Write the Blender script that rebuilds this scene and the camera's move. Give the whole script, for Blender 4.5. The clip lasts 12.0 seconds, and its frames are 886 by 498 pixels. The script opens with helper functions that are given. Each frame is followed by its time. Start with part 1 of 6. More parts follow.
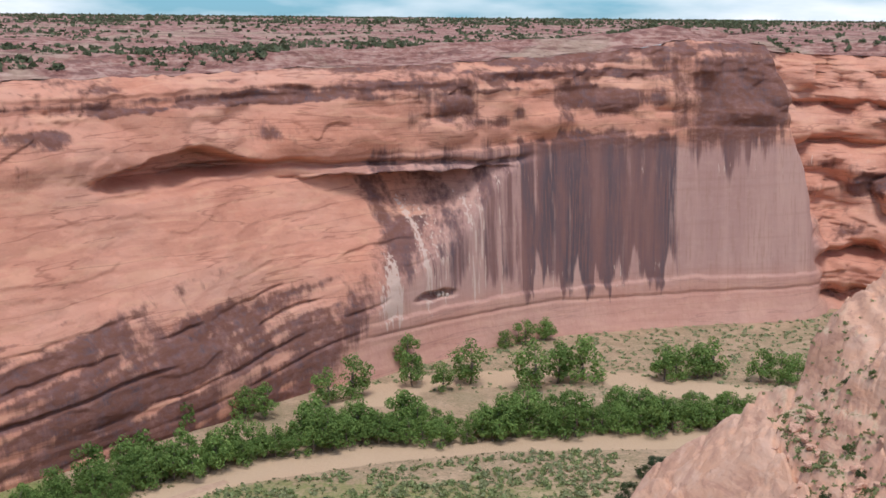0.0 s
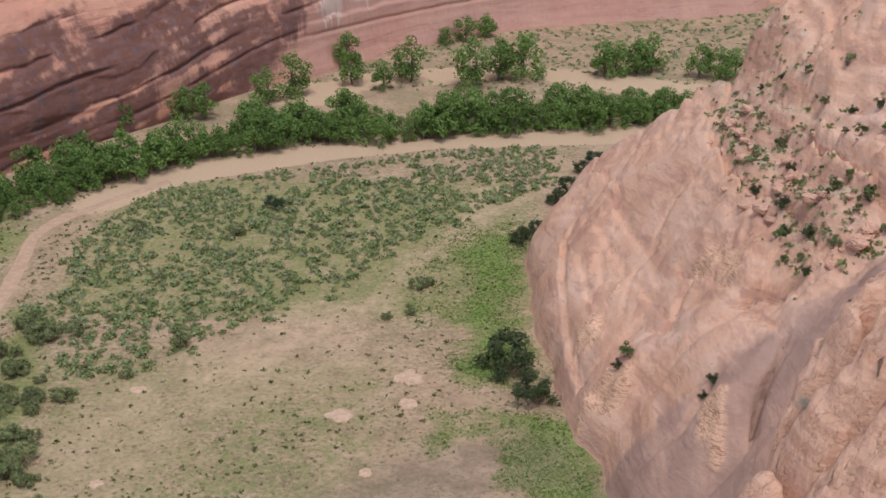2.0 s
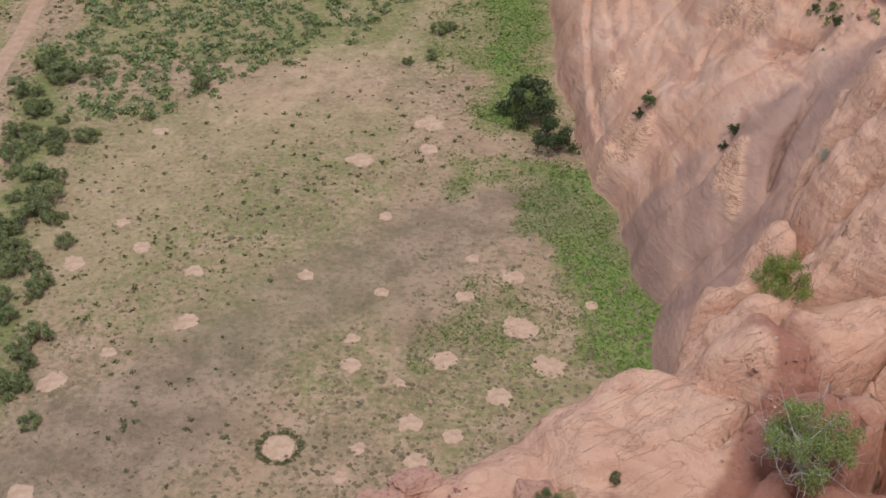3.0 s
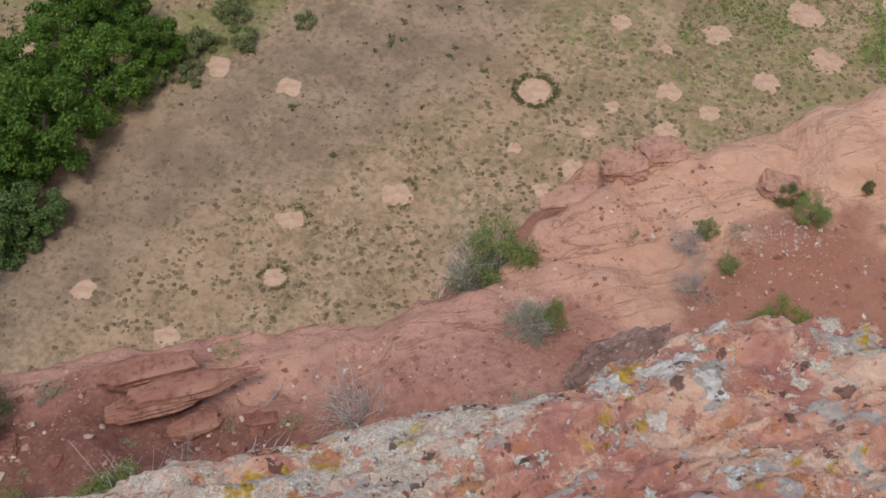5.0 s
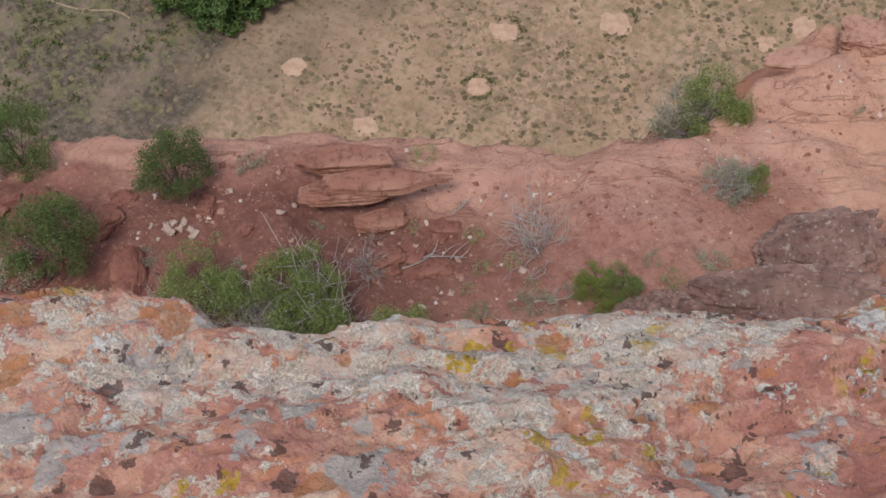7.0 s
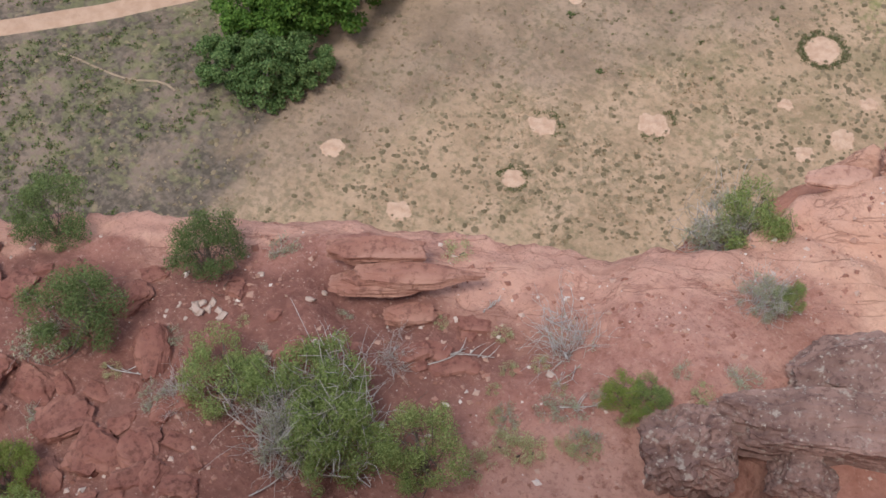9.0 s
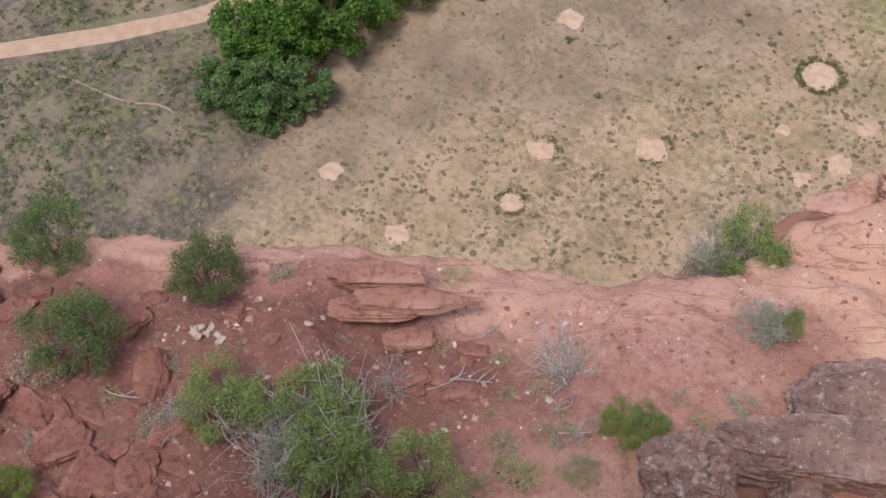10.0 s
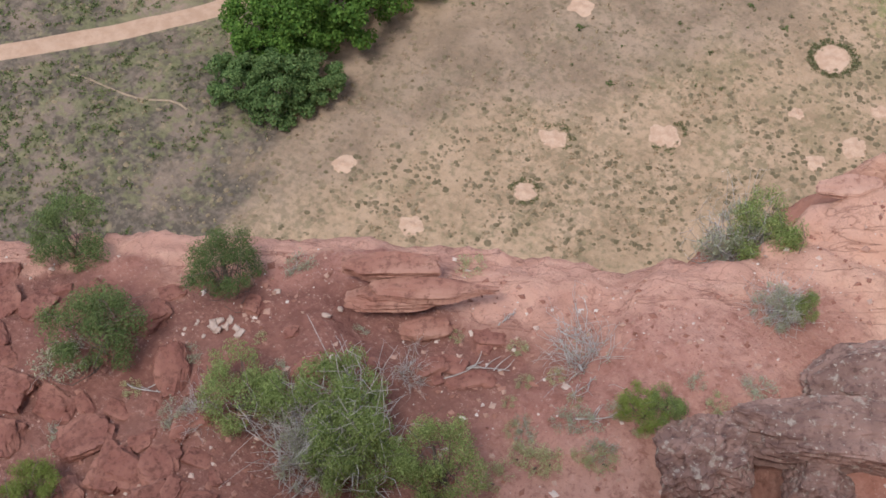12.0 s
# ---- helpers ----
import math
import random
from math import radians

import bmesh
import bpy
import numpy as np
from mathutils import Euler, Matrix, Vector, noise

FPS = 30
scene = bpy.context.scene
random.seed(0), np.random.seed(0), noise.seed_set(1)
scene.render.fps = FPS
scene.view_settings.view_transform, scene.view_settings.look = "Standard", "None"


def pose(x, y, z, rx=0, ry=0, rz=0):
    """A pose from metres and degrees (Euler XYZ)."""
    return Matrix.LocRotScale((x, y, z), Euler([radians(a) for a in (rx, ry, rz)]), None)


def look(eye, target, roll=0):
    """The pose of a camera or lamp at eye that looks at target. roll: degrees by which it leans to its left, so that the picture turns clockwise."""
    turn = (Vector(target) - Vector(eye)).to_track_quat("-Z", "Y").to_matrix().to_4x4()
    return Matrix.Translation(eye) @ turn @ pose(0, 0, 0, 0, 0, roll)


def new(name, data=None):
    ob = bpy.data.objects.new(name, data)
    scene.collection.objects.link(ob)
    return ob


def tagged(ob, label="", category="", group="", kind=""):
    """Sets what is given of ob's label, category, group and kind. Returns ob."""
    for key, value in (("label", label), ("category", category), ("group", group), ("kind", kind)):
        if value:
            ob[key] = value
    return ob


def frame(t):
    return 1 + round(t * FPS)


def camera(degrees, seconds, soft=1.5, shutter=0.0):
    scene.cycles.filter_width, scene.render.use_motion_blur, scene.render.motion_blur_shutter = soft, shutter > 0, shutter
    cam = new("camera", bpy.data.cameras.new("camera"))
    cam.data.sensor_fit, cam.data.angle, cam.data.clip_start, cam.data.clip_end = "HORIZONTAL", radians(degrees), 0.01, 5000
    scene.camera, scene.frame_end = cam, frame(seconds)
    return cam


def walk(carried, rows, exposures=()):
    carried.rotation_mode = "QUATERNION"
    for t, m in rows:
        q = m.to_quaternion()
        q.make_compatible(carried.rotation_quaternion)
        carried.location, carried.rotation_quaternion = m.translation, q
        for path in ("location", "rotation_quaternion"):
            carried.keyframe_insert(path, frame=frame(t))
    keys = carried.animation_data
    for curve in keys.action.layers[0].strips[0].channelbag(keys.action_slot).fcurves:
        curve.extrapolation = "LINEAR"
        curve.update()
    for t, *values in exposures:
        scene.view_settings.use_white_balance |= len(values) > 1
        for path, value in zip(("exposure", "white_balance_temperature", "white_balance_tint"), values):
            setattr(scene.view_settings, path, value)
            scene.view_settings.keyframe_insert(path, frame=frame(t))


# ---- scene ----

# ================= camera and its way =================
cam = camera(40.0, 12.0, soft=1.6)

# seconds, eye x y z, heading to the left, pitch, lean (degrees)
PATH = [
    (0, 0.000, 0.000, 120.000, 2.72, -10.78, 0.53),
    (0.5, 0.000, 0.000, 120.000, 2.99, -12.43, 0.15),
    (1, 0.000, 0.000, 120.000, 3.22, -15.57, -0.44),
    (1.5, 0.000, 0.000, 120.000, 2.42, -20.03, -0.38),
    (2, 0.000, 0.000, 120.000, -0.38, -24.89, 0.94),
    (2.5, 0.000, 0.000, 120.000, -1.28, -30.12, 1.97),
    (3, 0.000, -0.025, 119.980, 0.47, -36.80, 1.41),
    (3.5, 0.000, -0.080, 119.925, 3.73, -42.67, 0.22),
    (3.7, 0.010, -0.080, 119.920, 5.21, -44.26, 0.00),
    (5.3, -0.032, 0.099, 119.836, 20.03, -55.28, 0.63),
    (5.5, -0.063, 0.109, 119.816, 21.95, -56.52, 0.69),
    (6, -0.117, 0.134, 119.780, 26.57, -59.10, -0.18),
    (6.5, -0.150, 0.154, 119.758, 30.86, -60.82, -2.20),
    (7, -0.185, 0.181, 119.767, 34.11, -61.55, -3.59),
    (7.5, -0.220, 0.208, 119.784, 36.06, -60.97, -3.87),
    (7.7, -0.238, 0.219, 119.795, 36.35, -60.48, -3.39),
    (9.3, -0.443, 0.421, 119.678, 36.17, -56.99, -1.59),
    (9.5, -0.441, 0.412, 119.695, 36.13, -56.75, -1.52),
    (10, -0.463, 0.402, 119.727, 36.01, -56.35, -1.30),
    (10.5, -0.469, 0.389, 119.765, 36.02, -56.28, -1.45),
    (11, -0.457, 0.378, 119.814, 36.14, -56.42, -1.89),
    (11.5, -0.419, 0.324, 119.873, 36.33, -56.61, -2.38),
    (12, -0.383, 0.287, 119.910, 37.29, -56.76, -3.46),
]


def camera_pose(x, y, z, yaw, pitch, lean):
    a, p = radians(yaw), radians(pitch)
    ahead = Vector((-math.sin(a) * math.cos(p), math.cos(a) * math.cos(p), math.sin(p)))
    return look((x, y, z), Vector((x, y, z)) + ahead * 2.0, lean)


walk(cam, [(row[0], camera_pose(*row[1:])) for row in PATH], exposures=[(0.0, 0.21, 6200, 10), (3.5, -0.07, 6400, 10), (5.5, -0.11, 6600, 10), (7.7, 0.01, 6550, 10), (9.5, 0.33, 6250, 10), (12.0, 0.33, 6250, 10)])

# ================= sky and sun =================
SUN_ELEVATION, SUN_HEADING = radians(67), radians(172)
world = bpy.data.worlds.new("world")
scene.world = world
world.use_nodes = True
wn, wl = world.node_tree.nodes, world.node_tree.links
wn.clear()
w_out = wn.new("ShaderNodeOutputWorld")
w_bg = wn.new("ShaderNodeBackground")
w_sky = wn.new("ShaderNodeTexSky")
w_sky.sky_type, w_sky.sun_disc = "NISHITA", False
w_sky.sun_elevation, w_sky.sun_rotation = SUN_ELEVATION, SUN_HEADING
w_sky.air_density, w_sky.dust_density = 1.0, 0.2
w_tc = wn.new("ShaderNodeTexCoord")
w_map = wn.new("ShaderNodeMapping")
w_map.inputs["Scale"].default_value = (2.0, 2.0, 9.0)
w_noise = wn.new("ShaderNodeTexNoise")
w_noise.inputs["Scale"].default_value, w_noise.inputs["Detail"].default_value = 2.2, 6.0
w_ramp = wn.new("ShaderNodeValToRGB")
w_ramp.color_ramp.elements[0].position, w_ramp.color_ramp.elements[1].position = 0.38, 0.60
w_mix = wn.new("ShaderNodeMixRGB")
w_mix.inputs["Color2"].default_value = (10.0, 10.3, 10.7, 1)
w_clear = wn.new("ShaderNodeMixRGB")
w_clear.blend_type = "MULTIPLY"
w_clear.inputs["Fac"].default_value = 1.0
w_clear.inputs["Color2"].default_value = (0.34, 0.70, 1.20, 1)
wl.new(w_tc.outputs["Generated"], w_map.inputs["Vector"])
wl.new(w_map.outputs["Vector"], w_noise.inputs["Vector"])
wl.new(w_noise.outputs["Fac"], w_ramp.inputs["Fac"])
wl.new(w_ramp.outputs["Color"], w_mix.inputs["Fac"])
wl.new(w_sky.outputs["Color"], w_clear.inputs["Color1"])
wl.new(w_clear.outputs["Color"], w_mix.inputs["Color1"])
wl.new(w_mix.outputs["Color"], w_bg.inputs["Color"])
w_bg.inputs["Strength"].default_value = 0.088
wl.new(w_bg.outputs["Background"], w_out.inputs["Surface"])

sun_data = bpy.data.lights.new("sun", "SUN")
sun_data.energy, sun_data.angle, sun_data.color = 2.1, radians(16), (1.0, 0.95, 0.90)
sun = new("sun", sun_data)
# the Sky Texture's sun stands at (sin, cos) of its rotation
sun_dir = Vector((math.sin(SUN_HEADING) * math.cos(SUN_ELEVATION), math.cos(SUN_HEADING) * math.cos(SUN_ELEVATION), math.sin(SUN_ELEVATION)))
sun.matrix_world = look(sun_dir * 300, (0, 0, 0))


# ================= numbers: noise on arrays =================
def hash01(i, j, k, seed):
    h = (i.astype(np.int64) * 374761393 + j.astype(np.int64) * 668265263 + k.astype(np.int64) * 2147483647 + seed * 1274126177) & 0xFFFFFFFF
    h = ((h ^ (h >> 13)) * 1274126177) & 0xFFFFFFFF
    h = ((h ^ (h >> 16)) * 2246822519) & 0xFFFFFFFF
    return ((h ^ (h >> 15)) & 0xFFFFFF) / float(0xFFFFFF)


def vnoise(x, y, z, seed=0):
    """Smooth value noise in -1..1."""
    x, y, z = np.broadcast_arrays(np.asarray(x, float), np.asarray(y, float), np.asarray(z, float))
    i, j, k = np.floor(x), np.floor(y), np.floor(z)
    fx, fy, fz = x - i, y - j, z - k
    u, v, w = [f * f * f * (f * (f * 6 - 15) + 10) for f in (fx, fy, fz)]
    out = 0
    for a in (0, 1):
        for b in (0, 1):
            for c in (0, 1):
                out = out + (u if a else 1 - u) * (v if b else 1 - v) * (w if c else 1 - w) * hash01(i + a, j + b, k + c, seed)
    return out * 2 - 1


def fbm(x, y, z=0.0, octaves=4, seed=0, gain=0.5):
    total, amp = 0, 1.0
    for n in range(octaves):
        total = total + amp * vnoise(x * 2**n, y * 2**n, z * 2**n + 7.3 * n, seed + n)
        amp *= gain
    return total


def smooth(a, b, x):
    t = np.clip((np.asarray(x, float) - a) / (b - a), 0, 1)
    return t * t * (3 - 2 * t)


def curve(points, x):
    """Straight pieces between (x, value) pairs."""
    p = np.array(points, float)
    return np.interp(x, p[:, 0], p[:, 1])


def resample(points, step, rounds=2):
    """A rounded line through plan points, with a point every step metres."""
    p = np.array(points, float)
    for _ in range(rounds):
        q = np.empty((2 * len(p) - 2, p.shape[1]))
        q[0::2], q[1::2] = 0.75 * p[:-1] + 0.25 * p[1:], 0.25 * p[:-1] + 0.75 * p[1:]
        p = np.vstack([p[:1], q, p[-1:]])
    run = np.r_[0, np.cumsum(np.linalg.norm(np.diff(p, axis=0), axis=1))]
    at = np.arange(0, run[-1], step)
    return np.stack([np.interp(at, run, p[:, k]) for k in range(p.shape[1])], 1)


def line_distance(x, y, points):
    """Plan distance from arrays x, y to a broken line."""
    best = np.full(np.shape(x), 1e9)
    p = np.array(points, float)
    for (ax, ay), (bx, by) in zip(p[:-1], p[1:]):
        dx, dy = bx - ax, by - ay
        t = np.clip(((x - ax) * dx + (y - ay) * dy) / (dx * dx + dy * dy + 1e-9), 0, 1)
        best = np.minimum(best, np.hypot(x - ax - t * dx, y - ay - t * dy))
    return best


def pillows(x, y, size, seed):
    """Distances to the nearest and second nearest of scattered centres, in cells."""
    u, v = x / size, y / size
    i, j = np.floor(u), np.floor(v)
    f1, f2 = np.full(np.shape(u), 9.0), np.full(np.shape(u), 9.0)
    for a in (-1, 0, 1):
        for b in (-1, 0, 1):
            ci, cj = i + a, j + b
            d = np.hypot(ci + hash01(ci, cj, 0 * ci, seed) - u, cj + hash01(ci, cj, 0 * ci + 1, seed) - v)
            f2 = np.minimum(f2, np.maximum(f1, d))
            f1 = np.minimum(f1, d)
    return f1, f2


# ================= meshes =================
def mesh_of(name, verts, faces, material=None, smooth_faces=True):
    me = bpy.data.meshes.new(name)
    verts, faces = np.asarray(verts, np.float32), np.asarray(faces, np.int32)
    n, k = faces.shape
    me.vertices.add(len(verts))
    me.vertices.foreach_set("co", verts.ravel())
    me.loops.add(n * k)
    me.loops.foreach_set("vertex_index", faces.ravel())
    me.polygons.add(n)
    me.polygons.foreach_set("loop_start", np.arange(0, n * k, k, dtype=np.int32))
    me.polygons.foreach_set("use_smooth", np.full(n, smooth_faces))
    me.update(calc_edges=True)
    if material:
        me.materials.append(material)
    return me


def grid_mesh(name, X, Y, Z, material=None, smooth_faces=True, channels=None, above=None):
    """A sheet; with above, the faces that lie wholly at or under that height are left out."""
    n, m = X.shape
    idx = np.arange(n * m).reshape(n, m)
    faces = np.stack([idx[:-1, :-1], idx[1:, :-1], idx[1:, 1:], idx[:-1, 1:]], -1).reshape(-1, 4)
    if above is not None:
        faces = faces[(Z.ravel()[faces] > above).any(1)]
    me = mesh_of(name, np.stack([X, Y, Z], -1).reshape(-1, 3), faces, material, smooth_faces)
    if channels is not None:
        add_channels(me, [c.ravel() for c in channels])
    return me


def add_channels(me, chans):
    """What grows or lies on a surface, per vertex: three amounts from 0 to 1."""
    attr = me.attributes.new("cover", "FLOAT_COLOR", "POINT")
    data = np.ones((len(me.vertices), 4), np.float32)
    for k, c in enumerate(chans):
        data[:, k] = np.clip(c, 0, 1)
    attr.data.foreach_set("color", data.ravel())


def thing(name, label, category, group="", kind="", where=None):
    ob = new(name)
    ob.empty_display_size = 0.1
    if where is not None:
        ob.matrix_world = where
    return tagged(ob, label, category, group, kind)


def part(name, me, parent, label=""):
    ob = new(name, me)
    ob.parent = parent
    return tagged(ob, label) if label else ob


# ================= materials =================
class Nodes:
    """A short hand for node trees."""

    def __init__(self, name, rough=0.9, spec=0.2):
        self.mat = bpy.data.materials.new(name)
        self.mat.use_nodes = True
        self.nt = self.mat.node_tree
        self.bsdf = self.nt.nodes["Principled BSDF"]
        self.bsdf.inputs["Roughness"].default_value = rough
        self.bsdf.inputs["Specular IOR Level"].default_value = spec
        self.co = self.nt.nodes.new("ShaderNodeTexCoord").outputs["Object"]

    def add(self, kind, **sockets):
        node = self.nt.nodes.new(kind)
        for key, value in sockets.items():
            self.plug(node.inputs[key.replace("_", " ")], value)
        return node

    def plug(self, socket, value):
        if isinstance(value, bpy.types.NodeSocket):
            self.nt.links.new(value, socket)
        elif isinstance(value, tuple) and len(value) == 3 and socket.type == "RGBA":
            socket.default_value = (*value, 1)
        else:
            socket.default_value = value

    def noise(self, scale, detail=4.0, stretch=(1, 1, 1), rough=0.55, warp=0.0, offset=(0, 0, 0)):
        m = self.add("ShaderNodeMapping", Vector=self.co, Scale=stretch, Location=offset)
        n = self.add("ShaderNodeTexNoise", Vector=m.outputs["Vector"], Scale=scale, Detail=detail, Roughness=rough, Distortion=warp)
        return n.outputs["Fac"]

    def cells(self, scale, stretch=(1, 1, 1), feature="F1", out="Distance"):
        m = self.add("ShaderNodeMapping", Vector=self.co, Scale=stretch)
        n = self.add("ShaderNodeTexVoronoi", Vector=m.outputs["Vector"], Scale=scale)
        n.feature = feature
        return n.outputs[out]

    def ramp(self, value, *stops):
        n = self.add("ShaderNodeValToRGB", Fac=value)
        e = n.color_ramp.elements
        while len(e) < len(stops):
            e.new(0.5)
        for el, (at, col) in zip(e, stops):
            el.position = at
            el.color = (*col, 1) if isinstance(col, tuple) else (col, col, col, 1)
        return n.outputs["Color"]

    def step(self, a, b, value):
        n = self.add("ShaderNodeMapRange", Value=value, From_Min=a, From_Max=b)
        n.interpolation_type = "SMOOTHSTEP"
        return n.outputs["Result"]

    def mix(self, fac, a, b, how="MIX"):
        n = self.add("ShaderNodeMixRGB", Fac=fac, Color1=a, Color2=b)
        n.blend_type = how
        return n.outputs["Color"]

    def math(self, how, a, b=0.0):
        n = self.nt.nodes.new("ShaderNodeMath")
        n.operation = how
        self.plug(n.inputs[0], a)
        self.plug(n.inputs[1], b)
        return n.outputs["Value"]

    def channel(self, k):
        n = self.nt.nodes.new("ShaderNodeAttribute")
        n.attribute_name = "cover"
        s = self.add("ShaderNodeSeparateColor", Color=n.outputs["Color"])
        return s.outputs[k]

    def random(self):
        return self.nt.nodes.new("ShaderNodeObjectInfo").outputs["Random"]

    def island(self):
        return self.nt.nodes.new("ShaderNodeNewGeometry").outputs["Random Per Island"]

    def done(self, colour, bump=None, depth=0.05, strength=0.5):
        self.plug(self.bsdf.inputs["Base Color"], colour)
        if bump is not None:
            b = self.add("ShaderNodeBump", Height=bump, Distance=depth, Strength=strength)
            self.nt.links.new(b.outputs["Normal"], self.bsdf.inputs["Normal"])
        return self.mat


def make_cliff():
    """Red sandstone with bedding, desert varnish and pale water streaks."""
    n = Nodes("cliff_sandstone", 0.92, 0.15)
    tone = n.channel(2)
    big = n.noise(0.018, 5, (1, 1, 1.6))
    beds = n.noise(0.35, 6, (0.05, 0.05, 1.0), warp=0.6)
    fine = n.noise(0.5, 7, (0.6, 0.6, 1.1), 0.62)
    streak = n.noise(0.42, 6, (1.0, 1.0, 0.030), 0.62)
    streak2 = n.noise(1.0, 5, (1.0, 1.0, 0.022), 0.65, offset=(31, 7, 0))
    wide = n.noise(0.13, 4, (1.0, 1.0, 0.06), 0.55, offset=(3, 17, 0))
    c = n.ramp(big, (0.32, (0.52, 0.225, 0.145)), (0.5, (0.60, 0.295, 0.205)), (0.68, (0.58, 0.32, 0.235)))
    c = n.mix(n.math("MULTIPLY", n.step(0.52, 0.68, beds), 0.4), c, (0.46, 0.195, 0.13))
    c = n.mix(n.math("MULTIPLY", n.step(0.54, 0.74, fine), 0.4), c, (0.66, 0.385, 0.26))
    c = n.mix(n.math("MULTIPLY", n.step(0.46, 0.3, fine), 0.35), c, (0.40, 0.17, 0.115))
    fan = n.noise(0.30, 4, (0.16, 0.16, 1.0), 0.5, 1.1, (1, 6, 3))
    c = n.mix(n.math("MULTIPLY", n.step(0.53, 0.61, fan), 0.3), c, (0.68, 0.39, 0.25))
    c = n.mix(n.math("MULTIPLY", n.step(0.46, 0.39, fan), 0.3), c, (0.44, 0.19, 0.13))
    thinbed = n.math("ABSOLUTE", n.math("SUBTRACT", n.noise(0.16, 4, (0.07, 0.07, 1.0), 0.5, 0.3, (5, 2, 9)), 0.5))
    c = n.mix(n.math("MULTIPLY", n.step(0.012, 0.0, thinbed), 0.55), c, (0.27, 0.11, 0.075))
    wall = n.mix(n.step(0.35, 0.65, wide), (0.52, 0.335, 0.285), (0.43, 0.265, 0.235))
    wall = n.mix(n.math("MULTIPLY", n.step(0.5, 0.66, streak2), 0.55), wall, (0.36, 0.205, 0.165))
    wall = n.mix(n.math("MULTIPLY", n.step(0.5, 0.7, fine), 0.4), wall, (0.50, 0.34, 0.28))
    wall = n.mix(n.math("MULTIPLY", n.step(0.58, 0.7, beds), 0.18), wall, (0.34, 0.19, 0.155))
    c = n.mix(tone, c, wall)
    v = n.math("ADD", n.channel(0), n.math("MULTIPLY", n.math("SUBTRACT", streak, 0.5), n.math("ADD", 1.0, n.math("MULTIPLY", tone, 0.7))))
    off = n.math("SUBTRACT", 1.0, n.math("MULTIPLY", tone, 0.9))
    v = n.math("ADD", v, n.math("MULTIPLY", off, n.math("MULTIPLY", n.math("SUBTRACT", beds, 0.5), 0.3)))
    v = n.math("ADD", v, n.math("MULTIPLY", off, n.math("MULTIPLY", n.math("SUBTRACT", fine, 0.5), 0.5)))
    v = n.step(0.30, 0.80, v)
    dark = n.ramp(wide, (0.36, (0.085, 0.068, 0.082)), (0.46, (0.13, 0.088, 0.096)), (0.56, (0.19, 0.105, 0.10)), (0.66, (0.25, 0.14, 0.125)))
    dark = n.mix(n.math("MULTIPLY", n.step(0.45, 0.65, streak2), 0.6), dark, (0.25, 0.125, 0.105))
    dark = n.mix(n.math("MULTIPLY", n.math("SUBTRACT", 1.0, tone), n.step(0.30, 0.62, fine)), dark, (0.15, 0.066, 0.050))
    c = n.mix(n.math("MULTIPLY", v, 0.92), c, dark)
    p = n.math("ADD", n.channel(1), n.math("MULTIPLY", n.math("SUBTRACT", streak2, 0.5), 1.9))
    c = n.mix(n.math("MULTIPLY", n.step(0.48, 0.62, p), 0.85), c, (0.62, 0.47, 0.39))
    rough = n.noise(0.5, 7, (1, 1, 1), 0.62, 0.0, (3, 3, 3))
    h = n.math("ADD", n.math("MULTIPLY", beds, 0.35), n.math("ADD", n.math("MULTIPLY", fine, 0.5), n.math("MULTIPLY", rough, 0.7)))
    h = n.math("MULTIPLY", h, n.math("SUBTRACT", 1.0, n.math("MULTIPLY", tone, 0.85)))
    return n.done(c, h, 0.7, 0.6)


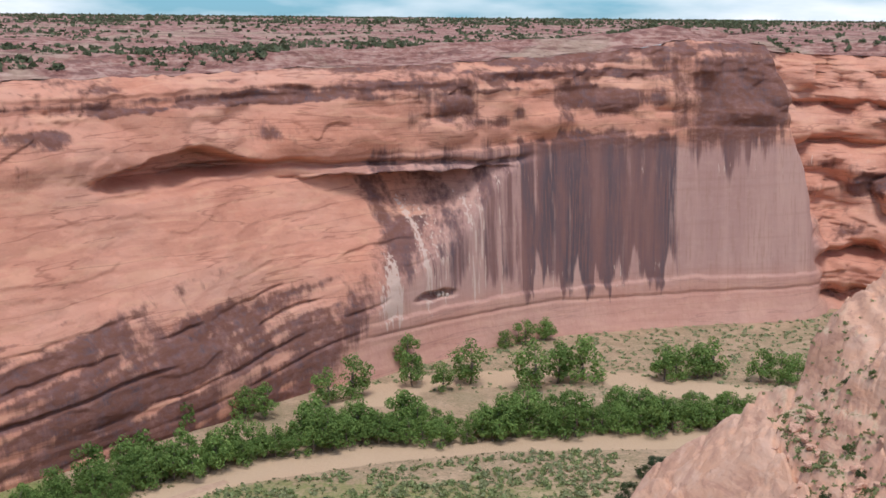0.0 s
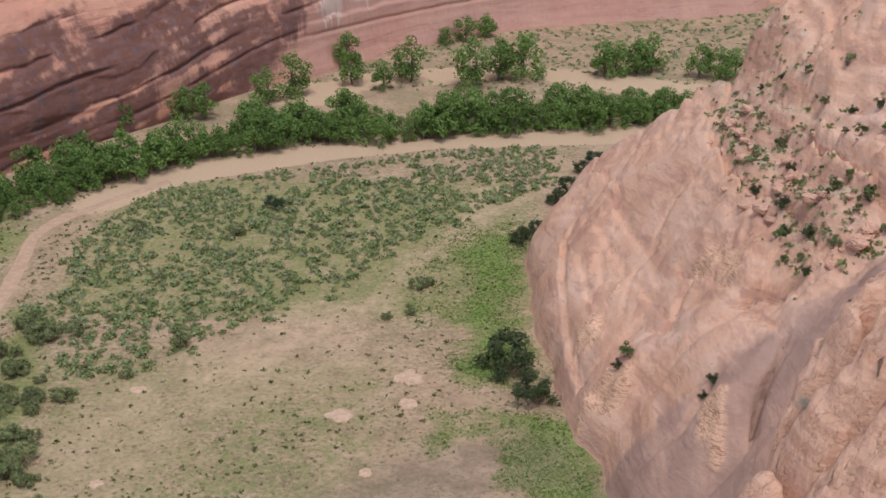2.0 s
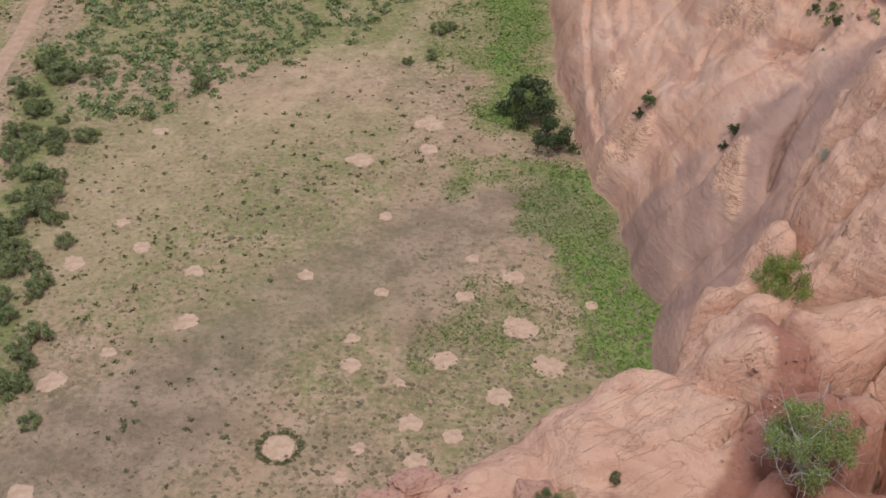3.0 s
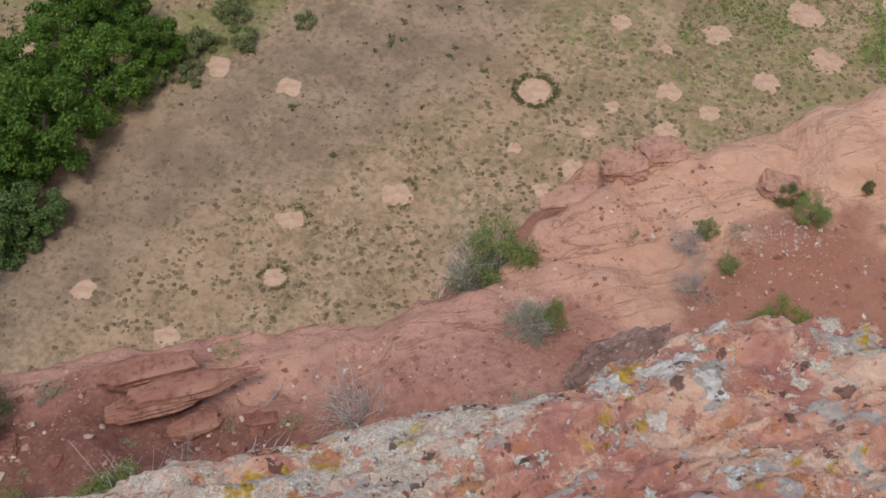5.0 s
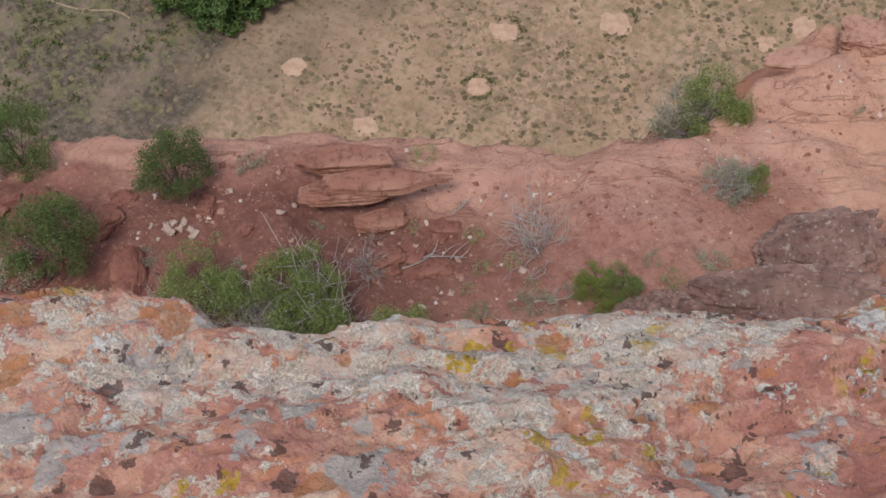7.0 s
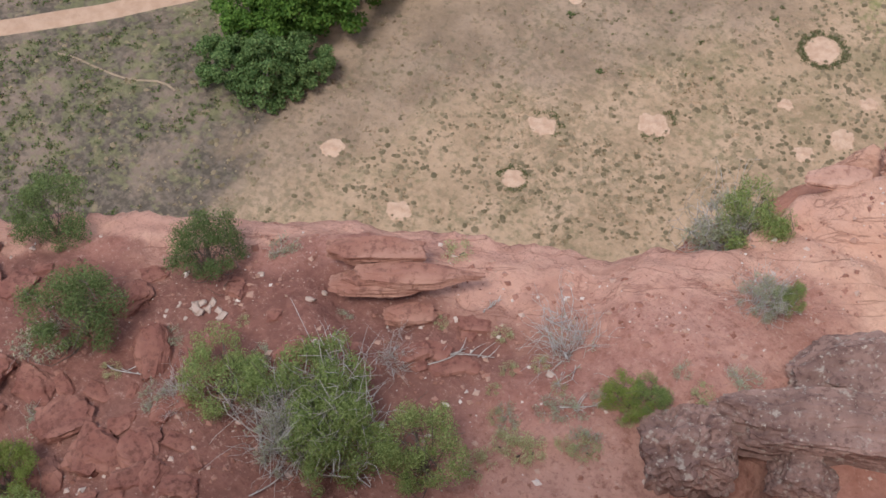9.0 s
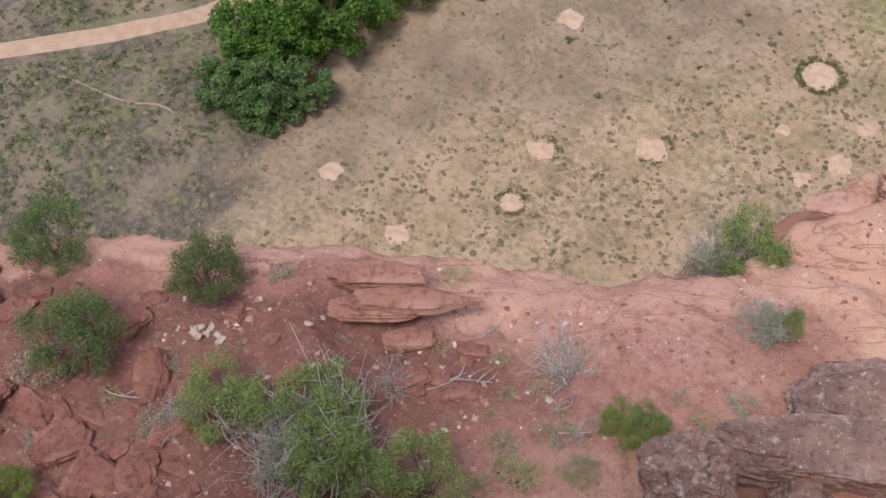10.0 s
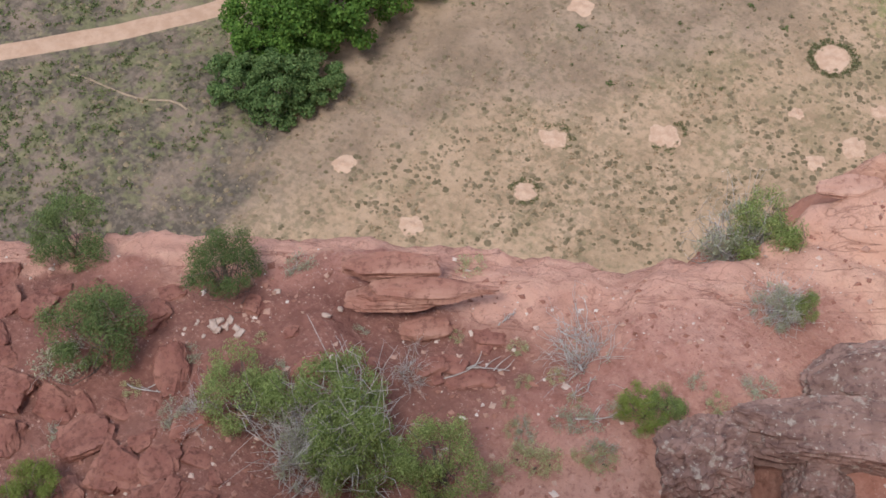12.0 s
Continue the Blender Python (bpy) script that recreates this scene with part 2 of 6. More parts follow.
def make_pink_rock():
    """Pale pink slickrock with thin cross beds and grey washes."""
    n = Nodes("pink_slickrock", 0.92, 0.15)
    big = n.noise(0.045, 5, (1, 1, 1.3))
    lines = n.noise(0.7, 7, (0.8, 0.35, 0.9), 0.62, warp=0.4)
    swirl = n.noise(0.12, 5, (0.8, 0.8, 1.6), warp=1.2)
    fine = n.noise(1.1, 7, rough=0.65)
    wash = n.noise(0.16, 5, (1.3, 0.5, 0.35), 0.6)
    c = n.ramp(big, (0.3, (0.52, 0.30, 0.208)), (0.5, (0.62, 0.37, 0.258)), (0.72, (0.63, 0.352, 0.232)))
    c = n.mix(n.math("MULTIPLY", n.step(0.46, 0.66, swirl), 0.5), c, (0.61, 0.40, 0.30))
    c = n.mix(n.math("MULTIPLY", n.step(0.53, 0.66, lines), 0.5), c, (0.42, 0.235, 0.175))
    c = n.mix(n.math("MULTIPLY", n.step(0.58, 0.76, fine), 0.3), c, (0.36, 0.22, 0.175))
    patch = n.noise(0.09, 6, (1, 0.6, 1.2), 0.65, offset=(3, 8, 20))
    c = n.mix(n.math("MULTIPLY", n.step(0.52, 0.60, patch), 0.6), c, (0.66, 0.44, 0.335))
    c = n.mix(n.math("MULTIPLY", n.step(0.47, 0.36, patch), 0.55), c, (0.42, 0.235, 0.175))
    bands = n.noise(0.11, 6, (0.6, 0.5, 2.2), 0.6, 0.5, (2, 5, 1))
    c = n.mix(n.math("MULTIPLY", n.step(0.53, 0.60, bands), 0.5), c, (0.41, 0.225, 0.168))
    c = n.mix(n.math("MULTIPLY", n.step(0.47, 0.38, bands), 0.35), c, (0.62, 0.41, 0.305))
    pit = n.noise(0.45, 5, (0.7, 1.3, 1.0), 0.7, 0.5, (9, 5, 3))
    c = n.mix(n.math("MULTIPLY", n.step(0.64, 0.70, pit), 0.6), c, (0.25, 0.135, 0.105))
    grey = n.math("ADD", n.channel(0), n.math("MULTIPLY", n.math("SUBTRACT", wash, 0.5), 1.6))
    c = n.mix(n.math("MULTIPLY", n.step(0.3, 0.85, grey), 0.75), c, n.mix(n.step(0.42, 0.6, wash), (0.41, 0.265, 0.215), (0.31, 0.20, 0.165)))
    c = n.mix(n.channel(1), c, n.mix(n.step(0.4, 0.6, fine), (0.50, 0.38, 0.27), (0.40, 0.28, 0.19)))
    thin = n.noise(1.1, 5, (0.5, 0.5, 3.2), 0.6, 0.6, (4, 6, 2))
    c = n.mix(n.math("MULTIPLY", n.channel(2), 0.9), c, n.ramp(thin, (0.40, (0.36, 0.19, 0.12)), (0.47, (0.68, 0.43, 0.29)), (0.55, (0.72, 0.47, 0.33)), (0.60, (0.42, 0.22, 0.14)), (0.68, (0.66, 0.40, 0.27))))
    h = n.math("ADD", n.math("MULTIPLY", lines, 0.7), n.math("MULTIPLY", fine, 0.3))
    h = n.math("ADD", h, n.math("ADD", n.math("MULTIPLY", patch, 0.6), n.math("MULTIPLY", bands, -0.8)))
    return n.done(c, h, 0.6, 0.75)


def make_ledge():
    """Bench below the rim: bare pink rock at its lip, red soil with grit further in."""
    n = Nodes("ledge_rock_and_soil", 0.95, 0.1)
    big = n.noise(0.35, 5)
    fine = n.noise(3.0, 7)
    grit = n.noise(14.0, 3)
    beds = n.noise(0.9, 6, (0.5, 0.5, 3.0), warp=1.0)
    rock = n.ramp(beds, (0.3, (0.51, 0.27, 0.20)), (0.5, (0.61, 0.345, 0.262)), (0.7, (0.565, 0.305, 0.23)))
    rock = n.mix(n.math("MULTIPLY", n.step(0.58, 0.74, fine), 0.4), rock, (0.36, 0.175, 0.13))
    for scale, stretch, width in ((0.35, (1.0, 1.0, 1.5), 0.010), (1.1, (0.8, 0.8, 2.5), 0.013)):
        vein = n.math("ABSOLUTE", n.math("SUBTRACT", n.noise(scale, 5, stretch, 0.55, 0.3, (scale * 50, 1, 7)), 0.5))
        rock = n.mix(n.math("MULTIPLY", n.step(width * 0.7, 0.0, vein), 0.6), rock, (0.30, 0.145, 0.105))
    cross = n.noise(1.5, 5, (0.5, 0.5, 4.5), 0.55, 0.7, (4, 4, 1))
    rock = n.mix(n.math("MULTIPLY", n.step(0.54, 0.62, cross), 0.25), rock, (0.38, 0.205, 0.15))
    rock = n.mix(n.math("MULTIPLY", n.step(0.47, 0.40, cross), 0.3), rock, (0.68, 0.42, 0.31))
    soil = n.ramp(big, (0.3, (0.335, 0.150, 0.118)), (0.5, (0.42, 0.210, 0.166)), (0.72, (0.52, 0.298, 0.235)))
    soil = n.mix(n.math("MULTIPLY", n.step(0.5, 0.7, fine), 0.5), soil, (0.24, 0.10, 0.072))
    soil = n.mix(n.math("MULTIPLY", n.step(0.66, 0.72, grit), 0.55), soil, (0.48, 0.31, 0.24))
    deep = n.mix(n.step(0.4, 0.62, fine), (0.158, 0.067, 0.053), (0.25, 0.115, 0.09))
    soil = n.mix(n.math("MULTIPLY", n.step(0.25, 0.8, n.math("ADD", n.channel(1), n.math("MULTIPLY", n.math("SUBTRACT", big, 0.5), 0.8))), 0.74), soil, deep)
    soil = n.mix(n.math("MULTIPLY", n.step(0.70, 0.74, n.noise(9.0, 2, (1, 1, 1), 0.5, offset=(3, 1, 8))), 0.6), soil, (0.55, 0.40, 0.33))
    speck = n.noise(8.0, 7, (1, 1, 1), 0.75, offset=(6, 2, 4))
    soil = n.mix(n.math("MULTIPLY", n.step(0.52, 0.62, speck), 0.5), soil, (0.20, 0.09, 0.07))
    soil = n.mix(n.math("MULTIPLY", n.step(0.45, 0.34, speck), 0.5), soil, (0.58, 0.38, 0.31))
    along = n.add("ShaderNodeMapping", Vector=n.co, Rotation=(0, 0, -0.55))
    along = n.add("ShaderNodeMapping", Vector=along.outputs["Vector"], Scale=(0.22, 1.9, 1.2))
    parting = n.add("ShaderNodeTexNoise", Vector=along.outputs["Vector"], Scale=0.7, Detail=5.0, Roughness=0.5, Distortion=0.3).outputs["Fac"]
    parting = n.step(0.009, 0.0, n.math("ABSOLUTE", n.math("SUBTRACT", parting, 0.5)))
    rock = n.mix(n.math("MULTIPLY", parting, 0.4), rock, (0.30, 0.115, 0.085))
    rock = n.mix(n.math("MULTIPLY", n.step(0.53, 0.66, speck), 0.35), rock, (0.34, 0.18, 0.135))
    bands = n.noise(0.5, 5, (0.5, 0.5, 5.0), 0.55, 0.35, (2, 5, 1))
    peach = n.ramp(bands, (0.36, (0.60, 0.335, 0.225)), (0.47, (0.74, 0.45, 0.315)), (0.53, (0.79, 0.495, 0.35)), (0.60, (0.63, 0.365, 0.25)), (0.68, (0.76, 0.455, 0.32)))
    peach = n.mix(n.math("MULTIPLY", n.step(0.012, 0.0, n.math("ABSOLUTE", n.math("SUBTRACT", n.noise(0.55, 5, (0.6, 1.3, 1.0), 0.55, 0.4, (9, 4, 2)), 0.5))), 0.55), peach, (0.36, 0.18, 0.12))
    peach = n.mix(n.math("MULTIPLY", n.step(0.56, 0.70, fine), 0.35), peach, (0.50, 0.27, 0.19))
    rock = n.mix(n.math("MULTIPLY", n.channel(2), 0.92), rock, n.mix(0.3, peach, (0.76, 0.465, 0.33)))
    soil = n.mix(n.math("MULTIPLY", n.channel(2), 0.6), soil, n.mix(fine, (0.36, 0.155, 0.10), (0.52, 0.26, 0.175)))
    f = n.step(0.1, 0.95, n.math("ADD", n.channel(0), n.math("MULTIPLY", n.math("SUBTRACT", fine, 0.5), 0.9)))
    c = n.mix(f, rock, soil)
    h = n.math("ADD", n.math("MULTIPLY", fine, 0.8), n.math("ADD", n.math("MULTIPLY", grit, 0.2), n.math("MULTIPLY", speck, -0.5)))
    h = n.math("SUBTRACT", h, n.math("MULTIPLY", n.math("MULTIPLY", parting, n.math("SUBTRACT", 1.0, f)), 0.3))
    return n.done(c, h, 0.16, 0.85)


def make_lichen():
    """Rim sandstone under flaky grey, white, orange and yellow lichen."""
    n = Nodes("lichened_sandstone", 0.93, 0.15)
    big = n.noise(4.6, 6, rough=0.62)
    mid = n.noise(11.0, 7, rough=0.65)
    fine = n.noise(55.0, 6, rough=0.72)
    grain = n.noise(210.0, 4, rough=0.7)
    ragged = n.math("ADD", n.math("MULTIPLY", n.math("SUBTRACT", fine, 0.5), 0.22), n.math("MULTIPLY", n.math("SUBTRACT", grain, 0.5), 0.10))

    def field(scale, seed, detail=3.0, rough=0.5, ragged_by=1.0):
        f = n.noise(scale, detail, (1, 1, 1), rough, offset=(seed, seed * 1.7, seed * 0.3))
        return n.math("ADD", f, n.math("MULTIPLY", ragged, ragged_by))

    def spots(scale, seed, size, share):
        """Rounded spots of one kind of lichen, with ragged rims; only a share of the cells bears one."""
        wob = n.add("ShaderNodeTexNoise", Vector=n.co, Scale=scale * 1.6, Detail=6.0, Roughness=0.68)
        push = n.add("ShaderNodeVectorMath", Vector=wob.outputs["Color"])
        push.operation = "SCALE"
        push.inputs["Scale"].default_value = 0.85 / scale
        at = n.add("ShaderNodeVectorMath", Vector=n.co)
        at.operation = "ADD"
        n.nt.links.new(push.outputs["Vector"], at.inputs[1])
        m = n.add("ShaderNodeMapping", Vector=at.outputs["Vector"], Location=(seed, seed * 0.7, seed * 1.3))
        v = n.add("ShaderNodeTexVoronoi", Vector=m.outputs["Vector"], Scale=scale)
        pick = n.add("ShaderNodeSeparateColor", Color=v.outputs["Color"])
        near = n.math("SUBTRACT", n.math("MULTIPLY", pick.outputs[1], size), v.outputs["Distance"])
        return n.math("MULTIPLY", n.step(0.0, 0.03, near), n.step(1.0 - share, 1.01 - share, pick.outputs[0]))

    # bare rock: brick red, orange, peach
    c = n.ramp(n.math("ADD", big, n.math("MULTIPLY", ragged, 0.5)), (0.36, (0.47, 0.205, 0.165)), (0.47, (0.60, 0.29, 0.22)), (0.55, (0.70, 0.385, 0.275)), (0.63, (0.78, 0.53, 0.39)))
    c = n.mix(n.math("MULTIPLY", n.step(0.54, 0.60, field(12.0, 3.0, 5.0, 0.62)), 0.75), c, (0.80, 0.57, 0.43))
    c = n.mix(n.math("MULTIPLY", n.step(0.57, 0.60, field(15.0, 61.0, 5.0, 0.62)), 0.7), c, (0.66, 0.30, 0.17))
    c = n.mix(n.math("MULTIPLY", n.step(0.55, 0.60, field(22.0, 23.0, 5.0, 0.62)), 0.7), c, (0.44, 0.20, 0.17))
    c = n.mix(n.math("MULTIPLY", n.step(0.50, 0.70, grain), 0.4), c, (0.34, 0.155, 0.125))
    c = n.mix(n.math("MULTIPLY", n.step(0.46, 0.32, fine), 0.35), c, (0.66, 0.45, 0.35))
    # smooth grey skins
    skin = n.step(0.575, 0.59, field(11.0, 41.0, 4.0, 0.55, 0.8))
    c = n.mix(n.math("MULTIPLY", skin, 0.88), c, n.mix(n.step(0.3, 0.7, fine), (0.40, 0.375, 0.35), (0.55, 0.51, 0.47)))
    # flaky crust: each contour of one field is another layer of flakes
    wide = n.noise(4.4, 6, (1, 1, 1), 0.62, offset=(5, 9, 2))
    cover = n.math("ADD", n.math("MULTIPLY", n.math("SUBTRACT", wide, 0.5), 0.9), n.math("MULTIPLY", n.math("SUBTRACT", n.channel(0), 0.68), 0.30))
    cover = n.math("ADD", cover, n.math("MULTIPLY", n.math("SUBTRACT", n.noise(19.0, 4, (1, 1, 1), 0.55, 0.4, (8, 1, 5)), 0.5), 1.1))
    flake = n.math("ADD", n.noise(38.0, 7, (1, 1, 1), 0.62, 0.3, (2, 6, 4)), cover)
    crust = n.ramp(flake, (0.50, (0.98, 0.93, 0.83)), (0.516, (0.84, 0.71, 0.57)), (0.56, (0.68, 0.53, 0.42)), (0.568, (0.27, 0.18, 0.14)), (0.578, (0.96, 0.90, 0.80)), (0.62, (0.80, 0.68, 0.55)),
                   (0.67, (0.55, 0.48, 0.40)), (0.676, (0.26, 0.18, 0.145)), (0.69, (0.80, 0.72, 0.60)), (0.76, (0.60, 0.545, 0.48)), (0.80, (0.78, 0.72, 0.63)), (0.90, (0.62, 0.53, 0.43)))
    crust = n.mix(n.math("MULTIPLY", n.step(0.52, 0.68, fine), 0.35), crust, (0.36, 0.25, 0.20))
    crust = n.mix(n.math("MULTIPLY", n.step(0.52, 0.60, field(16.0, 71.0, 4.0, 0.6)), 0.75), crust, (0.76, 0.54, 0.43))
    on = n.step(0.497, 0.503, flake)
    c = n.mix(n.math("MULTIPLY", on, 0.93), c, crust)
    # chalk white crusts
    pale = n.math("ADD", field(14.0, 15.0, 6.0, 0.62, 1.4), n.math("MULTIPLY", n.math("SUBTRACT", n.channel(1), 0.5), 0.30))
    pale = n.step(0.572, 0.582, pale)
    c = n.mix(n.math("MULTIPLY", pale, 0.9), c, n.mix(n.step(0.35, 0.65, fine), (0.58, 0.54, 0.48), (0.84, 0.82, 0.77)))
    # dark brown, orange and yellow spots
    c = n.mix(n.math("MULTIPLY", spots(23.0, 3.0, 0.55, 0.10), 0.8), c, n.mix(n.step(0.4, 0.6, fine), (0.075, 0.048, 0.042), (0.20, 0.105, 0.085)))
    c = n.mix(n.math("MULTIPLY", n.step(0.635, 0.65, field(24.0, 37.0, 4.0, 0.6)), 0.85), c, n.mix(fine, (0.06, 0.042, 0.038), (0.20, 0.11, 0.09)))
    c = n.mix(n.math("MULTIPLY", spots(15.0, 12.0, 0.62, 0.16), 0.75), c, n.mix(fine, (0.50, 0.19, 0.08), (0.62, 0.30, 0.14)))
    gold = n.math("MULTIPLY", spots(21.0, 27.0, 0.75, 0.34), n.step(0.50, 0.56, n.noise(3.0, 3, (1, 1, 1), 0.5, offset=(1, 7, 3))))
    gold = n.math("MULTIPLY", gold, n.step(0.40, 0.48, n.noise(70.0, 4, (1, 1, 1), 0.7, offset=(4, 4, 4))))
    c = n.mix(n.math("MULTIPLY", gold, 0.92), c, n.mix(n.step(0.35, 0.65, fine), (0.42, 0.26, 0.03), (0.68, 0.47, 0.07)))
    c = n.mix(1.0, c, (1.16, 1.17, 1.18), "MULTIPLY")
    h = n.math("ADD", n.math("MULTIPLY", mid, 0.8), n.math("MULTIPLY", fine, 0.7))
    layers = n.ramp(flake, (0.49, 0.0), (0.505, 0.35), (0.55, 0.35), (0.566, 0.65), (0.63, 0.65), (0.65, 1.0))
    h = n.math("ADD", h, n.math("MULTIPLY", n.math("ADD", layers, pale), 0.35))
    return n.done(c, h, 0.024, 1.0)


def make_ground():
    """Canyon floor: tan sand under dry grass, with green, bare grey and sandy stretches."""
    n = Nodes("canyon_floor_soil", 0.96, 0.1)
    big = n.noise(0.03, 5)
    mid = n.noise(0.14, 6, rough=0.62)
    fine = n.noise(1.1, 6, rough=0.65)
    spots = n.noise(1.0, 6, (1, 1, 1), 0.66, offset=(7, 3, 1))
    c = n.ramp(mid, (0.32, (0.315, 0.222, 0.142)), (0.5, (0.415, 0.292, 0.190)), (0.66, (0.475, 0.335, 0.228)))
    c = n.mix(n.math("MULTIPLY", n.step(0.56, 0.70, fine), 0.5), c, (0.235, 0.178, 0.112))
    dry = n.math("ADD", spots, n.math("MULTIPLY", n.math("SUBTRACT", big, 0.5), 0.5))
    c = n.mix(n.math("MULTIPLY", n.step(0.49, 0.62, dry), 0.5), c, n.mix(n.step(0.4, 0.65, fine), (0.165, 0.145, 0.085), (0.25, 0.205, 0.125)))
    c = n.mix(n.math("MULTIPLY", n.step(0.45, 0.34, spots), 0.55), c, (0.50, 0.355, 0.235))
    mottle = n.noise(0.32, 6, (1, 1, 1), 0.68, offset=(1, 9, 4))
    olive = n.noise(0.055, 6, (1, 1, 1), 0.68, 0.3, (4, 8, 2))
    c = n.mix(n.math("MULTIPLY", n.step(0.50, 0.62, n.math("ADD", olive, n.math("MULTIPLY", n.math("SUBTRACT", spots, 0.5), 0.35))), 0.42), c, (0.205, 0.182, 0.098))
    green = n.math("ADD", n.math("ADD", n.channel(0), n.math("MULTIPLY", n.math("SUBTRACT", mottle, 0.5), 1.1)), n.math("MULTIPLY", n.math("SUBTRACT", spots, 0.5), 0.9))
    gcol = n.mix(n.step(0.38, 0.65, fine), (0.15, 0.18, 0.058), (0.25, 0.26, 0.095))
    c = n.mix(n.math("MULTIPLY", n.step(0.22, 0.85, green), 0.85), c, gcol)
    c = n.mix(n.math("MULTIPLY", n.step(0.75, 1.15, green), 0.8), c, n.mix(n.step(0.38, 0.65, fine), (0.115, 0.20, 0.040), (0.21, 0.30, 0.075)))
    bare = n.math("ADD", n.channel(1), n.math("MULTIPLY", n.math("SUBTRACT", mottle, 0.5), 0.9))
    dust = n.mix(n.step(0.4, 0.62, mid), (0.20, 0.148, 0.110), (0.31, 0.228, 0.168))
    dust = n.mix(n.math("MULTIPLY", n.step(0.52, 0.64, spots), 0.55), dust, (0.15, 0.112, 0.08))
    c = n.mix(n.math("MULTIPLY", n.step(0.15, 0.95, bare), 0.72), c, dust)
    dark = n.mix(n.step(0.42, 0.6, fine), (0.072, 0.064, 0.052), (0.165, 0.135, 0.110))
    dark = n.mix(n.math("MULTIPLY", n.step(0.50, 0.60, mid), 0.65), dark, (0.27, 0.20, 0.155))
    weeds = n.math("ADD", n.math("ADD", mottle, n.math("MULTIPLY", n.math("SUBTRACT", fine, 0.5), 0.6)), n.math("MULTIPLY", n.channel(0), 0.35))
    dark = n.mix(n.math("MULTIPLY", n.step(0.60, 0.72, weeds), 0.6), dark, n.mix(n.step(0.4, 0.6, spots), (0.115, 0.135, 0.052), (0.22, 0.225, 0.095)))
    dark = n.mix(n.math("MULTIPLY", n.step(0.56, 0.68, n.noise(0.45, 6, (1, 1, 1), 0.7, 0.4, (5, 2, 8))), 0.6), dark, (0.34, 0.27, 0.16))
    c = n.mix(n.math("MULTIPLY", n.step(0.78, 0.98, n.math("ADD", n.channel(1), n.math("MULTIPLY", n.math("SUBTRACT", mottle, 0.5), 0.4))), 0.80), c, dark)
    sand = n.math("ADD", n.channel(2), n.math("MULTIPLY", n.math("SUBTRACT", mottle, 0.5), 0.9))
    c = n.mix(n.step(0.3, 0.7, sand), c, n.mix(fine, (0.48, 0.33, 0.215), (0.57, 0.41, 0.275)))
    return n.done(c, n.math("ADD", fine, n.math("MULTIPLY", spots, 1.2)), 0.35, 0.6)


def make_plain(name, a, b, scale, rough=0.95, bump=0.03, spots=None):
    n = Nodes(name, rough, 0.15)
    f = n.noise(scale, 6, rough=0.62)
    g = n.noise(scale * 5.5, 5)
    c = n.mix(n.step(0.35, 0.65, f), a, b)
    c = n.mix(n.math("MULTIPLY", n.step(0.55, 0.7, g), 0.4), c, spots or tuple(0.6 * v for v in a))
    return n.done(c, n.math("ADD", f, g), bump, 0.6)


def make_leaf(name, a, b, rough=0.7):
    """Thin foliage that differs from leaf to leaf and from plant to plant; light passes through it."""
    n = Nodes(name, rough, 0.2)
    c = n.mix(n.island(), a, b)
    c = n.mix(n.math("MULTIPLY", n.random(), 0.4), c, tuple(0.6 * v for v in a))
    mat = n.done(c)
    thin = n.add("ShaderNodeBsdfTranslucent", Color=c)
    both = n.add("ShaderNodeMixShader", Fac=0.35)
    n.plug(both.inputs[1], n.bsdf.outputs["BSDF"])
    n.plug(both.inputs[2], thin.outputs["BSDF"])
    n.plug(n.nt.nodes["Material Output"].inputs["Surface"], both.outputs["Shader"])
    return mat


M_CLIFF, M_PINK, M_LEDGE, M_LICHEN, M_GROUND = make_cliff(), make_pink_rock(), make_ledge(), make_lichen(), make_ground()
M_ROAD = make_plain("packed_sand", (0.43, 0.28, 0.19), (0.50, 0.34, 0.24), 0.6, spots=(0.36, 0.22, 0.15))
M_TRAIL = make_plain("trodden_soil", (0.30, 0.23, 0.16), (0.40, 0.30, 0.21), 1.5)
M_ANT = make_plain("bare_ant_sand", (0.48, 0.318, 0.22), (0.57, 0.40, 0.29), 0.9, spots=(0.38, 0.24, 0.155))
def make_block(name, a, b, dark, lichen=None):
    """Broken sandstone: thin beds, pitted faces, dark joints."""
    n = Nodes(name, 0.94, 0.15)
    beds = n.noise(2.2, 6, (0.4, 0.4, 5.0), 0.6)
    pits = n.noise(6.0, 7, rough=0.68)
    big = n.noise(0.9, 4)
    c = n.mix(n.step(0.35, 0.65, big), a, b)
    c = n.mix(n.math("MULTIPLY", n.step(0.52, 0.66, beds), 0.6), c, dark)
    c = n.mix(n.math("MULTIPLY", n.step(0.5, 0.36, pits), 0.6), c, tuple(0.7 * v for v in dark))
    c = n.mix(n.math("MULTIPLY", n.step(0.58, 0.7, pits), 0.35), c, tuple(min(1.0, 1.25 * v) for v in b))
    if lichen:
        c = n.mix(n.math("MULTIPLY", n.step(0.55, 0.66, n.noise(4.2, 7, (1, 1, 1), 0.68, offset=(9, 4, 1))), 0.75), c, lichen)
        c = n.mix(n.math("MULTIPLY", n.step(0.62, 0.67, n.noise(9.0, 5, (1, 1, 1), 0.6, offset=(2, 7, 5))), 0.7), c, tuple(1.25 * v for v in lichen))
    return n.done(c, n.math("ADD", beds, pits), 0.06, 0.8)


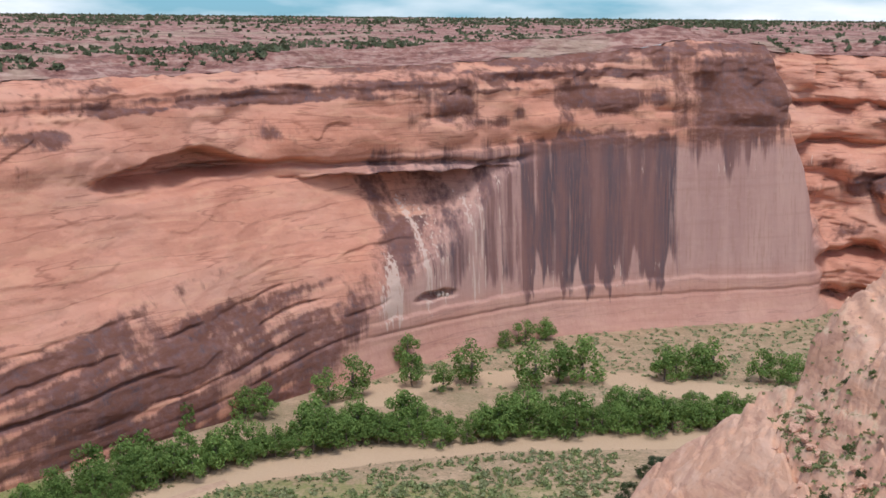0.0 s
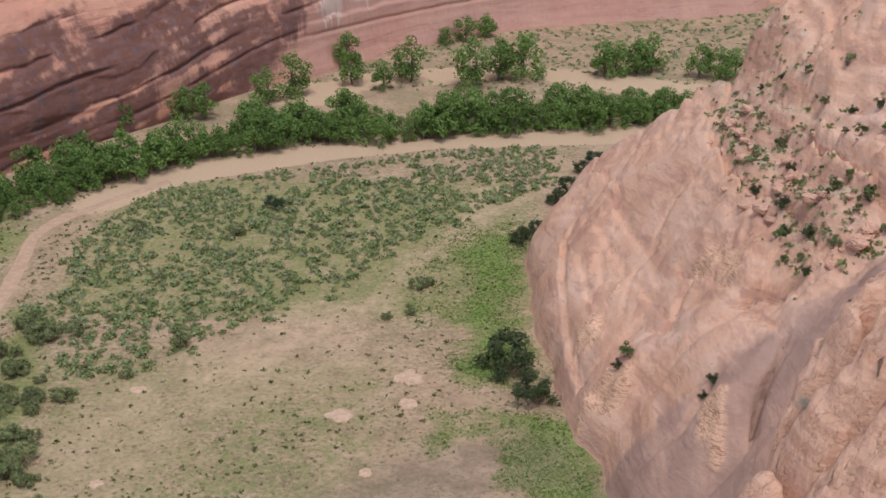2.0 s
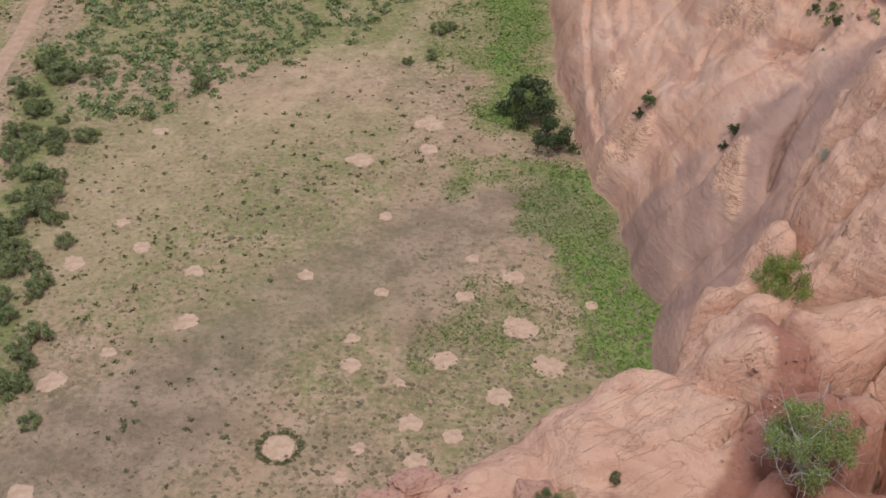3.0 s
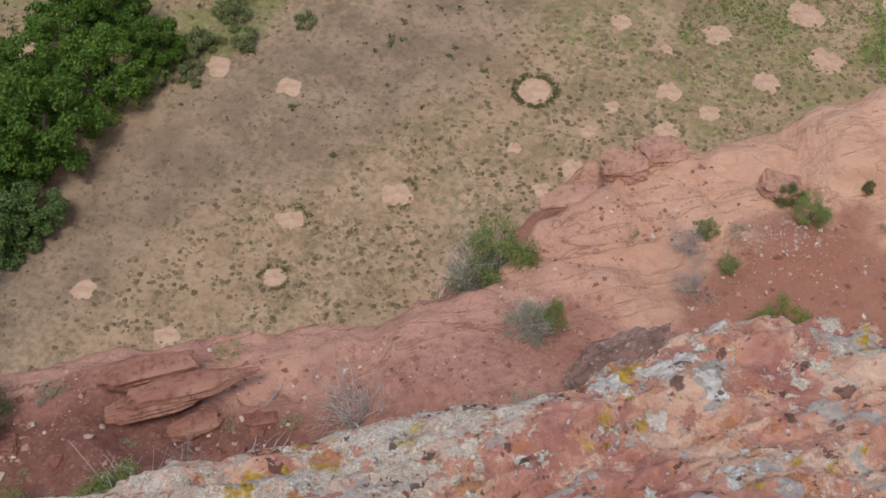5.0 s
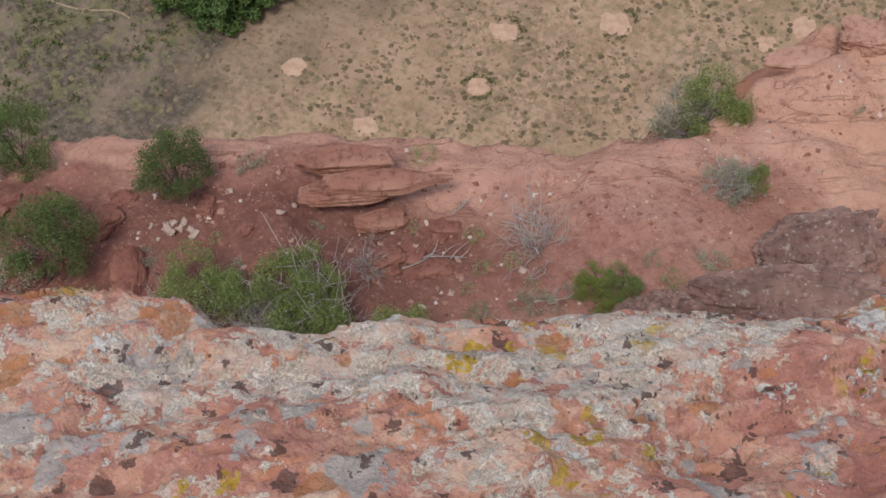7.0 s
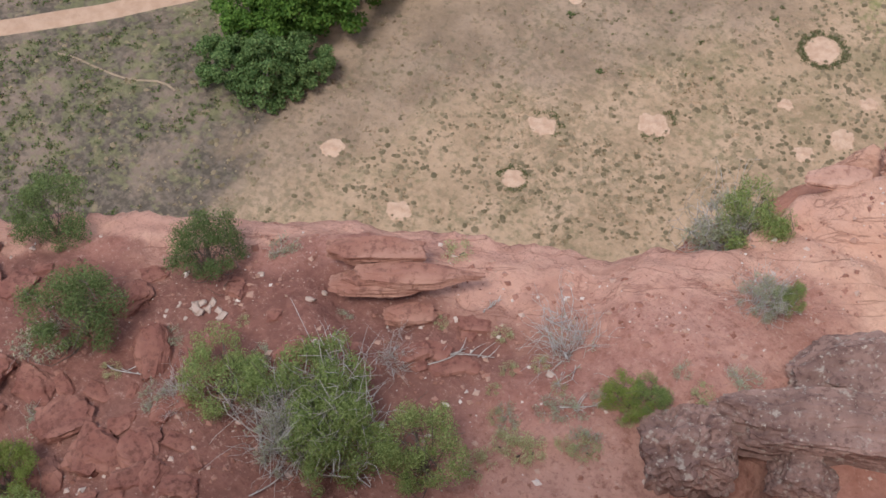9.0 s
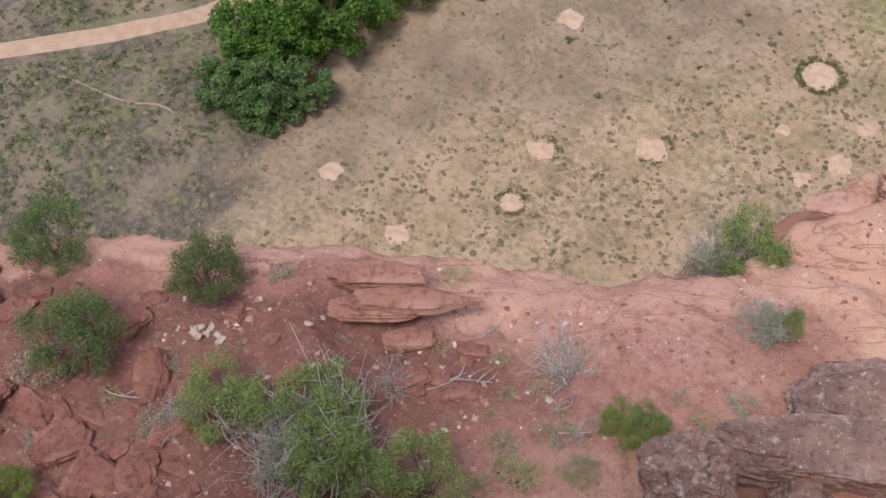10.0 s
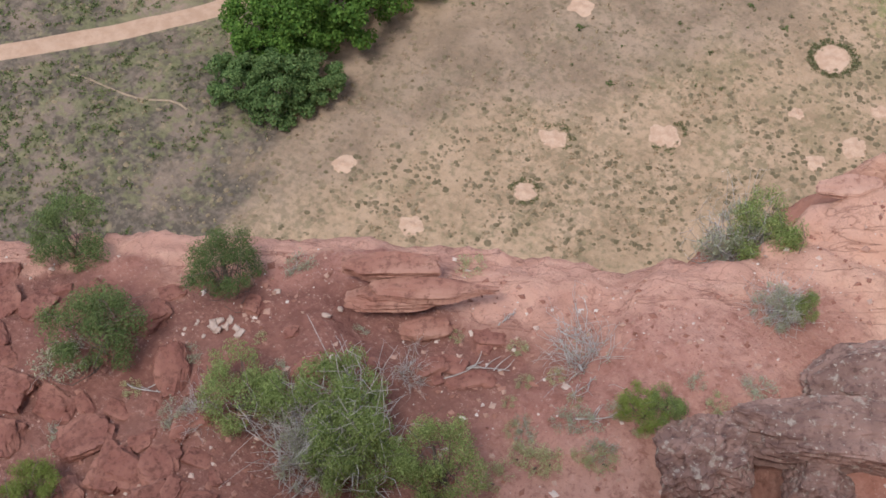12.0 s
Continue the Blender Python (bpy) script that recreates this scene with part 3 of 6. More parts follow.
M_SLAB = make_block("weathered_red_slab", (0.33, 0.155, 0.115), (0.43, 0.235, 0.175), (0.21, 0.095, 0.072))
M_PALEBLOCK = make_block("pale_pink_block", (0.46, 0.26, 0.195), (0.55, 0.335, 0.255), (0.33, 0.16, 0.115))
M_PEACH = make_block("peach_block", (0.54, 0.315, 0.23), (0.64, 0.40, 0.295), (0.40, 0.215, 0.155))
M_RUBBLE = make_block("dark_red_rubble", (0.235, 0.10, 0.078), (0.34, 0.165, 0.125), (0.13, 0.055, 0.044))
M_BOULDER = make_block("purple_grey_boulder", (0.20, 0.122, 0.102), (0.32, 0.20, 0.165), (0.12, 0.068, 0.06), (0.40, 0.345, 0.29))
M_STONE = make_plain("pale_stone", (0.45, 0.33, 0.27), (0.58, 0.46, 0.40), 3.0)
M_BARK = make_plain("grey_bark", (0.13, 0.10, 0.08), (0.22, 0.18, 0.15), 6.0)
M_TWIG = make_plain("dead_grey_twigs", (0.40, 0.36, 0.335), (0.60, 0.555, 0.52), 8.0)
M_COTTON = make_leaf("cottonwood_leaves", (0.115, 0.20, 0.05), (0.28, 0.405, 0.115))
M_NEARCOTTON = make_leaf("deep_cottonwood_leaves", (0.06, 0.14, 0.022), (0.195, 0.325, 0.06))
M_OLIVE = make_leaf("olive_leaves", (0.060, 0.105, 0.055), (0.11, 0.155, 0.085))
M_JUNIPER = make_leaf("juniper_needles", (0.085, 0.13, 0.042), (0.245, 0.315, 0.12))
M_BRIGHT = make_leaf("yellow_green_leaves", (0.19, 0.25, 0.055), (0.34, 0.39, 0.11))
M_SAGE = make_leaf("sage_leaves", (0.235, 0.27, 0.135), (0.42, 0.455, 0.245))
M_SCRUB = make_leaf("scrub_leaves", (0.20, 0.245, 0.105), (0.38, 0.415, 0.19))
M_BRUSH = make_leaf("brush_leaves", (0.17, 0.225, 0.09), (0.38, 0.435, 0.195))
M_TUFT = make_leaf("dry_grass", (0.31, 0.245, 0.15), (0.47, 0.375, 0.24))
M_HUMMOCK = make_leaf("grey_olive_hummocks", (0.205, 0.17, 0.10), (0.42, 0.325, 0.21), 0.9)
M_TERRACE = make_leaf("terrace_weeds", (0.085, 0.125, 0.045), (0.25, 0.275, 0.115), 0.9)
M_HANGING = make_leaf("hanging_grey_green_leaves", (0.065, 0.13, 0.038), (0.26, 0.365, 0.13))
M_DARK = make_leaf("dark_juniper", (0.060, 0.085, 0.038), (0.115, 0.15, 0.065))
M_RUIN = make_plain("pale_masonry", (0.50, 0.40, 0.33), (0.60, 0.50, 0.42), 2.0)

# ================= canyon floor =================
ROAD = [(-150, 27), (-126, 46), (-114.3, 57.6), (-109.1, 63), (-104, 68.4), (-98.9, 74.2), (-94.2, 81), (-90.5, 93), (-90, 130), (-91, 165), (-90.9, 195), (-92.3, 216.6), (-93.2, 248.5),
        (-95.5, 261), (-92.6, 272), (-82.7, 288), (-70.8, 301)]
WASH = [(-86, 284), (-70.8, 303), (-47.8, 316), (-26.5, 325), (-2, 332.5), (22, 337), (56, 341), (90, 350), (120, 360)]
BACK_WASH = [(-44, 374), (-20, 392), (5, 398), (30, 402), (60, 392), (90, 384), (118, 380)]
GREY_BAND = [(-84, 55), (-62, 92), (-46, 118), (-26, 141), (-6, 160), (16, 172)]


def floor_covers(x, y):
    wob = 5 * fbm(x / 7, y / 7, 0, 3, 13)
    green = 1.0 * smooth(14, 3, wob + line_distance(x, y, [(15, 258), (12, 230), (11, 205)]))
    green = np.maximum(green, 0.85 * smooth(10, 1, wob + line_distance(x, y, [(4, 181), (16, 184)])))
    green = np.maximum(green, 1.15 * smooth(15, 4, wob + line_distance(x, y, [(22, 176), (25, 158), (25, 138)])))
    green = np.maximum(green, 0.55 * smooth(15, 2, wob + line_distance(x, y, [(-38, 196), (-28, 182), (-36, 166)])))
    green = np.maximum(green, 0.40 * smooth(34, 8, line_distance(x, y, [(-105, 95), (-98, 60), (-92, 120)])))
    green = np.maximum(green, 0.62 * smooth(0, 14, 48 - np.abs(y - 262)) * smooth(-95, -75, x) * smooth(40, 15, x))
    green = np.maximum(green, 0.22 * smooth(380, 400, y))
    green = np.maximum(green, 0.50 * smooth(-84, -74, x) * smooth(2, -14, x) * smooth(118, 138, y + 0.4 * (x + 40)) * smooth(225, 200, y))
    green = np.maximum(green, 0.8 * smooth(20, 3, wob + line_distance(x, y, [(-118, 180), (-108, 225), (-108, 262), (-122, 285)])))
    green = np.maximum(green, 0.50 * smooth(18, 4, wob + line_distance(x, y, [(0, 124), (8, 142), (18, 128)])))
    green = np.maximum(green, 0.45 * smooth(12, 2, wob + line_distance(x, y, [(-42, 148), (-34, 162), (-26, 176)])))
    green = np.maximum(green, 0.75 * smooth(8, 2, 0.6 * wob + line_distance(x, y, [(-84, 222), (-78, 196), (-75, 168), (-68, 140), (-66, 118), (-74, 100)])))
    wob = 6 * fbm(x / 16, y / 16, 0, 3, 15)
    bare = 0.72 * smooth(24, 4, line_distance(x, y, GREY_BAND) + wob)
    side = x - curve([(30, -60), (51, -70), (58, -71), (66, -73), (78, -83), (95, -97)], y) + 3.5 * fbm(x / 5, y / 5, 0, 3, 17)
    bare = np.maximum(bare, (0.98 - 0.11 * smooth(62, 84, y)) * smooth(4, -5, side) * smooth(104, 86, y + 3 * fbm(x / 5, y / 5, 1, 2, 19)) * smooth(-135, -120, x))
    sand = 0.95 * smooth(9, 4, line_distance(x, y, WASH))
    sand = np.maximum(sand, 0.95 * smooth(16, 5, line_distance(x, y, BACK_WASH) + wob * 0.7))
    sand = np.maximum(sand, 0.5 * smooth(14, 1, wob + line_distance(x, y, [(-60, 182), (-40, 200), (-14, 232), (2, 262), (18, 300)])))
    sand = np.maximum(sand, 0.4 * smooth(25, 6, line_distance(x, y, [(-66, 150), (-50, 190), (-12, 215)])))
    return green, bare, sand


def floor_height(x, y):
    return 0.35 * fbm(x / 22.0, y / 22.0, 0.0, 3, 5) - 0.7 * smooth(9, 4, line_distance(x, y, WASH))


gx, gy = np.meshgrid(np.r_[-6000, -2500, -1000, -400, np.arange(-260, 261, 2.6), 400, 1000, 2500, 6000],
                     np.r_[-6000, -2500, -800, -200, np.arange(-60, 561, 2.6), 800, 2500, 6000], indexing="ij")
near = (np.abs(gx) < 265) & (gy > -65) & (gy < 565)
gz = np.where(near, floor_height(gx, gy), 0.0)
ground = new("ground", grid_mesh("ground", gx, gy, gz, M_GROUND, True, floor_covers(gx, gy)))
tagged(ground, "tan sandy canyon floor with dry grass and green patches", "ground", kind="structure")


def ribbon(name, points, width, material, label, category, lift=0.05, seed=0):
    c = resample(points, 1.5)
    t = np.gradient(c, axis=0)
    t /= np.linalg.norm(t, axis=1, keepdims=True)
    nrm = np.stack([-t[:, 1], t[:, 0]], 1)
    across = np.linspace(-1, 1, 9)
    wob = 1 + 0.22 * fbm(np.arange(len(c)) * 0.11, 0.0, 0.0, 3, seed)
    wob2 = 1 + 0.22 * fbm(np.arange(len(c)) * 0.11, 9.0, 0.0, 3, seed + 9)
    half = np.where(across[None] > 0, wob[:, None], wob2[:, None]) * width / 2
    X = c[:, :1] + nrm[:, :1] * across[None] * half
    Y = c[:, 1:] + nrm[:, 1:] * across[None] * half
    Z = floor_height(X, Y) + lift * (1 - across[None] ** 4) - 0.10 * np.exp(-((np.abs(across[None]) - 0.45) / 0.2) ** 2) * (width < 6)
    Z = Z + 0.06 - 0.10 * (np.abs(across[None]) > 0.99)
    return tagged(new(name, grid_mesh(name, X, Y, Z, material)), label, category, kind="structure")


ribbon("road", ROAD, 3.5, M_ROAD, "pale sandy dirt track across the canyon floor", "road", 0.06, 3)
FOOTPATH = [(-104.8, 58.6), (-102.4, 59.5), (-99.8, 59.6), (-95.2, 60.1), (-92.9, 60.8), (-89.8, 62.8), (-86.5, 62.2)]
ribbon("footpath", FOOTPATH, 0.30, M_TRAIL, "narrow pale footpath winding over the scrubby terrace", "path", 0.04, 5)

# ================= far canyon wall =================
FAR_FOOT = [(-330, 120), (-250, 175), (-190, 225), (-150, 262), (-124, 291), (-103, 319), (-82, 345), (-62, 377), (-45, 393), (-27, 416), (-3, 439),
            (22, 457), (50, 470), (97, 484), (122, 490), (134, 500), (139, 516), (150, 512), (165, 502), (200, 498), (250, 505), (330, 490), (480, 470)]


def far_wall():
    base = resample(FAR_FOOT, 1.0)
    t = np.gradient(base, axis=0)
    t /= np.linalg.norm(t, axis=1, keepdims=True)
    nrm = np.stack([-t[:, 1], t[:, 0]], 1)
    for k in range(2):
        nrm[:, k] = np.convolve(np.pad(nrm[:, k], 10, mode="edge"), np.ones(21) / 21, "valid")
    nrm /= np.linalg.norm(nrm, axis=1, keepdims=True)
    v = np.r_[np.linspace(-0.01, 1.0, 200)]
    bx, by = base[:, :1], base[:, 1:]
    rim = curve([(-330, 100), (-150, 100), (-60, 101), (0, 104), (45, 107), (80, 112), (120, 109), (150, 104), (480, 108)], bx)
    h = v[None] * rim
    q = h / rim
    wander = 5 * fbm(bx / 45, by / 45, 3.0, 3, 21)
    d_left = curve([(-.01, 0), (.06, 0.3), (.12, 0.6), (.2, 2.5), (.34, 10), (.52, 21), (.64, 29), (.655, 33.5), (.70, 33), (.715, 31.5), (.80, 35), (.90, 38.5),
                    (.915, 40.5), (.955, 40), (.96, 41), (1, 47)], q)
    d_plain = curve([(-.01, 0), (.06, 0.3), (.12, 0.6), (.2, 2.5), (.34, 10), (.52, 21), (.64, 28), (.70, 30.5), (.80, 34.5), (.90, 38.5), (.915, 40.5), (.955, 40), (.96, 41), (1, 47)], q)
    arched = smooth(-96, -84, bx)
    d_left = d_left * arched + d_plain * (1 - arched)
    d_right = curve([(-.01, -3.0), (.05, -0.6), (.10, 0.8), (.165, 1.4), (.172, 2.2), (.45, 4.2), (.70, 6.0), (.705, 7.0), (.80, 8.5), (.90, 11.5), (.93, 12.5), (.96, 13), (1, 19)], q)
    d_side = curve([(-.01, 0), (.1, 3), (.25, 7), (.27, 10), (.5, 18), (.52, 22), (.75, 34), (1, 58)], q)
    f_right = smooth(-14, 14, bx + 58 - 0.85 * np.minimum(h, 72) + wander)
    f_right = np.where(h > 66, np.maximum(f_right * 0, smooth(-62, -2, bx)), f_right)
    f_side = smooth(131, 143, bx + 0.26 * np.maximum(h - 35, 0) + 3 * fbm(h / 14, 0 * bx, 0, 2, 45))
    d = d_left * (1 - f_right) + d_right * f_right
    d = d * (1 - f_side) + d_side * f_side
    X, Y = bx + nrm[:, :1] * d, by + nrm[:, 1:] * d
    # bedding grooves, bulges and lobes
    zz = h + 1.6 * fbm(X / 60, Y / 60, 1.0, 2, 31) - 0.2 * (bx + 90)
    groove = -1.5 * np.exp(-((zz - 12.5) / 0.45) ** 2) - 1.7 * np.exp(-((zz - 21) / 0.45) ** 2) - 1.3 * np.exp(-((zz - 29) / 0.45) ** 2) - 1.0 * np.exp(-((zz - 6) / 0.4) ** 2) - 0.8 * np.exp(-((zz - 36.5) / 0.4) ** 2)
    groove = groove * (1 - f_right) * (h < 45) * smooth(-0.35, 0.25, fbm(X / 30, Y / 30, h / 3, 2, 33)) - 0.55 * np.exp(-((h - 13.5 - 1.6 * fbm(X / 60, Y / 60, 1.0, 2, 31)) / 0.6) ** 2) * f_right
    bulge = 2.0 * fbm(X / 34, Y / 34, h / 26, 3, 41, 0.35) * (1 - 0.85 * f_right * smooth(80, 70, h)) * smooth(0.02, 0.2, q)
    lobes = (3.0 + 1.6 * smooth(-40, 0, bx)) * np.abs(fbm(X / (24 - 8 * smooth(-40, 0, bx)), Y / 22, h / 13, 2, 43, 0.35)) * smooth(0.70, 0.78, q) * smooth(1.0, 0.93, q)
    side = 14.0 * (np.abs(fbm(X / 17, Y / 34, h / 15, 2, 47, 0.45)) ** 0.8 - 0.3) * f_side + 1.2 * np.round(1.3 * fbm(X / 20, Y / 30, h / 6, 3, 48)) * f_side
    plates = 0.8 * np.round(1.3 * fbm(X / 22, Y / 22, h / 24, 3, 91, 0.4)) * smooth(0.68, 0.76, q) * (1 - f_side) + 0.35 * np.round(1.2 * fbm(X / 60, Y / 60, h / 10, 2, 92)) * (1 - f_right) * smooth(0.66, 0.6, q)
    cap = 0.30 * (np.round(h / 1.7 + 0.7 * fbm(X / 40, Y / 40, 0, 3, 93)) % 2) * smooth(0.87, 0.90, q) + 1.2 * np.round(1.4 * vnoise(X / 13, Y / 13, h / 40, 94)) * smooth(0.87, 0.90, q)
    small = plates + cap + 0.14 * fbm(X / 5.0, Y / 5.0, h / 2.2, 4, 51) * (1 - 0.9 * f_right * smooth(74, 66, h)) + 0.12 * fbm(X / 60, Y / 60, (h - 0.22 * bx) / 3.0, 3, 55) * (1 - f_right) + 0.3 * fbm(X / 9, Y / 9, h / 1.6, 2, 53) * smooth(0.92, 0.97, q)
    out = -(groove + bulge + lobes + side + small)
    # long shelf arch on the left, and the dwelling's alcove at the foot of the tall wall
    arch_z = 71.5 + 7.0 * np.exp(-((X + 100) / 13) ** 2)
    arch = 15.0 * np.exp(-((X + 100) / 17) ** 6) * smooth(arch_z + .5, arch_z - .6, h) * smooth(67, 70.5, h)
    shelf = 4.0 * smooth(-84, -74, bx) * smooth(20, 0, bx) * np.exp(-((h - 69 - 1.5 * fbm(bx / 20, 0, 0, 2, 57)) / 1.1) ** 2)
    alcove = 5.0 * np.exp(-((bx + 20.5) / 5.5) ** 4) * smooth(24.2, 23.4, h + 0.02 * (bx + 20) ** 2) * smooth(20.6, 21.4, h)
    cave = 9.0 * np.exp(-((bx - 152) / 5) ** 4) * np.exp(-((h - 24) / 4.0) ** 4) + 8.0 * np.exp(-((bx - 143) / 5) ** 4) * np.exp(-((h - 82) / 3) ** 4)
    out = out + arch + shelf + alcove + cave
    X, Y = X + nrm[:, :1] * out, Y + nrm[:, 1:] * out
    Z = h + 0.6 * fbm(X / 6, Y / 6, h / 6, 2, 61) * smooth(0.05, 0.2, q)
    # varnish (0), pale streaks (1), grey-pink tone of the tall wall (2)
    n1 = fbm(X / 9, Y / 9, h / 30, 3, 71)
    n2 = fbm(bx / 3.0, by / 3.0, 0.0, 2, 73)
    bot = 22 + 7 * n2
    run = bx + 0.35 * n1
    col = 0.6 * vnoise(run / 4.2, 0, 0, 74) + 0.45 * vnoise(run / 1.9, 3, 0, 75)
    low = 22 + 9 * vnoise(run / 2.6, 5, 0, 76) + 5 * vnoise(run / 1.0, 6, 0, 77)
    varnish = (0.98 + 0.22 * col) * smooth(8, 16, bx + 4 * n2) * smooth(74, 64, bx + 3 * n2) * smooth(low - 7, low + 4, h) * smooth(82, 74, h + 5 * n1)
    low = 78 - 4 * vnoise(run / 3.4, 8, 0, 78) - 12 * smooth(64, 84, bx) * smooth(118, 96, bx) - 4 * vnoise(run / 1.3, 9, 0, 79)
    varnish = np.maximum(varnish, (0.85 + 0.3 * col) * smooth(52, 84, bx + 14 * n1) * smooth(134, 126, bx) * smooth(low - 12, low + 8, h) * smooth(110, 104, h))
    varnish = np.maximum(varnish, (0.80 + 0.45 * n1 + 0.55 * fbm(X / 40, Y / 40, (h - 0.25 * bx) / 7, 3, 68) + 0.42 * vnoise(X / 30, Y / 30, (h - 0.27 * bx) / 1.7, 67) + 0.3 * col) * (1 - f_right) * smooth(48, 14, h + 9 * n1 + 0.16 * (X + 70)) * smooth(-170, -120, X + 30))
    edge = np.exp(-((bx + 58 - 0.85 * np.minimum(h, 72) + 6) / 9) ** 2) * (h < 50)
    varnish = np.maximum(varnish, (0.78 + 0.4 * col) * edge)
    varnish = np.maximum(varnish, (0.36 + 0.62 * col) * smooth(-46, -36, bx) * smooth(18, 8, bx) * smooth(20 + 8 * n2, 30 + 8 * n2, h) * smooth(82, 70, h))
    varnish = np.maximum(varnish, (0.62 + 0.75 * fbm(X / 34, Y / 34, h / 3.2, 3, 66) + 0.25 * n1) * smooth(0.885, 0.905, q + 0.006 * n1) * (1 - f_side))
    varnish = np.maximum(varnish, 0.55 * smooth(-150, -165, X) * smooth(64, 70, h) * smooth(95, 88, h))
    varnish = np.maximum(varnish, (0.34 + 0.75 * fbm(X / 14, Y / 14, h / 9, 3, 72)) * smooth(0.74, 0.80, q) * smooth(-60, 0, bx) * (1 - f_side))
    varnish = np.maximum(varnish, f_side * (0.22 + 0.9 * fbm(X / 20, Y / 20, h / 10, 3, 70)))
    varnish = np.maximum(varnish, (0.2 + 1.3 * fbm(X / 26, Y / 26, h / 13, 2, 69)) * (0.7 + 0.5 * col) * (1 - f_right) * smooth(0.70, 0.74, q) * smooth(0.88, 0.85, q))
    pale = (0.46 - 0.6 * col) * smooth(-45, -35, X) * smooth(80, 60, X) * smooth(8, 22, h) * smooth(72, 50, h + 8 * n1)
    pale = pale * (1 - smooth(9, 15, bx) * smooth(24, 30, h)) * (1 - 0.55 * smooth(2, 14, bx))
    pale = np.maximum(pale, 0.30 * smooth(70, 62, h) * smooth(50, 64, h) * smooth(-20, 10, X) * f_right)
    tone = f_right * smooth(76, 68, h) * (1 - f_side) * 0.9 * (0.5 + 0.5 * smooth(12, 26, h))
    me = grid_mesh("cliff", X, Y, Z, M_CLIFF, True, (varnish + 0 * X, pale + 0 * X, tone + 0 * X))
    tagged(new("cliff", me), "tall red sandstone canyon wall with dark varnish streaks", "cliff", kind="structure")
    return X[:, -1], Y[:, -1], Z[:, -1], nrm


rim_x, rim_y, rim_z, rim_n = far_wall()


def plateau_z(d, x, y, z0):
    step_in = fbm(x / 45, y / 45, 0, 3, 83) * 2.2 + d / 13
    ledges = (np.floor(step_in) + smooth(0.0, 0.10, step_in - np.floor(step_in))) * 1.7
    near_part = z0 + np.minimum(ledges, 5) * smooth(4, 20, d) + 0.5 * fbm(x / 8, y / 8, 0, 3, 85)
    far_part = curve([(0, 105), (60, 107), (200, 110), (500, 113.5), (1200, 116.5), (2500, 118.0), (5200, 119.0)], d) + 1.2 * fbm(x / 130, y / 130, 0, 3, 87) * smooth(4500, 400, d)
    far_part = far_part + 1.3 * (np.round(fbm(x / 38, y / 38, 0, 3, 88) * 2.4) / 2.4) * smooth(900, 200, d)
    f = smooth(20, 150, d)
    return near_part * (1 - f) + far_part * f


PLATEAU_R = np.r_[0, 1.5, np.geomspace(3, 5200, 170)]


def plateau():
    step = 3
    sx, sy, sz, nn = rim_x[::step, None], rim_y[::step, None], rim_z[::step, None], rim_n[::step]
    r = PLATEAU_R[None]
    fan = smooth(0, 400, r)
    away = np.stack([sx[:, 0] / 1.0, sy[:, 0]], 1)
    away /= np.linalg.norm(away, axis=1, keepdims=True)
    dx = nn[:, :1] * (1 - fan) + away[:, :1] * fan
    dy = nn[:, 1:] * (1 - fan) + away[:, 1:] * fan
    X, Y = sx + dx * r, sy + dy * r
    Z = plateau_z(r + 0 * sx, X, Y, sz)
    me = grid_mesh("plateau", X, Y, Z, M_PLATEAU, True)
    tagged(new("plateau", me), "pink slickrock mesa top with low ledges and scrub", "mesa", kind="structure")
    return Z


def make_plateau():
    n = Nodes("mesa_top_rock", 0.95, 0.1)
    big = n.noise(0.02, 6, (1, 1, 1))
    fine = n.noise(0.3, 6)
    c = n.ramp(fine, (0.35, (0.22, 0.10, 0.085)), (0.5, (0.32, 0.17, 0.14)), (0.68, (0.42, 0.27, 0.225)))
    c = n.mix(n.math("MULTIPLY", n.step(0.5, 0.6, big), 0.7), c, (0.36, 0.27, 0.20))
    beds = n.noise(0.22, 6, (0.35, 0.35, 3.0), 0.65, 0.5)
    c = n.mix(n.math("MULTIPLY", n.step(0.52, 0.58, beds), 0.7), c, (0.15, 0.07, 0.062))
    c = n.mix(n.math("MULTIPLY", n.step(0.44, 0.38, beds), 0.6), c, (0.50, 0.34, 0.28))
    return n.done(c, n.math("ADD", fine, beds), 1.2, 0.9)


M_PLATEAU = make_plateau()
plateau_grid = plateau()


# ================= leaves, stems, rocks =================
def leaf_cloud(centres, radii, count, size, rng, squash=0.85, shell=0.55, thin=0.45):
    """Small bent leaf clumps spread through a set of lumps; four-cornered pieces, turned at random."""
    w = radii**2
    pick = rng.choice(len(centres), count, p=w / w.sum())
    way = rng.normal(size=(count, 3))
    way /= np.linalg.norm(way, axis=1, keepdims=True)
    far = radii[pick] * (shell + (1 - shell) * rng.random(count) ** 0.6) * (0.82 + 0.36 * rng.random(count))
    c = centres[pick] + way * far[:, None] * np.array([1, 1, squash])
    a = way + 0.55 * rng.normal(size=(count, 3)) + np.array([0, 0, 0.35])
    a /= np.linalg.norm(a, axis=1, keepdims=True)
    b = np.cross(a, rng.normal(size=(count, 3)))
    b /= np.linalg.norm(b, axis=1, keepdims=True) + 1e-9
    e = np.cross(a, b)
    s = size * (0.6 + 0.8 * rng.random(count))[:, None]
    k = (thin + 0.5 * thin * rng.random(count))[:, None]
    verts = np.stack([c - b * s, c + e * s * k + a * s * 0.15, c + b * s, c - e * s * k - a * s * 0.1], 1).reshape(-1, 3)
    return verts, np.arange(4 * count).reshape(-1, 4)


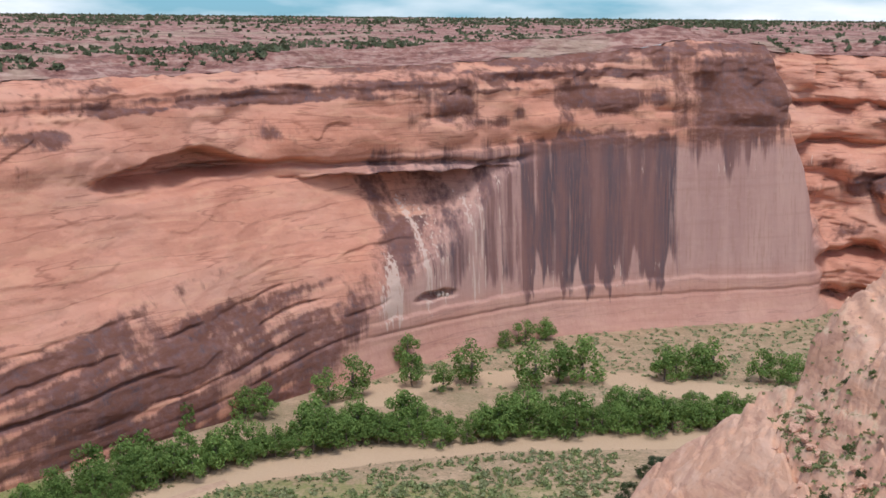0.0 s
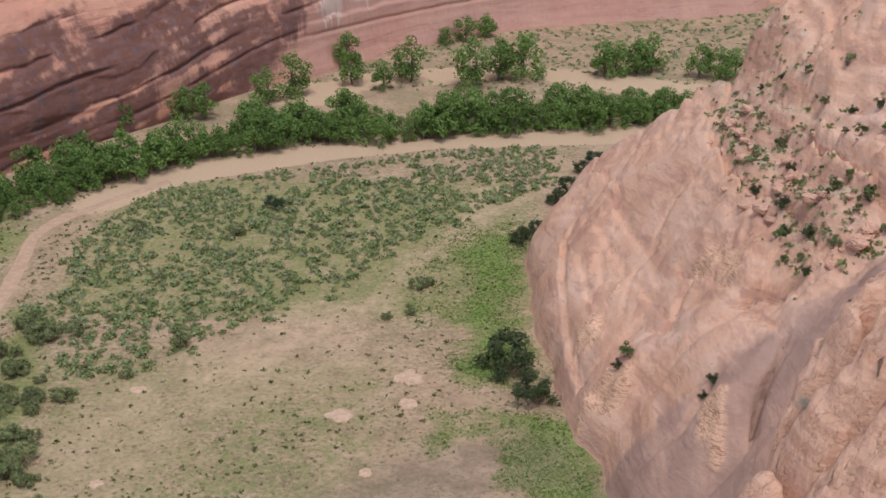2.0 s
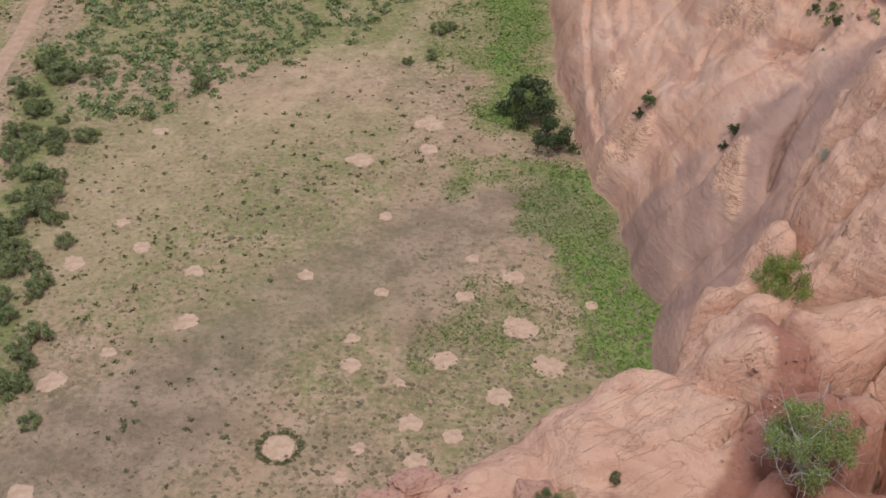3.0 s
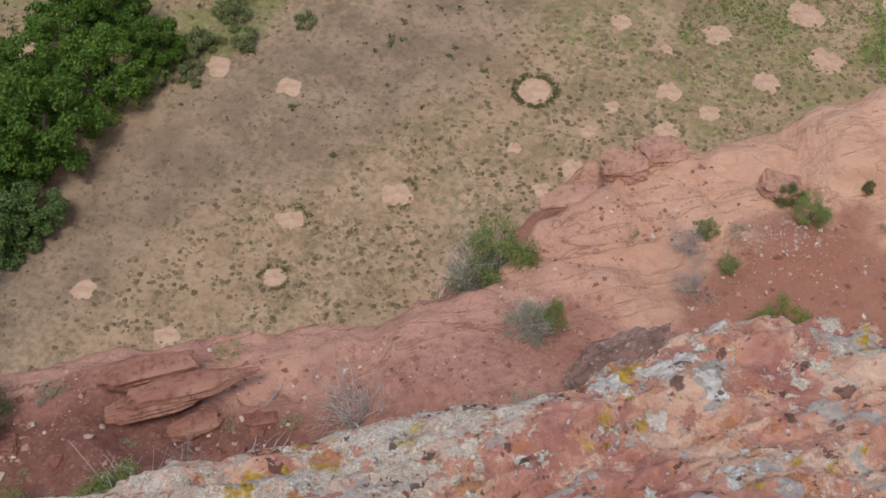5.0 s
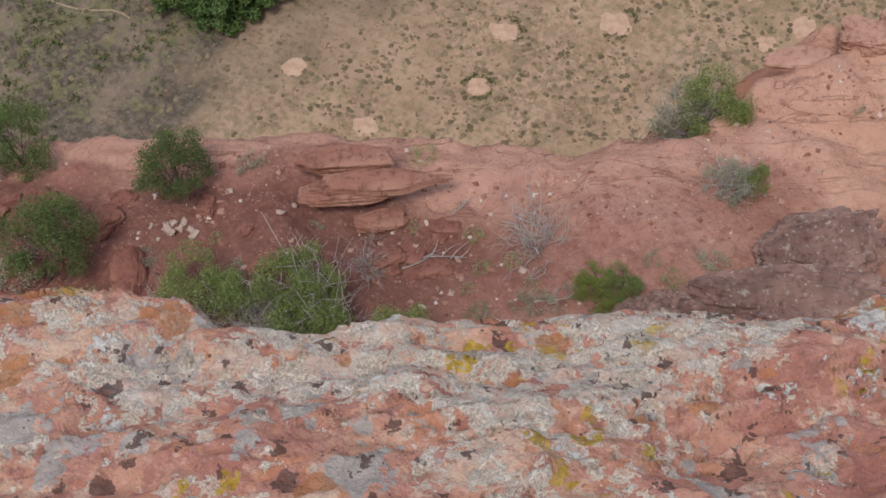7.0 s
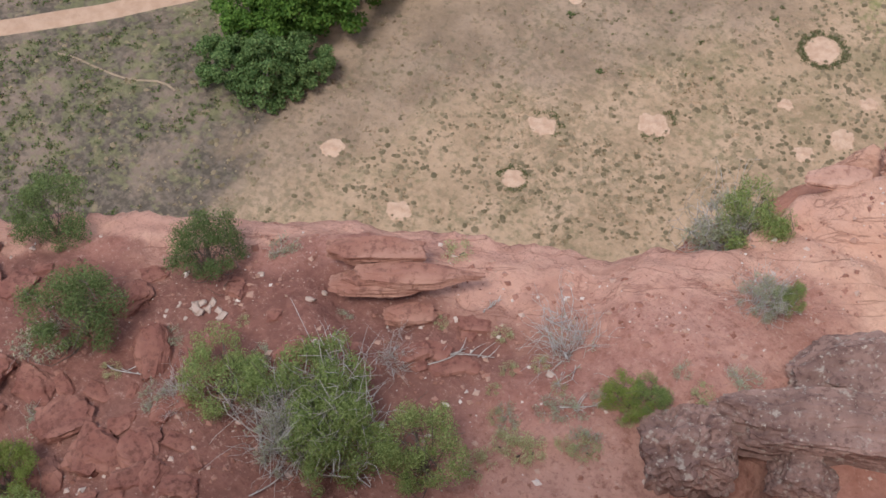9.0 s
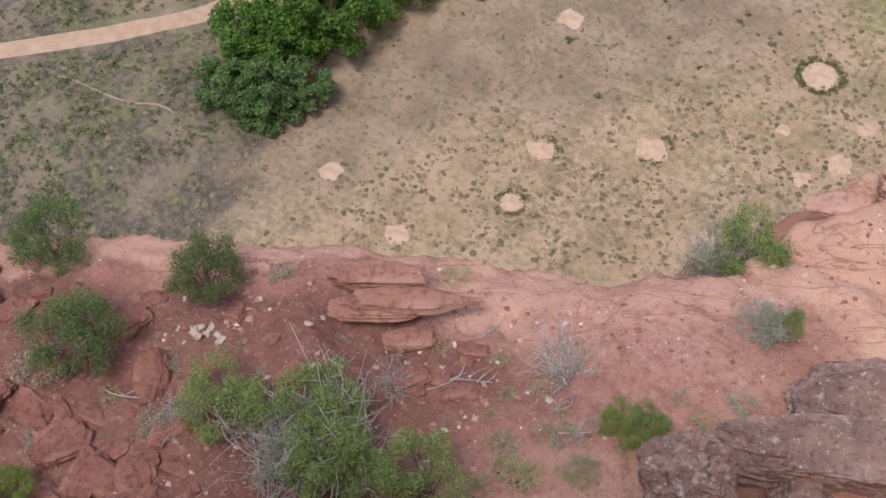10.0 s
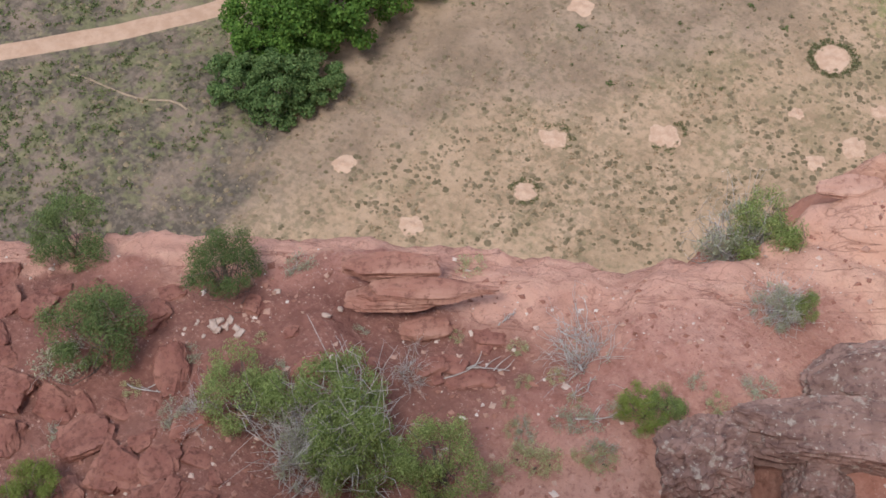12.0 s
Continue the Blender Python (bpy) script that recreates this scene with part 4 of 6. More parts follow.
def tube(path, radii, sides=6):
    path, radii = np.asarray(path, float), np.asarray(radii, float)
    t = np.gradient(path, axis=0)
    t /= np.linalg.norm(t, axis=1, keepdims=True) + 1e-9
    ref = np.where(np.abs(t[:, 2:]) > 0.9, [[1.0, 0, 0]], [[0, 0, 1.0]])
    u = np.cross(t, ref)
    u /= np.linalg.norm(u, axis=1, keepdims=True) + 1e-9
    w = np.cross(t, u)
    a = np.linspace(0, 2 * math.pi, sides, endpoint=False)
    ring = path[:, None] + radii[:, None, None] * (np.cos(a)[None, :, None] * u[:, None] + np.sin(a)[None, :, None] * w[:, None])
    n = len(path)
    idx = np.arange(n * sides).reshape(n, sides)
    nxt = np.roll(idx, -1, axis=1)
    return ring.reshape(-1, 3), np.stack([idx[:-1], nxt[:-1], nxt[1:], idx[1:]], -1).reshape(-1, 4)


def join(pieces):
    verts, faces, at = [], [], 0
    for v, f in pieces:
        verts.append(v)
        faces.append(f + at)
        at += len(v)
    return np.concatenate(verts), np.concatenate(faces)


def limb(rng, a, b, r0, r1, bend=0.12, n=6):
    a, b = np.asarray(a, float), np.asarray(b, float)
    t = np.linspace(0, 1, n)[:, None]
    off = rng.normal(size=3) * bend * np.linalg.norm(b - a)
    return tube(a + (b - a) * t + off * np.sin(t * math.pi), np.linspace(r0, r1, n), 6 if r0 > 0.03 else 4)


def tree_meshes(seed, height, width, count, leaf, leaves, low=0.18, limbs=3, lumps=21, lump=0.11):
    """Trunk, a few main limbs and a crown, as (part name, mesh) pairs."""
    rng = np.random.default_rng(seed)
    n = int(rng.integers(lumps - 3, lumps + 3))
    ang, rad = rng.random(n) * 6.283, np.sqrt(rng.random(n)) * width * 0.36
    zc = height * (low + 0.16 + (0.80 - low - 0.12) * rng.random(n)) * (1 - 0.25 * (rad / (width * 0.36)) ** 2)
    centres = np.stack([rad * np.cos(ang), rad * np.sin(ang), zc], 1)
    centres[0] = (0, 0, height * 0.80)
    radii = width * lump * (1.0 + 0.9 * rng.random(n))
    out = [("trunk", mesh_of("trunk", *limb(rng, (0, 0, -0.2), (0.03 * width, 0, height * 0.5), 0.024 * height, 0.014 * height, 0.05), M_BARK))]
    for k in range(limbs):
        out.append(("limb", mesh_of("limb", *limb(rng, (0.015 * width, 0, height * (0.12 + 0.25 * rng.random())), centres[k], 0.013 * height, 0.004 * height, 0.12, 5), M_BARK)))
    return out + [("crown", mesh_of("crown", *leaf_cloud(centres, radii, count, leaf, rng), leaves, False))]


def place_tree(name, meshes, label, category, x, y, z, turn, scale, group=""):
    root = thing(name, label, category, group, where=pose(x, y, z, 0, 0, turn) @ Matrix.Diagonal((scale, scale, scale, 1)))
    for nm, me in meshes:
        ob = part(nm, me, root)
        if nm == "twig_tangle":
            tagged(ob, "tangle of thin bare twigs", kind="stuff")
    return root


COTTONWOODS = [tree_meshes(100 + k, 10.5 + (k % 3), 10 + (k % 2) * 1.5, 1700, 0.32, M_COTTON, 0.0, 3, 28, 0.09) for k in range(6)]
rng = np.random.default_rng(7)


def strip_of_trees():
    front = resample([(76, 357), (68, 353), (54, 347), (21, 344), (-4, 335), (-34, 331), (-61, 318), (-75, 306), (-88, 296), (-102, 275), (-114, 250), (-124, 222), (-138, 190)], 4.2)
    t = np.gradient(front, axis=0)
    t /= np.linalg.norm(t, axis=1, keepdims=True)
    back = np.stack([t[:, 1], -t[:, 0]], 1)
    for row, (off, jitter) in enumerate(((0.5, 1.2), (5.5, 2.0), (11.0, 2.0))):
        for (x, y), (bx, by) in zip(front, back):
            if row == 2 and (x > 75 or -85 < x < -50 or rng.random() < 0.25):
                continue
            d = off + rng.normal() * jitter * 0.6
            px, py = x + bx * d + rng.normal() * 1.0, y + by * d + rng.normal() * 1.0
            place_tree("cottonwood", COTTONWOODS[rng.integers(6)], "green cottonwood in the strip along the sandy wash", "tree", px, py,
                       float(floor_height(px, py)) - 0.1, rng.random() * 360, (0.55 + 0.85 * rng.random() ** 1.6) * (1 - 0.35 * float(smooth(30, 80, x))) * (1 - 0.22 * float(smooth(-70, -110, x))), "cottonwoods along the wash")


strip_of_trees()
# trees behind the strip, one by one: x, y, scale
for x, y, s in ((-31, 405, .95), (-46, 373, 1.05), (-53, 364, .9), (-52, 392, .9), (-28, 386, .9), (-18, 381, .8), (-9, 390, 1.15), (12, 385, 1.25), (20, 392, 1.15), (29, 396, 1.35),
                (10, 440, .8), (18, 448, .8), (3, 436, .6), (-70, 350, .85), (-76, 349, .8), (-92, 336, .8), (56, 398, 1.05), (61, 402, 1.0), (68, 402, 1.1), (73, 404, 1.05), (89, 400, .95), (95, 398, .9), (101, 402, .8)):
    place_tree("cottonwood", COTTONWOODS[rng.integers(6)], "green cottonwood standing alone on the sandy canyon floor", "tree", x, y, 0.0, rng.random() * 360, 1.22 * s, "cottonwoods behind the wash")
# tall cottonwoods close under the near rim
NEAR_COTTON = [tree_meshes(150 + k, 13, 13, 11500, 0.20, M_NEARCOTTON, 0.02, 5, 70, 0.052) for k in range(3)]
for k, (x, y, s) in enumerate(((-81, 79, 1.2), (-78, 84, 1.3), (-76, 95, 1.1), (-85, 91, 1.1), (-80, 107, 1.0), (-86, 103, 1.0), (-73, 104, .75), (-88, 116, .8), (-84.5, 75.0, 1.0))):
    place_tree("cottonwood", NEAR_COTTON[k % 3], "broad bright green cottonwood beside the dirt track", "tree", x, y, -0.1, k * 77.0, s, "cottonwoods beside the track")
# lower grey green trees with hanging branches in front of them
HANGING = [tree_meshes(170 + k, 8.5, 10.5, 11000, 0.17, M_HANGING, 0.0, 5, 60, 0.05) for k in range(2)]
for k, (x, y, s) in enumerate(((-82.3, 67.6, 1.0), (-77.4, 70.2, 1.25), (-74.6, 73.5, 0.9))):
    place_tree("willow", HANGING[k % 2], "low grey green tree with hanging branches beside bare ground", "tree", x, y, -0.1, k * 101.0, s, "grey green trees beside the track")


def shrub_meshes(seed, height, width, count, leaf, leaves, twigs=18, lumps=14, twig_out=0.0, lump=1.0):
    rg = np.random.default_rng(seed)
    ang, rad = rg.random(lumps) * 6.283, np.sqrt(rg.random(lumps)) * width * 0.36
    centres = np.stack([rad * np.cos(ang), rad * np.sin(ang), height * (0.22 + 0.58 * rg.random(lumps)) * (1 - 0.3 * rad / (0.36 * width))], 1)
    radii = width * lump * (0.06 + 0.09 * rg.random(lumps))
    stem = limb(rg, (0, 0, -0.1), centres[0] * np.array([0.5, 0.5, 0.8]), 0.03 * width, 0.012 * width, 0.1, 5)
    wood = []
    for k in range(twigs):
        to = centres[k % lumps] * np.array([1.15, 1.15, 1.1]) + rg.normal(size=3) * width * 0.07
        to *= 1 + twig_out * rg.random()
        wood.append(limb(rg, (rg.normal() * 0.05 * width, rg.normal() * 0.05 * width, -0.08), to, 0.006 * width, 0.002 * width, 0.22, 5))
        for _ in range(2 if twig_out else 0):
            end = to + rg.normal(size=3) * width * 0.16
            wood.append(limb(rg, to * 0.7, end, 0.003 * width, 0.0015 * width, 0.2, 4))
    bark = M_TWIG if twig_out else M_BARK
    foliage = leaf_cloud(centres, radii, count, leaf, rg, 0.85, 0.25, 0.17)
    return [("trunk", mesh_of("stem", *stem, bark)), ("twig_tangle", mesh_of("twig_tangle", *join(wood), bark)), ("foliage", mesh_of("foliage", *foliage, leaves, False))]


def rock_mesh(seed, sx, sy, sz, material, rough=0.12, square=0.55, layers=0.0, cuts=26, taper=(0, 0)):
    """A worn block: a cube bent towards a ball, then chipped and layered."""
    n = cuts
    g = np.linspace(-1, 1, n)
    u, v = np.meshgrid(g, g, indexing="ij")
    sides = []
    for axis in range(3):
        for sign in (-1, 1):
            p = np.empty((n, n, 3))
            p[..., axis], p[..., (axis + 1) % 3], p[..., (axis + 2) % 3] = sign, u * sign, v
            sides.append(p)
    P = np.stack(sides)
    ball = P / np.linalg.norm(P, axis=-1, keepdims=True)
    P = P * square + ball * (1 - square)
    rg = np.random.default_rng(seed)
    for _ in range(13):
        way = rg.normal(size=3)
        way /= np.linalg.norm(way)
        over = np.maximum(P @ way - rg.uniform(0.72, 1.0) * np.abs(way).sum() ** 0.5, 0)
        P = P - over[..., None] * way * 0.95
    x, y, z = P[..., 0], P[..., 1], P[..., 2]
    k = 1 + rough * 0.9 * fbm(x * 0.9 + seed, y * 0.9, z * 0.9, 2, seed) + rough * 0.75 * fbm(x * 2.6 + seed, y * 2.6, z * 4, 4, seed + 3, 0.6)
    if layers:
        k = k + layers * (vnoise(x * 0.6, y * 0.6, z * 5.0 + seed, seed + 5))
    slim = 1 - taper[0] * smooth(-0.1, -1.0, x) - taper[1] * smooth(0.1, 1.0, x)
    y, z = y * slim, z * slim
    V = np.stack([x * k * sx / 2, y * k * sy / 2, z * (1 + 0.7 * (k - 1)) * sz / 2], -1)
    faces = []
    for s in range(6):
        idx = s * n * n + np.arange(n * n).reshape(n, n)
        faces.append(np.stack([idx[:-1, :-1], idx[1:, :-1], idx[1:, 1:], idx[:-1, 1:]], -1).reshape(-1, 4))
    me = mesh_of("rock_mesh", V.reshape(-1, 3), np.concatenate(faces), material, cuts < 10)
    bm = bmesh.new()
    bm.from_mesh(me)
    bmesh.ops.remove_doubles(bm, verts=bm.verts, dist=1e-4)
    bm.to_mesh(me)
    bm.free()
    return me


# ================= right-hand buttress =================
# long creases of the rock: plan line, depth, half width
CREASES = [
    ([(53, 224), (54, 210), (55, 201), (59, 184), (61, 170)], 1.8, 1.4),
    ([(44, 196), (47, 186), (49.5, 177), (51.4, 171), (52.7, 164.5), (52.9, 161.1)], 1.0, 0.8),
    ([(53, 159), (48, 154), (46.5, 149), (42, 147), (33, 147)], 1.6, 1.4),
    ([(31, 240), (27.5, 235), (25.6, 219), (26, 200), (26.8, 188)], 1.3, 0.8),
    ([(26.5, 188.6), (32, 189.6), (36, 189.8)], 1.2, 0.9),
    ([(27.7, 182), (30.9, 176.3), (35, 176.7)], 1.2, 0.9),
    ([(64, 200), (66.8, 184.5), (68.7, 175.8), (70.5, 172)], 2.8, 1.6),
    ([(51, 175.5), (54, 174), (57, 172)], 3.4, 0.9),
    ([(36, 236), (38, 222), (40, 212)], 0.7, 1.0),
    ([(30, 160), (38, 158), (44, 162)], 1.0, 1.2),
    ([(52.9, 161.1), (50.9, 157.3), (48.6, 153.7), (46.5, 150.3)], 1.6, 0.8),
    ([(29, 222), (30, 208), (31, 200)], 0.6, 0.7),
    ([(33, 228), (37, 206), (40, 190), (41, 178)], 0.5, 0.7),
]


# weathered ledgy patches: x, y, half width, half length
SCABS = [(28.4, 198.4, 2.4, 4.2), (30.6, 179.3, 2.8, 3.2), (26.6, 181.0, 1.8, 3.0), (42.0, 154.5, 2.0, 5.0), (47.3, 190.5, 2.6, 3.0), (33.5, 204.4, 1.3, 1.4), (49.5, 183.5, 1.8, 3.2)]


def scabs(x, y):
    near = 0 * x
    for cx, cy, a, b in SCABS:
        near = np.maximum(near, smooth(1.15, 0.75, np.hypot((x - cx) / a, (y - cy) / b) + 0.35 * fbm(x / 2.2, y / 2.2, 0, 3, 261)))
    return near


def buttress_height(x, y):
    b = curve([(60, 34), (100, 31), (137, 31), (147, 32.5), (156, 29.5), (173, 29), (178, 26), (190, 24), (217, 20.5), (240, 20), (254, 21), (268, 25), (280, 34), (300, 60), (330, 130)], y)
    d = x - b + 1.6 * fbm(x / 14, y / 14, 0, 3, 201)
    z = curve([(-60, -6), (-1, -2), (0, 0), (2, 6), (6, 12), (14, 21), (24, 31), (36, 42), (40, 45), (42, 49), (56, 60), (80, 74), (120, 92), (160, 105)], d)
    # swelling domes, a deep cleft, joints and broken beds
    z = z + 4.0 * fbm(x / 34, y / 34, 0, 2, 203) * smooth(2, 20, d)
    z = z + 1.8 * (np.abs(fbm(x / 22 + y / 80, y / 46, 0, 2, 221, 0.3)) ** 0.8 - 0.3) * smooth(2, 9, d)
    cleft = line_distance(x, y, [(36, 143), (48, 152), (60, 163), (80, 172)])
    z = z - 2.2 * smooth(6, 0, cleft) * smooth(4, 16, d)
    gully = line_distance(x, y, [(52, 166), (58, 180), (60, 200), (66, 218)]) + 2 * fbm(x / 6, y / 6, 0, 2, 223)
    z = z - 1.2 * smooth(6, 1, gully) + 6.5 * smooth(0, 2.5, x - 63.5 - 3.0 * fbm(x / 12, y / 12, 0, 2, 225)) * smooth(196, 206, y) * smooth(262, 244, y)
    for line, depth, wide in CREASES:
        away = line_distance(x, y, line) + 0.35 * fbm(x / 5, y / 5, 0, 2, 241)
        z = z - 0.25 * depth * smooth(wide * 5.0, 0, away) - 0.7 * depth * smooth(wide * 0.8, 0, away) - 0.9 * depth * smooth(0.8, 0.1, away)
    rungs = z / 3.1 + 1.2 * fbm(x / 14, y / 14, 0, 3, 229)
    tread = (np.floor(rungs) + smooth(0.25, 0.95, rungs - np.floor(rungs)) - rungs) * 3.1
    broken = smooth(46, 54, x + 5 * fbm(x / 15, y / 15, 0, 2, 231)) * smooth(160, 170, y)
    z = z + 0.9 * tread * broken * smooth(1, 6, d)
    wx, wy = x + 4 * fbm(x / 14, y / 14, 0, 2, 245), y + 4 * fbm(x / 14, y / 14, 5, 2, 247)
    f1, f2 = pillows(wx * 0.6 + 0.25 * wy, wy * 0.9, 11.0, 249)
    z = z + smooth(3, 9, d) * (1.1 * (0.45 - f1**2) - 0.9 * smooth(0.08, 0.0, f2 - f1) * smooth(-0.3, 0.2, fbm(x / 20, y / 20, 2, 2, 251)))
    z = z + broken * 0.9 * np.round(1.7 * fbm(x / 7, y / 7, 0, 3, 235))
    north = curve([(20, 262), (27, 268), (43, 259), (61, 240), (71, 243), (80, 245), (120, 262), (200, 290)], x)
    z = z - 2.2 * np.maximum(y - north, 0) ** 1.15
    joint = np.abs(fbm(x / 16 + y / 60, y / 26 - x / 70, 0, 3, 265, 0.4))
    z = z - 1.5 * smooth(0.055, 0.0, joint) * smooth(3, 8, d) * smooth(-0.25, 0.1, fbm(x / 24, y / 24, 3, 2, 267))
    joint = np.abs(fbm(x / 9 - y / 30, y / 9 + x / 40, 0, 3, 269, 0.45))
    z = z - 0.8 * smooth(0.06, 0.0, joint) * smooth(3, 8, d) * smooth(0.0, 0.3, fbm(x / 18, y / 18, 6, 2, 271))
    z = z + scabs(x, y) * (0.5 + 0.42 * np.round(2.2 * fbm(x / 2.4, y / 2.4, 0, 3, 263)))
    z = z + 0.09 * fbm(x / 3, y / 3, 0, 3, 209) + 0.7 * (np.abs(fbm(x / 6 + y / 14, y / 9, 0, 3, 253, 0.5)) - 0.25) * smooth(0.0, 0.35, fbm(x / 22, y / 22, 0, 2, 255)) * smooth(2, 8, d)
    return np.maximum(z, -6)


bx_, by_ = np.meshgrid(np.arange(8, 110, 0.55), np.arange(90, 330, 0.55), indexing="ij")
bz_ = buttress_height(bx_, by_)
grad = np.hypot(*np.gradient(bz_, 0.55))
soil_spots = smooth(-0.05, 0.35, fbm(bx_ / 12, by_ / 12, 0, 3, 211)) * smooth(1.5, 0.7, grad) * smooth(20, 30, bz_) * smooth(53, 57, bx_) * smooth(166, 172, by_)
# amount of grey: loose patches all over, strongest towards the near end
greying = np.maximum(smooth(0.1, 0.5, fbm(bx_ / 16, by_ / 30, 0, 3, 213)) * 0.26, 0.8 * smooth(176, 164, by_ + 0.25 * (bx_ - 30) + 5 * fbm(bx_ / 12, by_ / 12, 0, 2, 215)))
tagged(new("buttress", grid_mesh("buttress", bx_, by_, bz_, M_PINK, True, (greying, soil_spots, scabs(bx_, by_)))),
       "rounded pale pink sandstone buttress rising from the canyon floor", "rock outcrop", kind="structure")

# ================= near bench under the rim =================
EDGE = [(-60, -22), (-40, -6), (-28, 1.5), (-18.5, 7.95), (-15.2, 10.15), (-13.4, 11.2), (-9.8, 13.6), (-7.9, 14.3), (-6.2, 15.1), (-5.6, 15.7), (-5.4, 17.6), (-5.0, 18.4), (-4.3, 19.4), (-3.5, 20.4), (-2.5, 21.1),
        (-1.3, 21.6), (0, 22.1), (1.8, 23.7), (4.3, 25.5), (6.4, 25.7), (6.7, 26.6), (7.5, 28.3), (9.1, 30.9), (10.4, 32.6), (12.8, 35.8), (18, 42), (30, 52), (60, 70)]
# the lip of the upper surface, past the sunken corner
TOP = [(-60, -22), (-18.5, 7.95), (-15.2, 10.15), (-13.4, 11.2), (-9.8, 13.6), (-7.9, 14.3), (-6.2, 15.1), (-4.8, 15.9), (-3.8, 17.0), (-3.2, 18.4), (-2.0, 20.0), (-1.2, 21.2), (0, 22.1), (1.8, 23.7), (4.3, 25.5), (6.4, 25.7),
       (7.5, 28.3), (10.4, 32.6), (18, 42), (60, 70)]
# inner lip of the sunken corner, as (y, x)
SUNK = [(15.1, -5.23), (16.17, -4.04), (16.77, -3.76), (17.7, -3.35), (18.65, -3.08), (19.16, -2.59), (19.75, -1.99), (20.5, -1.6), (21.5, -1.0)]


def sunken(x, y):
    """The soil-filled corner below the lip: 0 on the bench, 1 in the hollow."""
    return smooth(0.0, 0.55, curve(SUNK, y) - x + 0.12 * fbm(x * 1.5, y * 1.5, 0, 2, 341)) * smooth(15.5, 16.2, y) * smooth(21.3, 20.3, y)


WALL = [(-60, -40), (-30, -14), (-18, -2), (-10, 3.5), (-5, 6.5), (0, 9.8), (6, 13), (12, 16), (20, 22), (40, 34), (60, 46)]


def bench_height(x, y):
    d = curve(EDGE, x) - y + 0.16 * fbm(x / 1.5, y / 1.5, 0, 3, 301)
    w = curve(WALL, x) - y
    z = 95.7 + 0.10 * np.clip(d, 0, 9) + 0.28 * fbm(x / 3.5, y / 3.5, 0, 4, 303)
    z = z - 0.3 * smooth(1.2, 0.0, d)
    bare = smooth(1.6, 0.6, curve(TOP, x) - y - 4.6 * smooth(-5, 1, x))
    z = z + bare * (0.5 * (0.45 + 0.55 * smooth(-7, -2, x)) * np.abs(fbm(x / 2.6 + y / 5, y / 2.2 - x / 6, 0, 3, 311, 0.45)) - 0.12) + (1 - bare) * 0.06 * fbm(x / 0.5, y / 0.5, 0, 3, 313)
    # mounds to the right
    z = z + 7.5 * smooth(10.5, 2, np.hypot(x - 19, (y - 33) * 0.9)) + 1.2 * smooth(6, 1, np.hypot(x - 7, y - 25.5)) + 3.0 * smooth(9, 2, np.hypot(x - 26, y - 24))
    z = z + 0.10 * np.sin((z + 0.8 * fbm(x / 4, y / 4, 0, 2, 305)) * 3.0) * smooth(6, 10, x)
    rocky = smooth(5.0, 9.0, x + 0.3 * (y - 26))
    wx, wy = x + 0.9 * fbm(x / 3, y / 3, 0, 2, 331), y + 0.9 * fbm(x / 3, y / 3, 4, 2, 333)
    f1, f2 = pillows(wx - 0.5 * wy, 1.5 * wy, 4.6, 335)
    z = z + rocky * (2.6 * (0.55 - f1**2) - 2.3 * smooth(0.14, 0.0, f2 - f1))
    f1, f2 = pillows(wx + 0.4 * wy, 1.6 * wy, 1.9, 337)
    z = z + 0.4 * rocky * (0.5 - f1**2) - (0.35 * rocky + 0.10 * bare) * smooth(0.12, 0.0, f2 - f1) + 0.10 * bare * (0.5 - f1**2)
    beds = z / 0.9 + 0.7 * fbm(x / 5, y / 5, 0, 2, 323)
    z = z + (0.35 + 0.45 * smooth(10.5, 12.0, x)) * rocky * 0.9 * (np.floor(beds) + smooth(0.2, 0.8, beds - np.floor(beds)) - beds)
    # the hollow with red soil
    z = z - 1.6 * sunken(x, y)
    # the gap between the fallen blocks
    z = z - 1.3 * smooth(1.0, 0.45, np.hypot((x + 1.25) * 0.8 + (y - 11.0) * 0.6, 0.55 * ((y - 11.0) * 0.8 - (x + 1.25) * 0.6)))
    z = z - 0.35 * smooth(1.7, 0.6, np.hypot(x + 9.9, (y - 10.45) * 1.4))
    z = z + 1.7 * np.maximum(w, 0) + 0.7 * fbm(x / 2.0, y / 2.0, 0, 3, 307) * smooth(0, 2, w)
    z = np.where(d < 0, z + 5.5 * d, z)
    return np.clip(z, -3, 113)


nx_, ny_ = np.meshgrid(np.r_[np.arange(-60, -22, 0.8), np.arange(-22, 16, 0.16), np.arange(16, 60, 0.8)], np.r_[np.arange(-24, 2, 0.8), np.arange(2, 40, 0.16), np.arange(40, 92, 0.8)], indexing="ij")
nz_ = bench_height(nx_, ny_)
dd = curve(TOP, nx_) - ny_
lipw = 3.6 * smooth(-5, 1, nx_)
soil = smooth(0.0, 3.4 - 2.0 * smooth(-8, -12, nx_) - 1.4 * smooth(-1, 2, nx_), dd - 0.25 - lipw + 1.2 * fbm(nx_ / 2, ny_ / 2, 0, 4, 309)) * smooth(13, 10.5, nx_ + 0.35 * (ny_ - 20)) * (1 - 0.25 * smooth(-8, -4, nx_) * smooth(2, 0, nx_))
soil = np.maximum(soil, sunken(nx_, ny_))
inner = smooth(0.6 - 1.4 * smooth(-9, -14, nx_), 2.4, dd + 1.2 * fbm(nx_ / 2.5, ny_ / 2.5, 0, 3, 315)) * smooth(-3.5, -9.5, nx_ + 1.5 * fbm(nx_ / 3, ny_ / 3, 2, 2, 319))
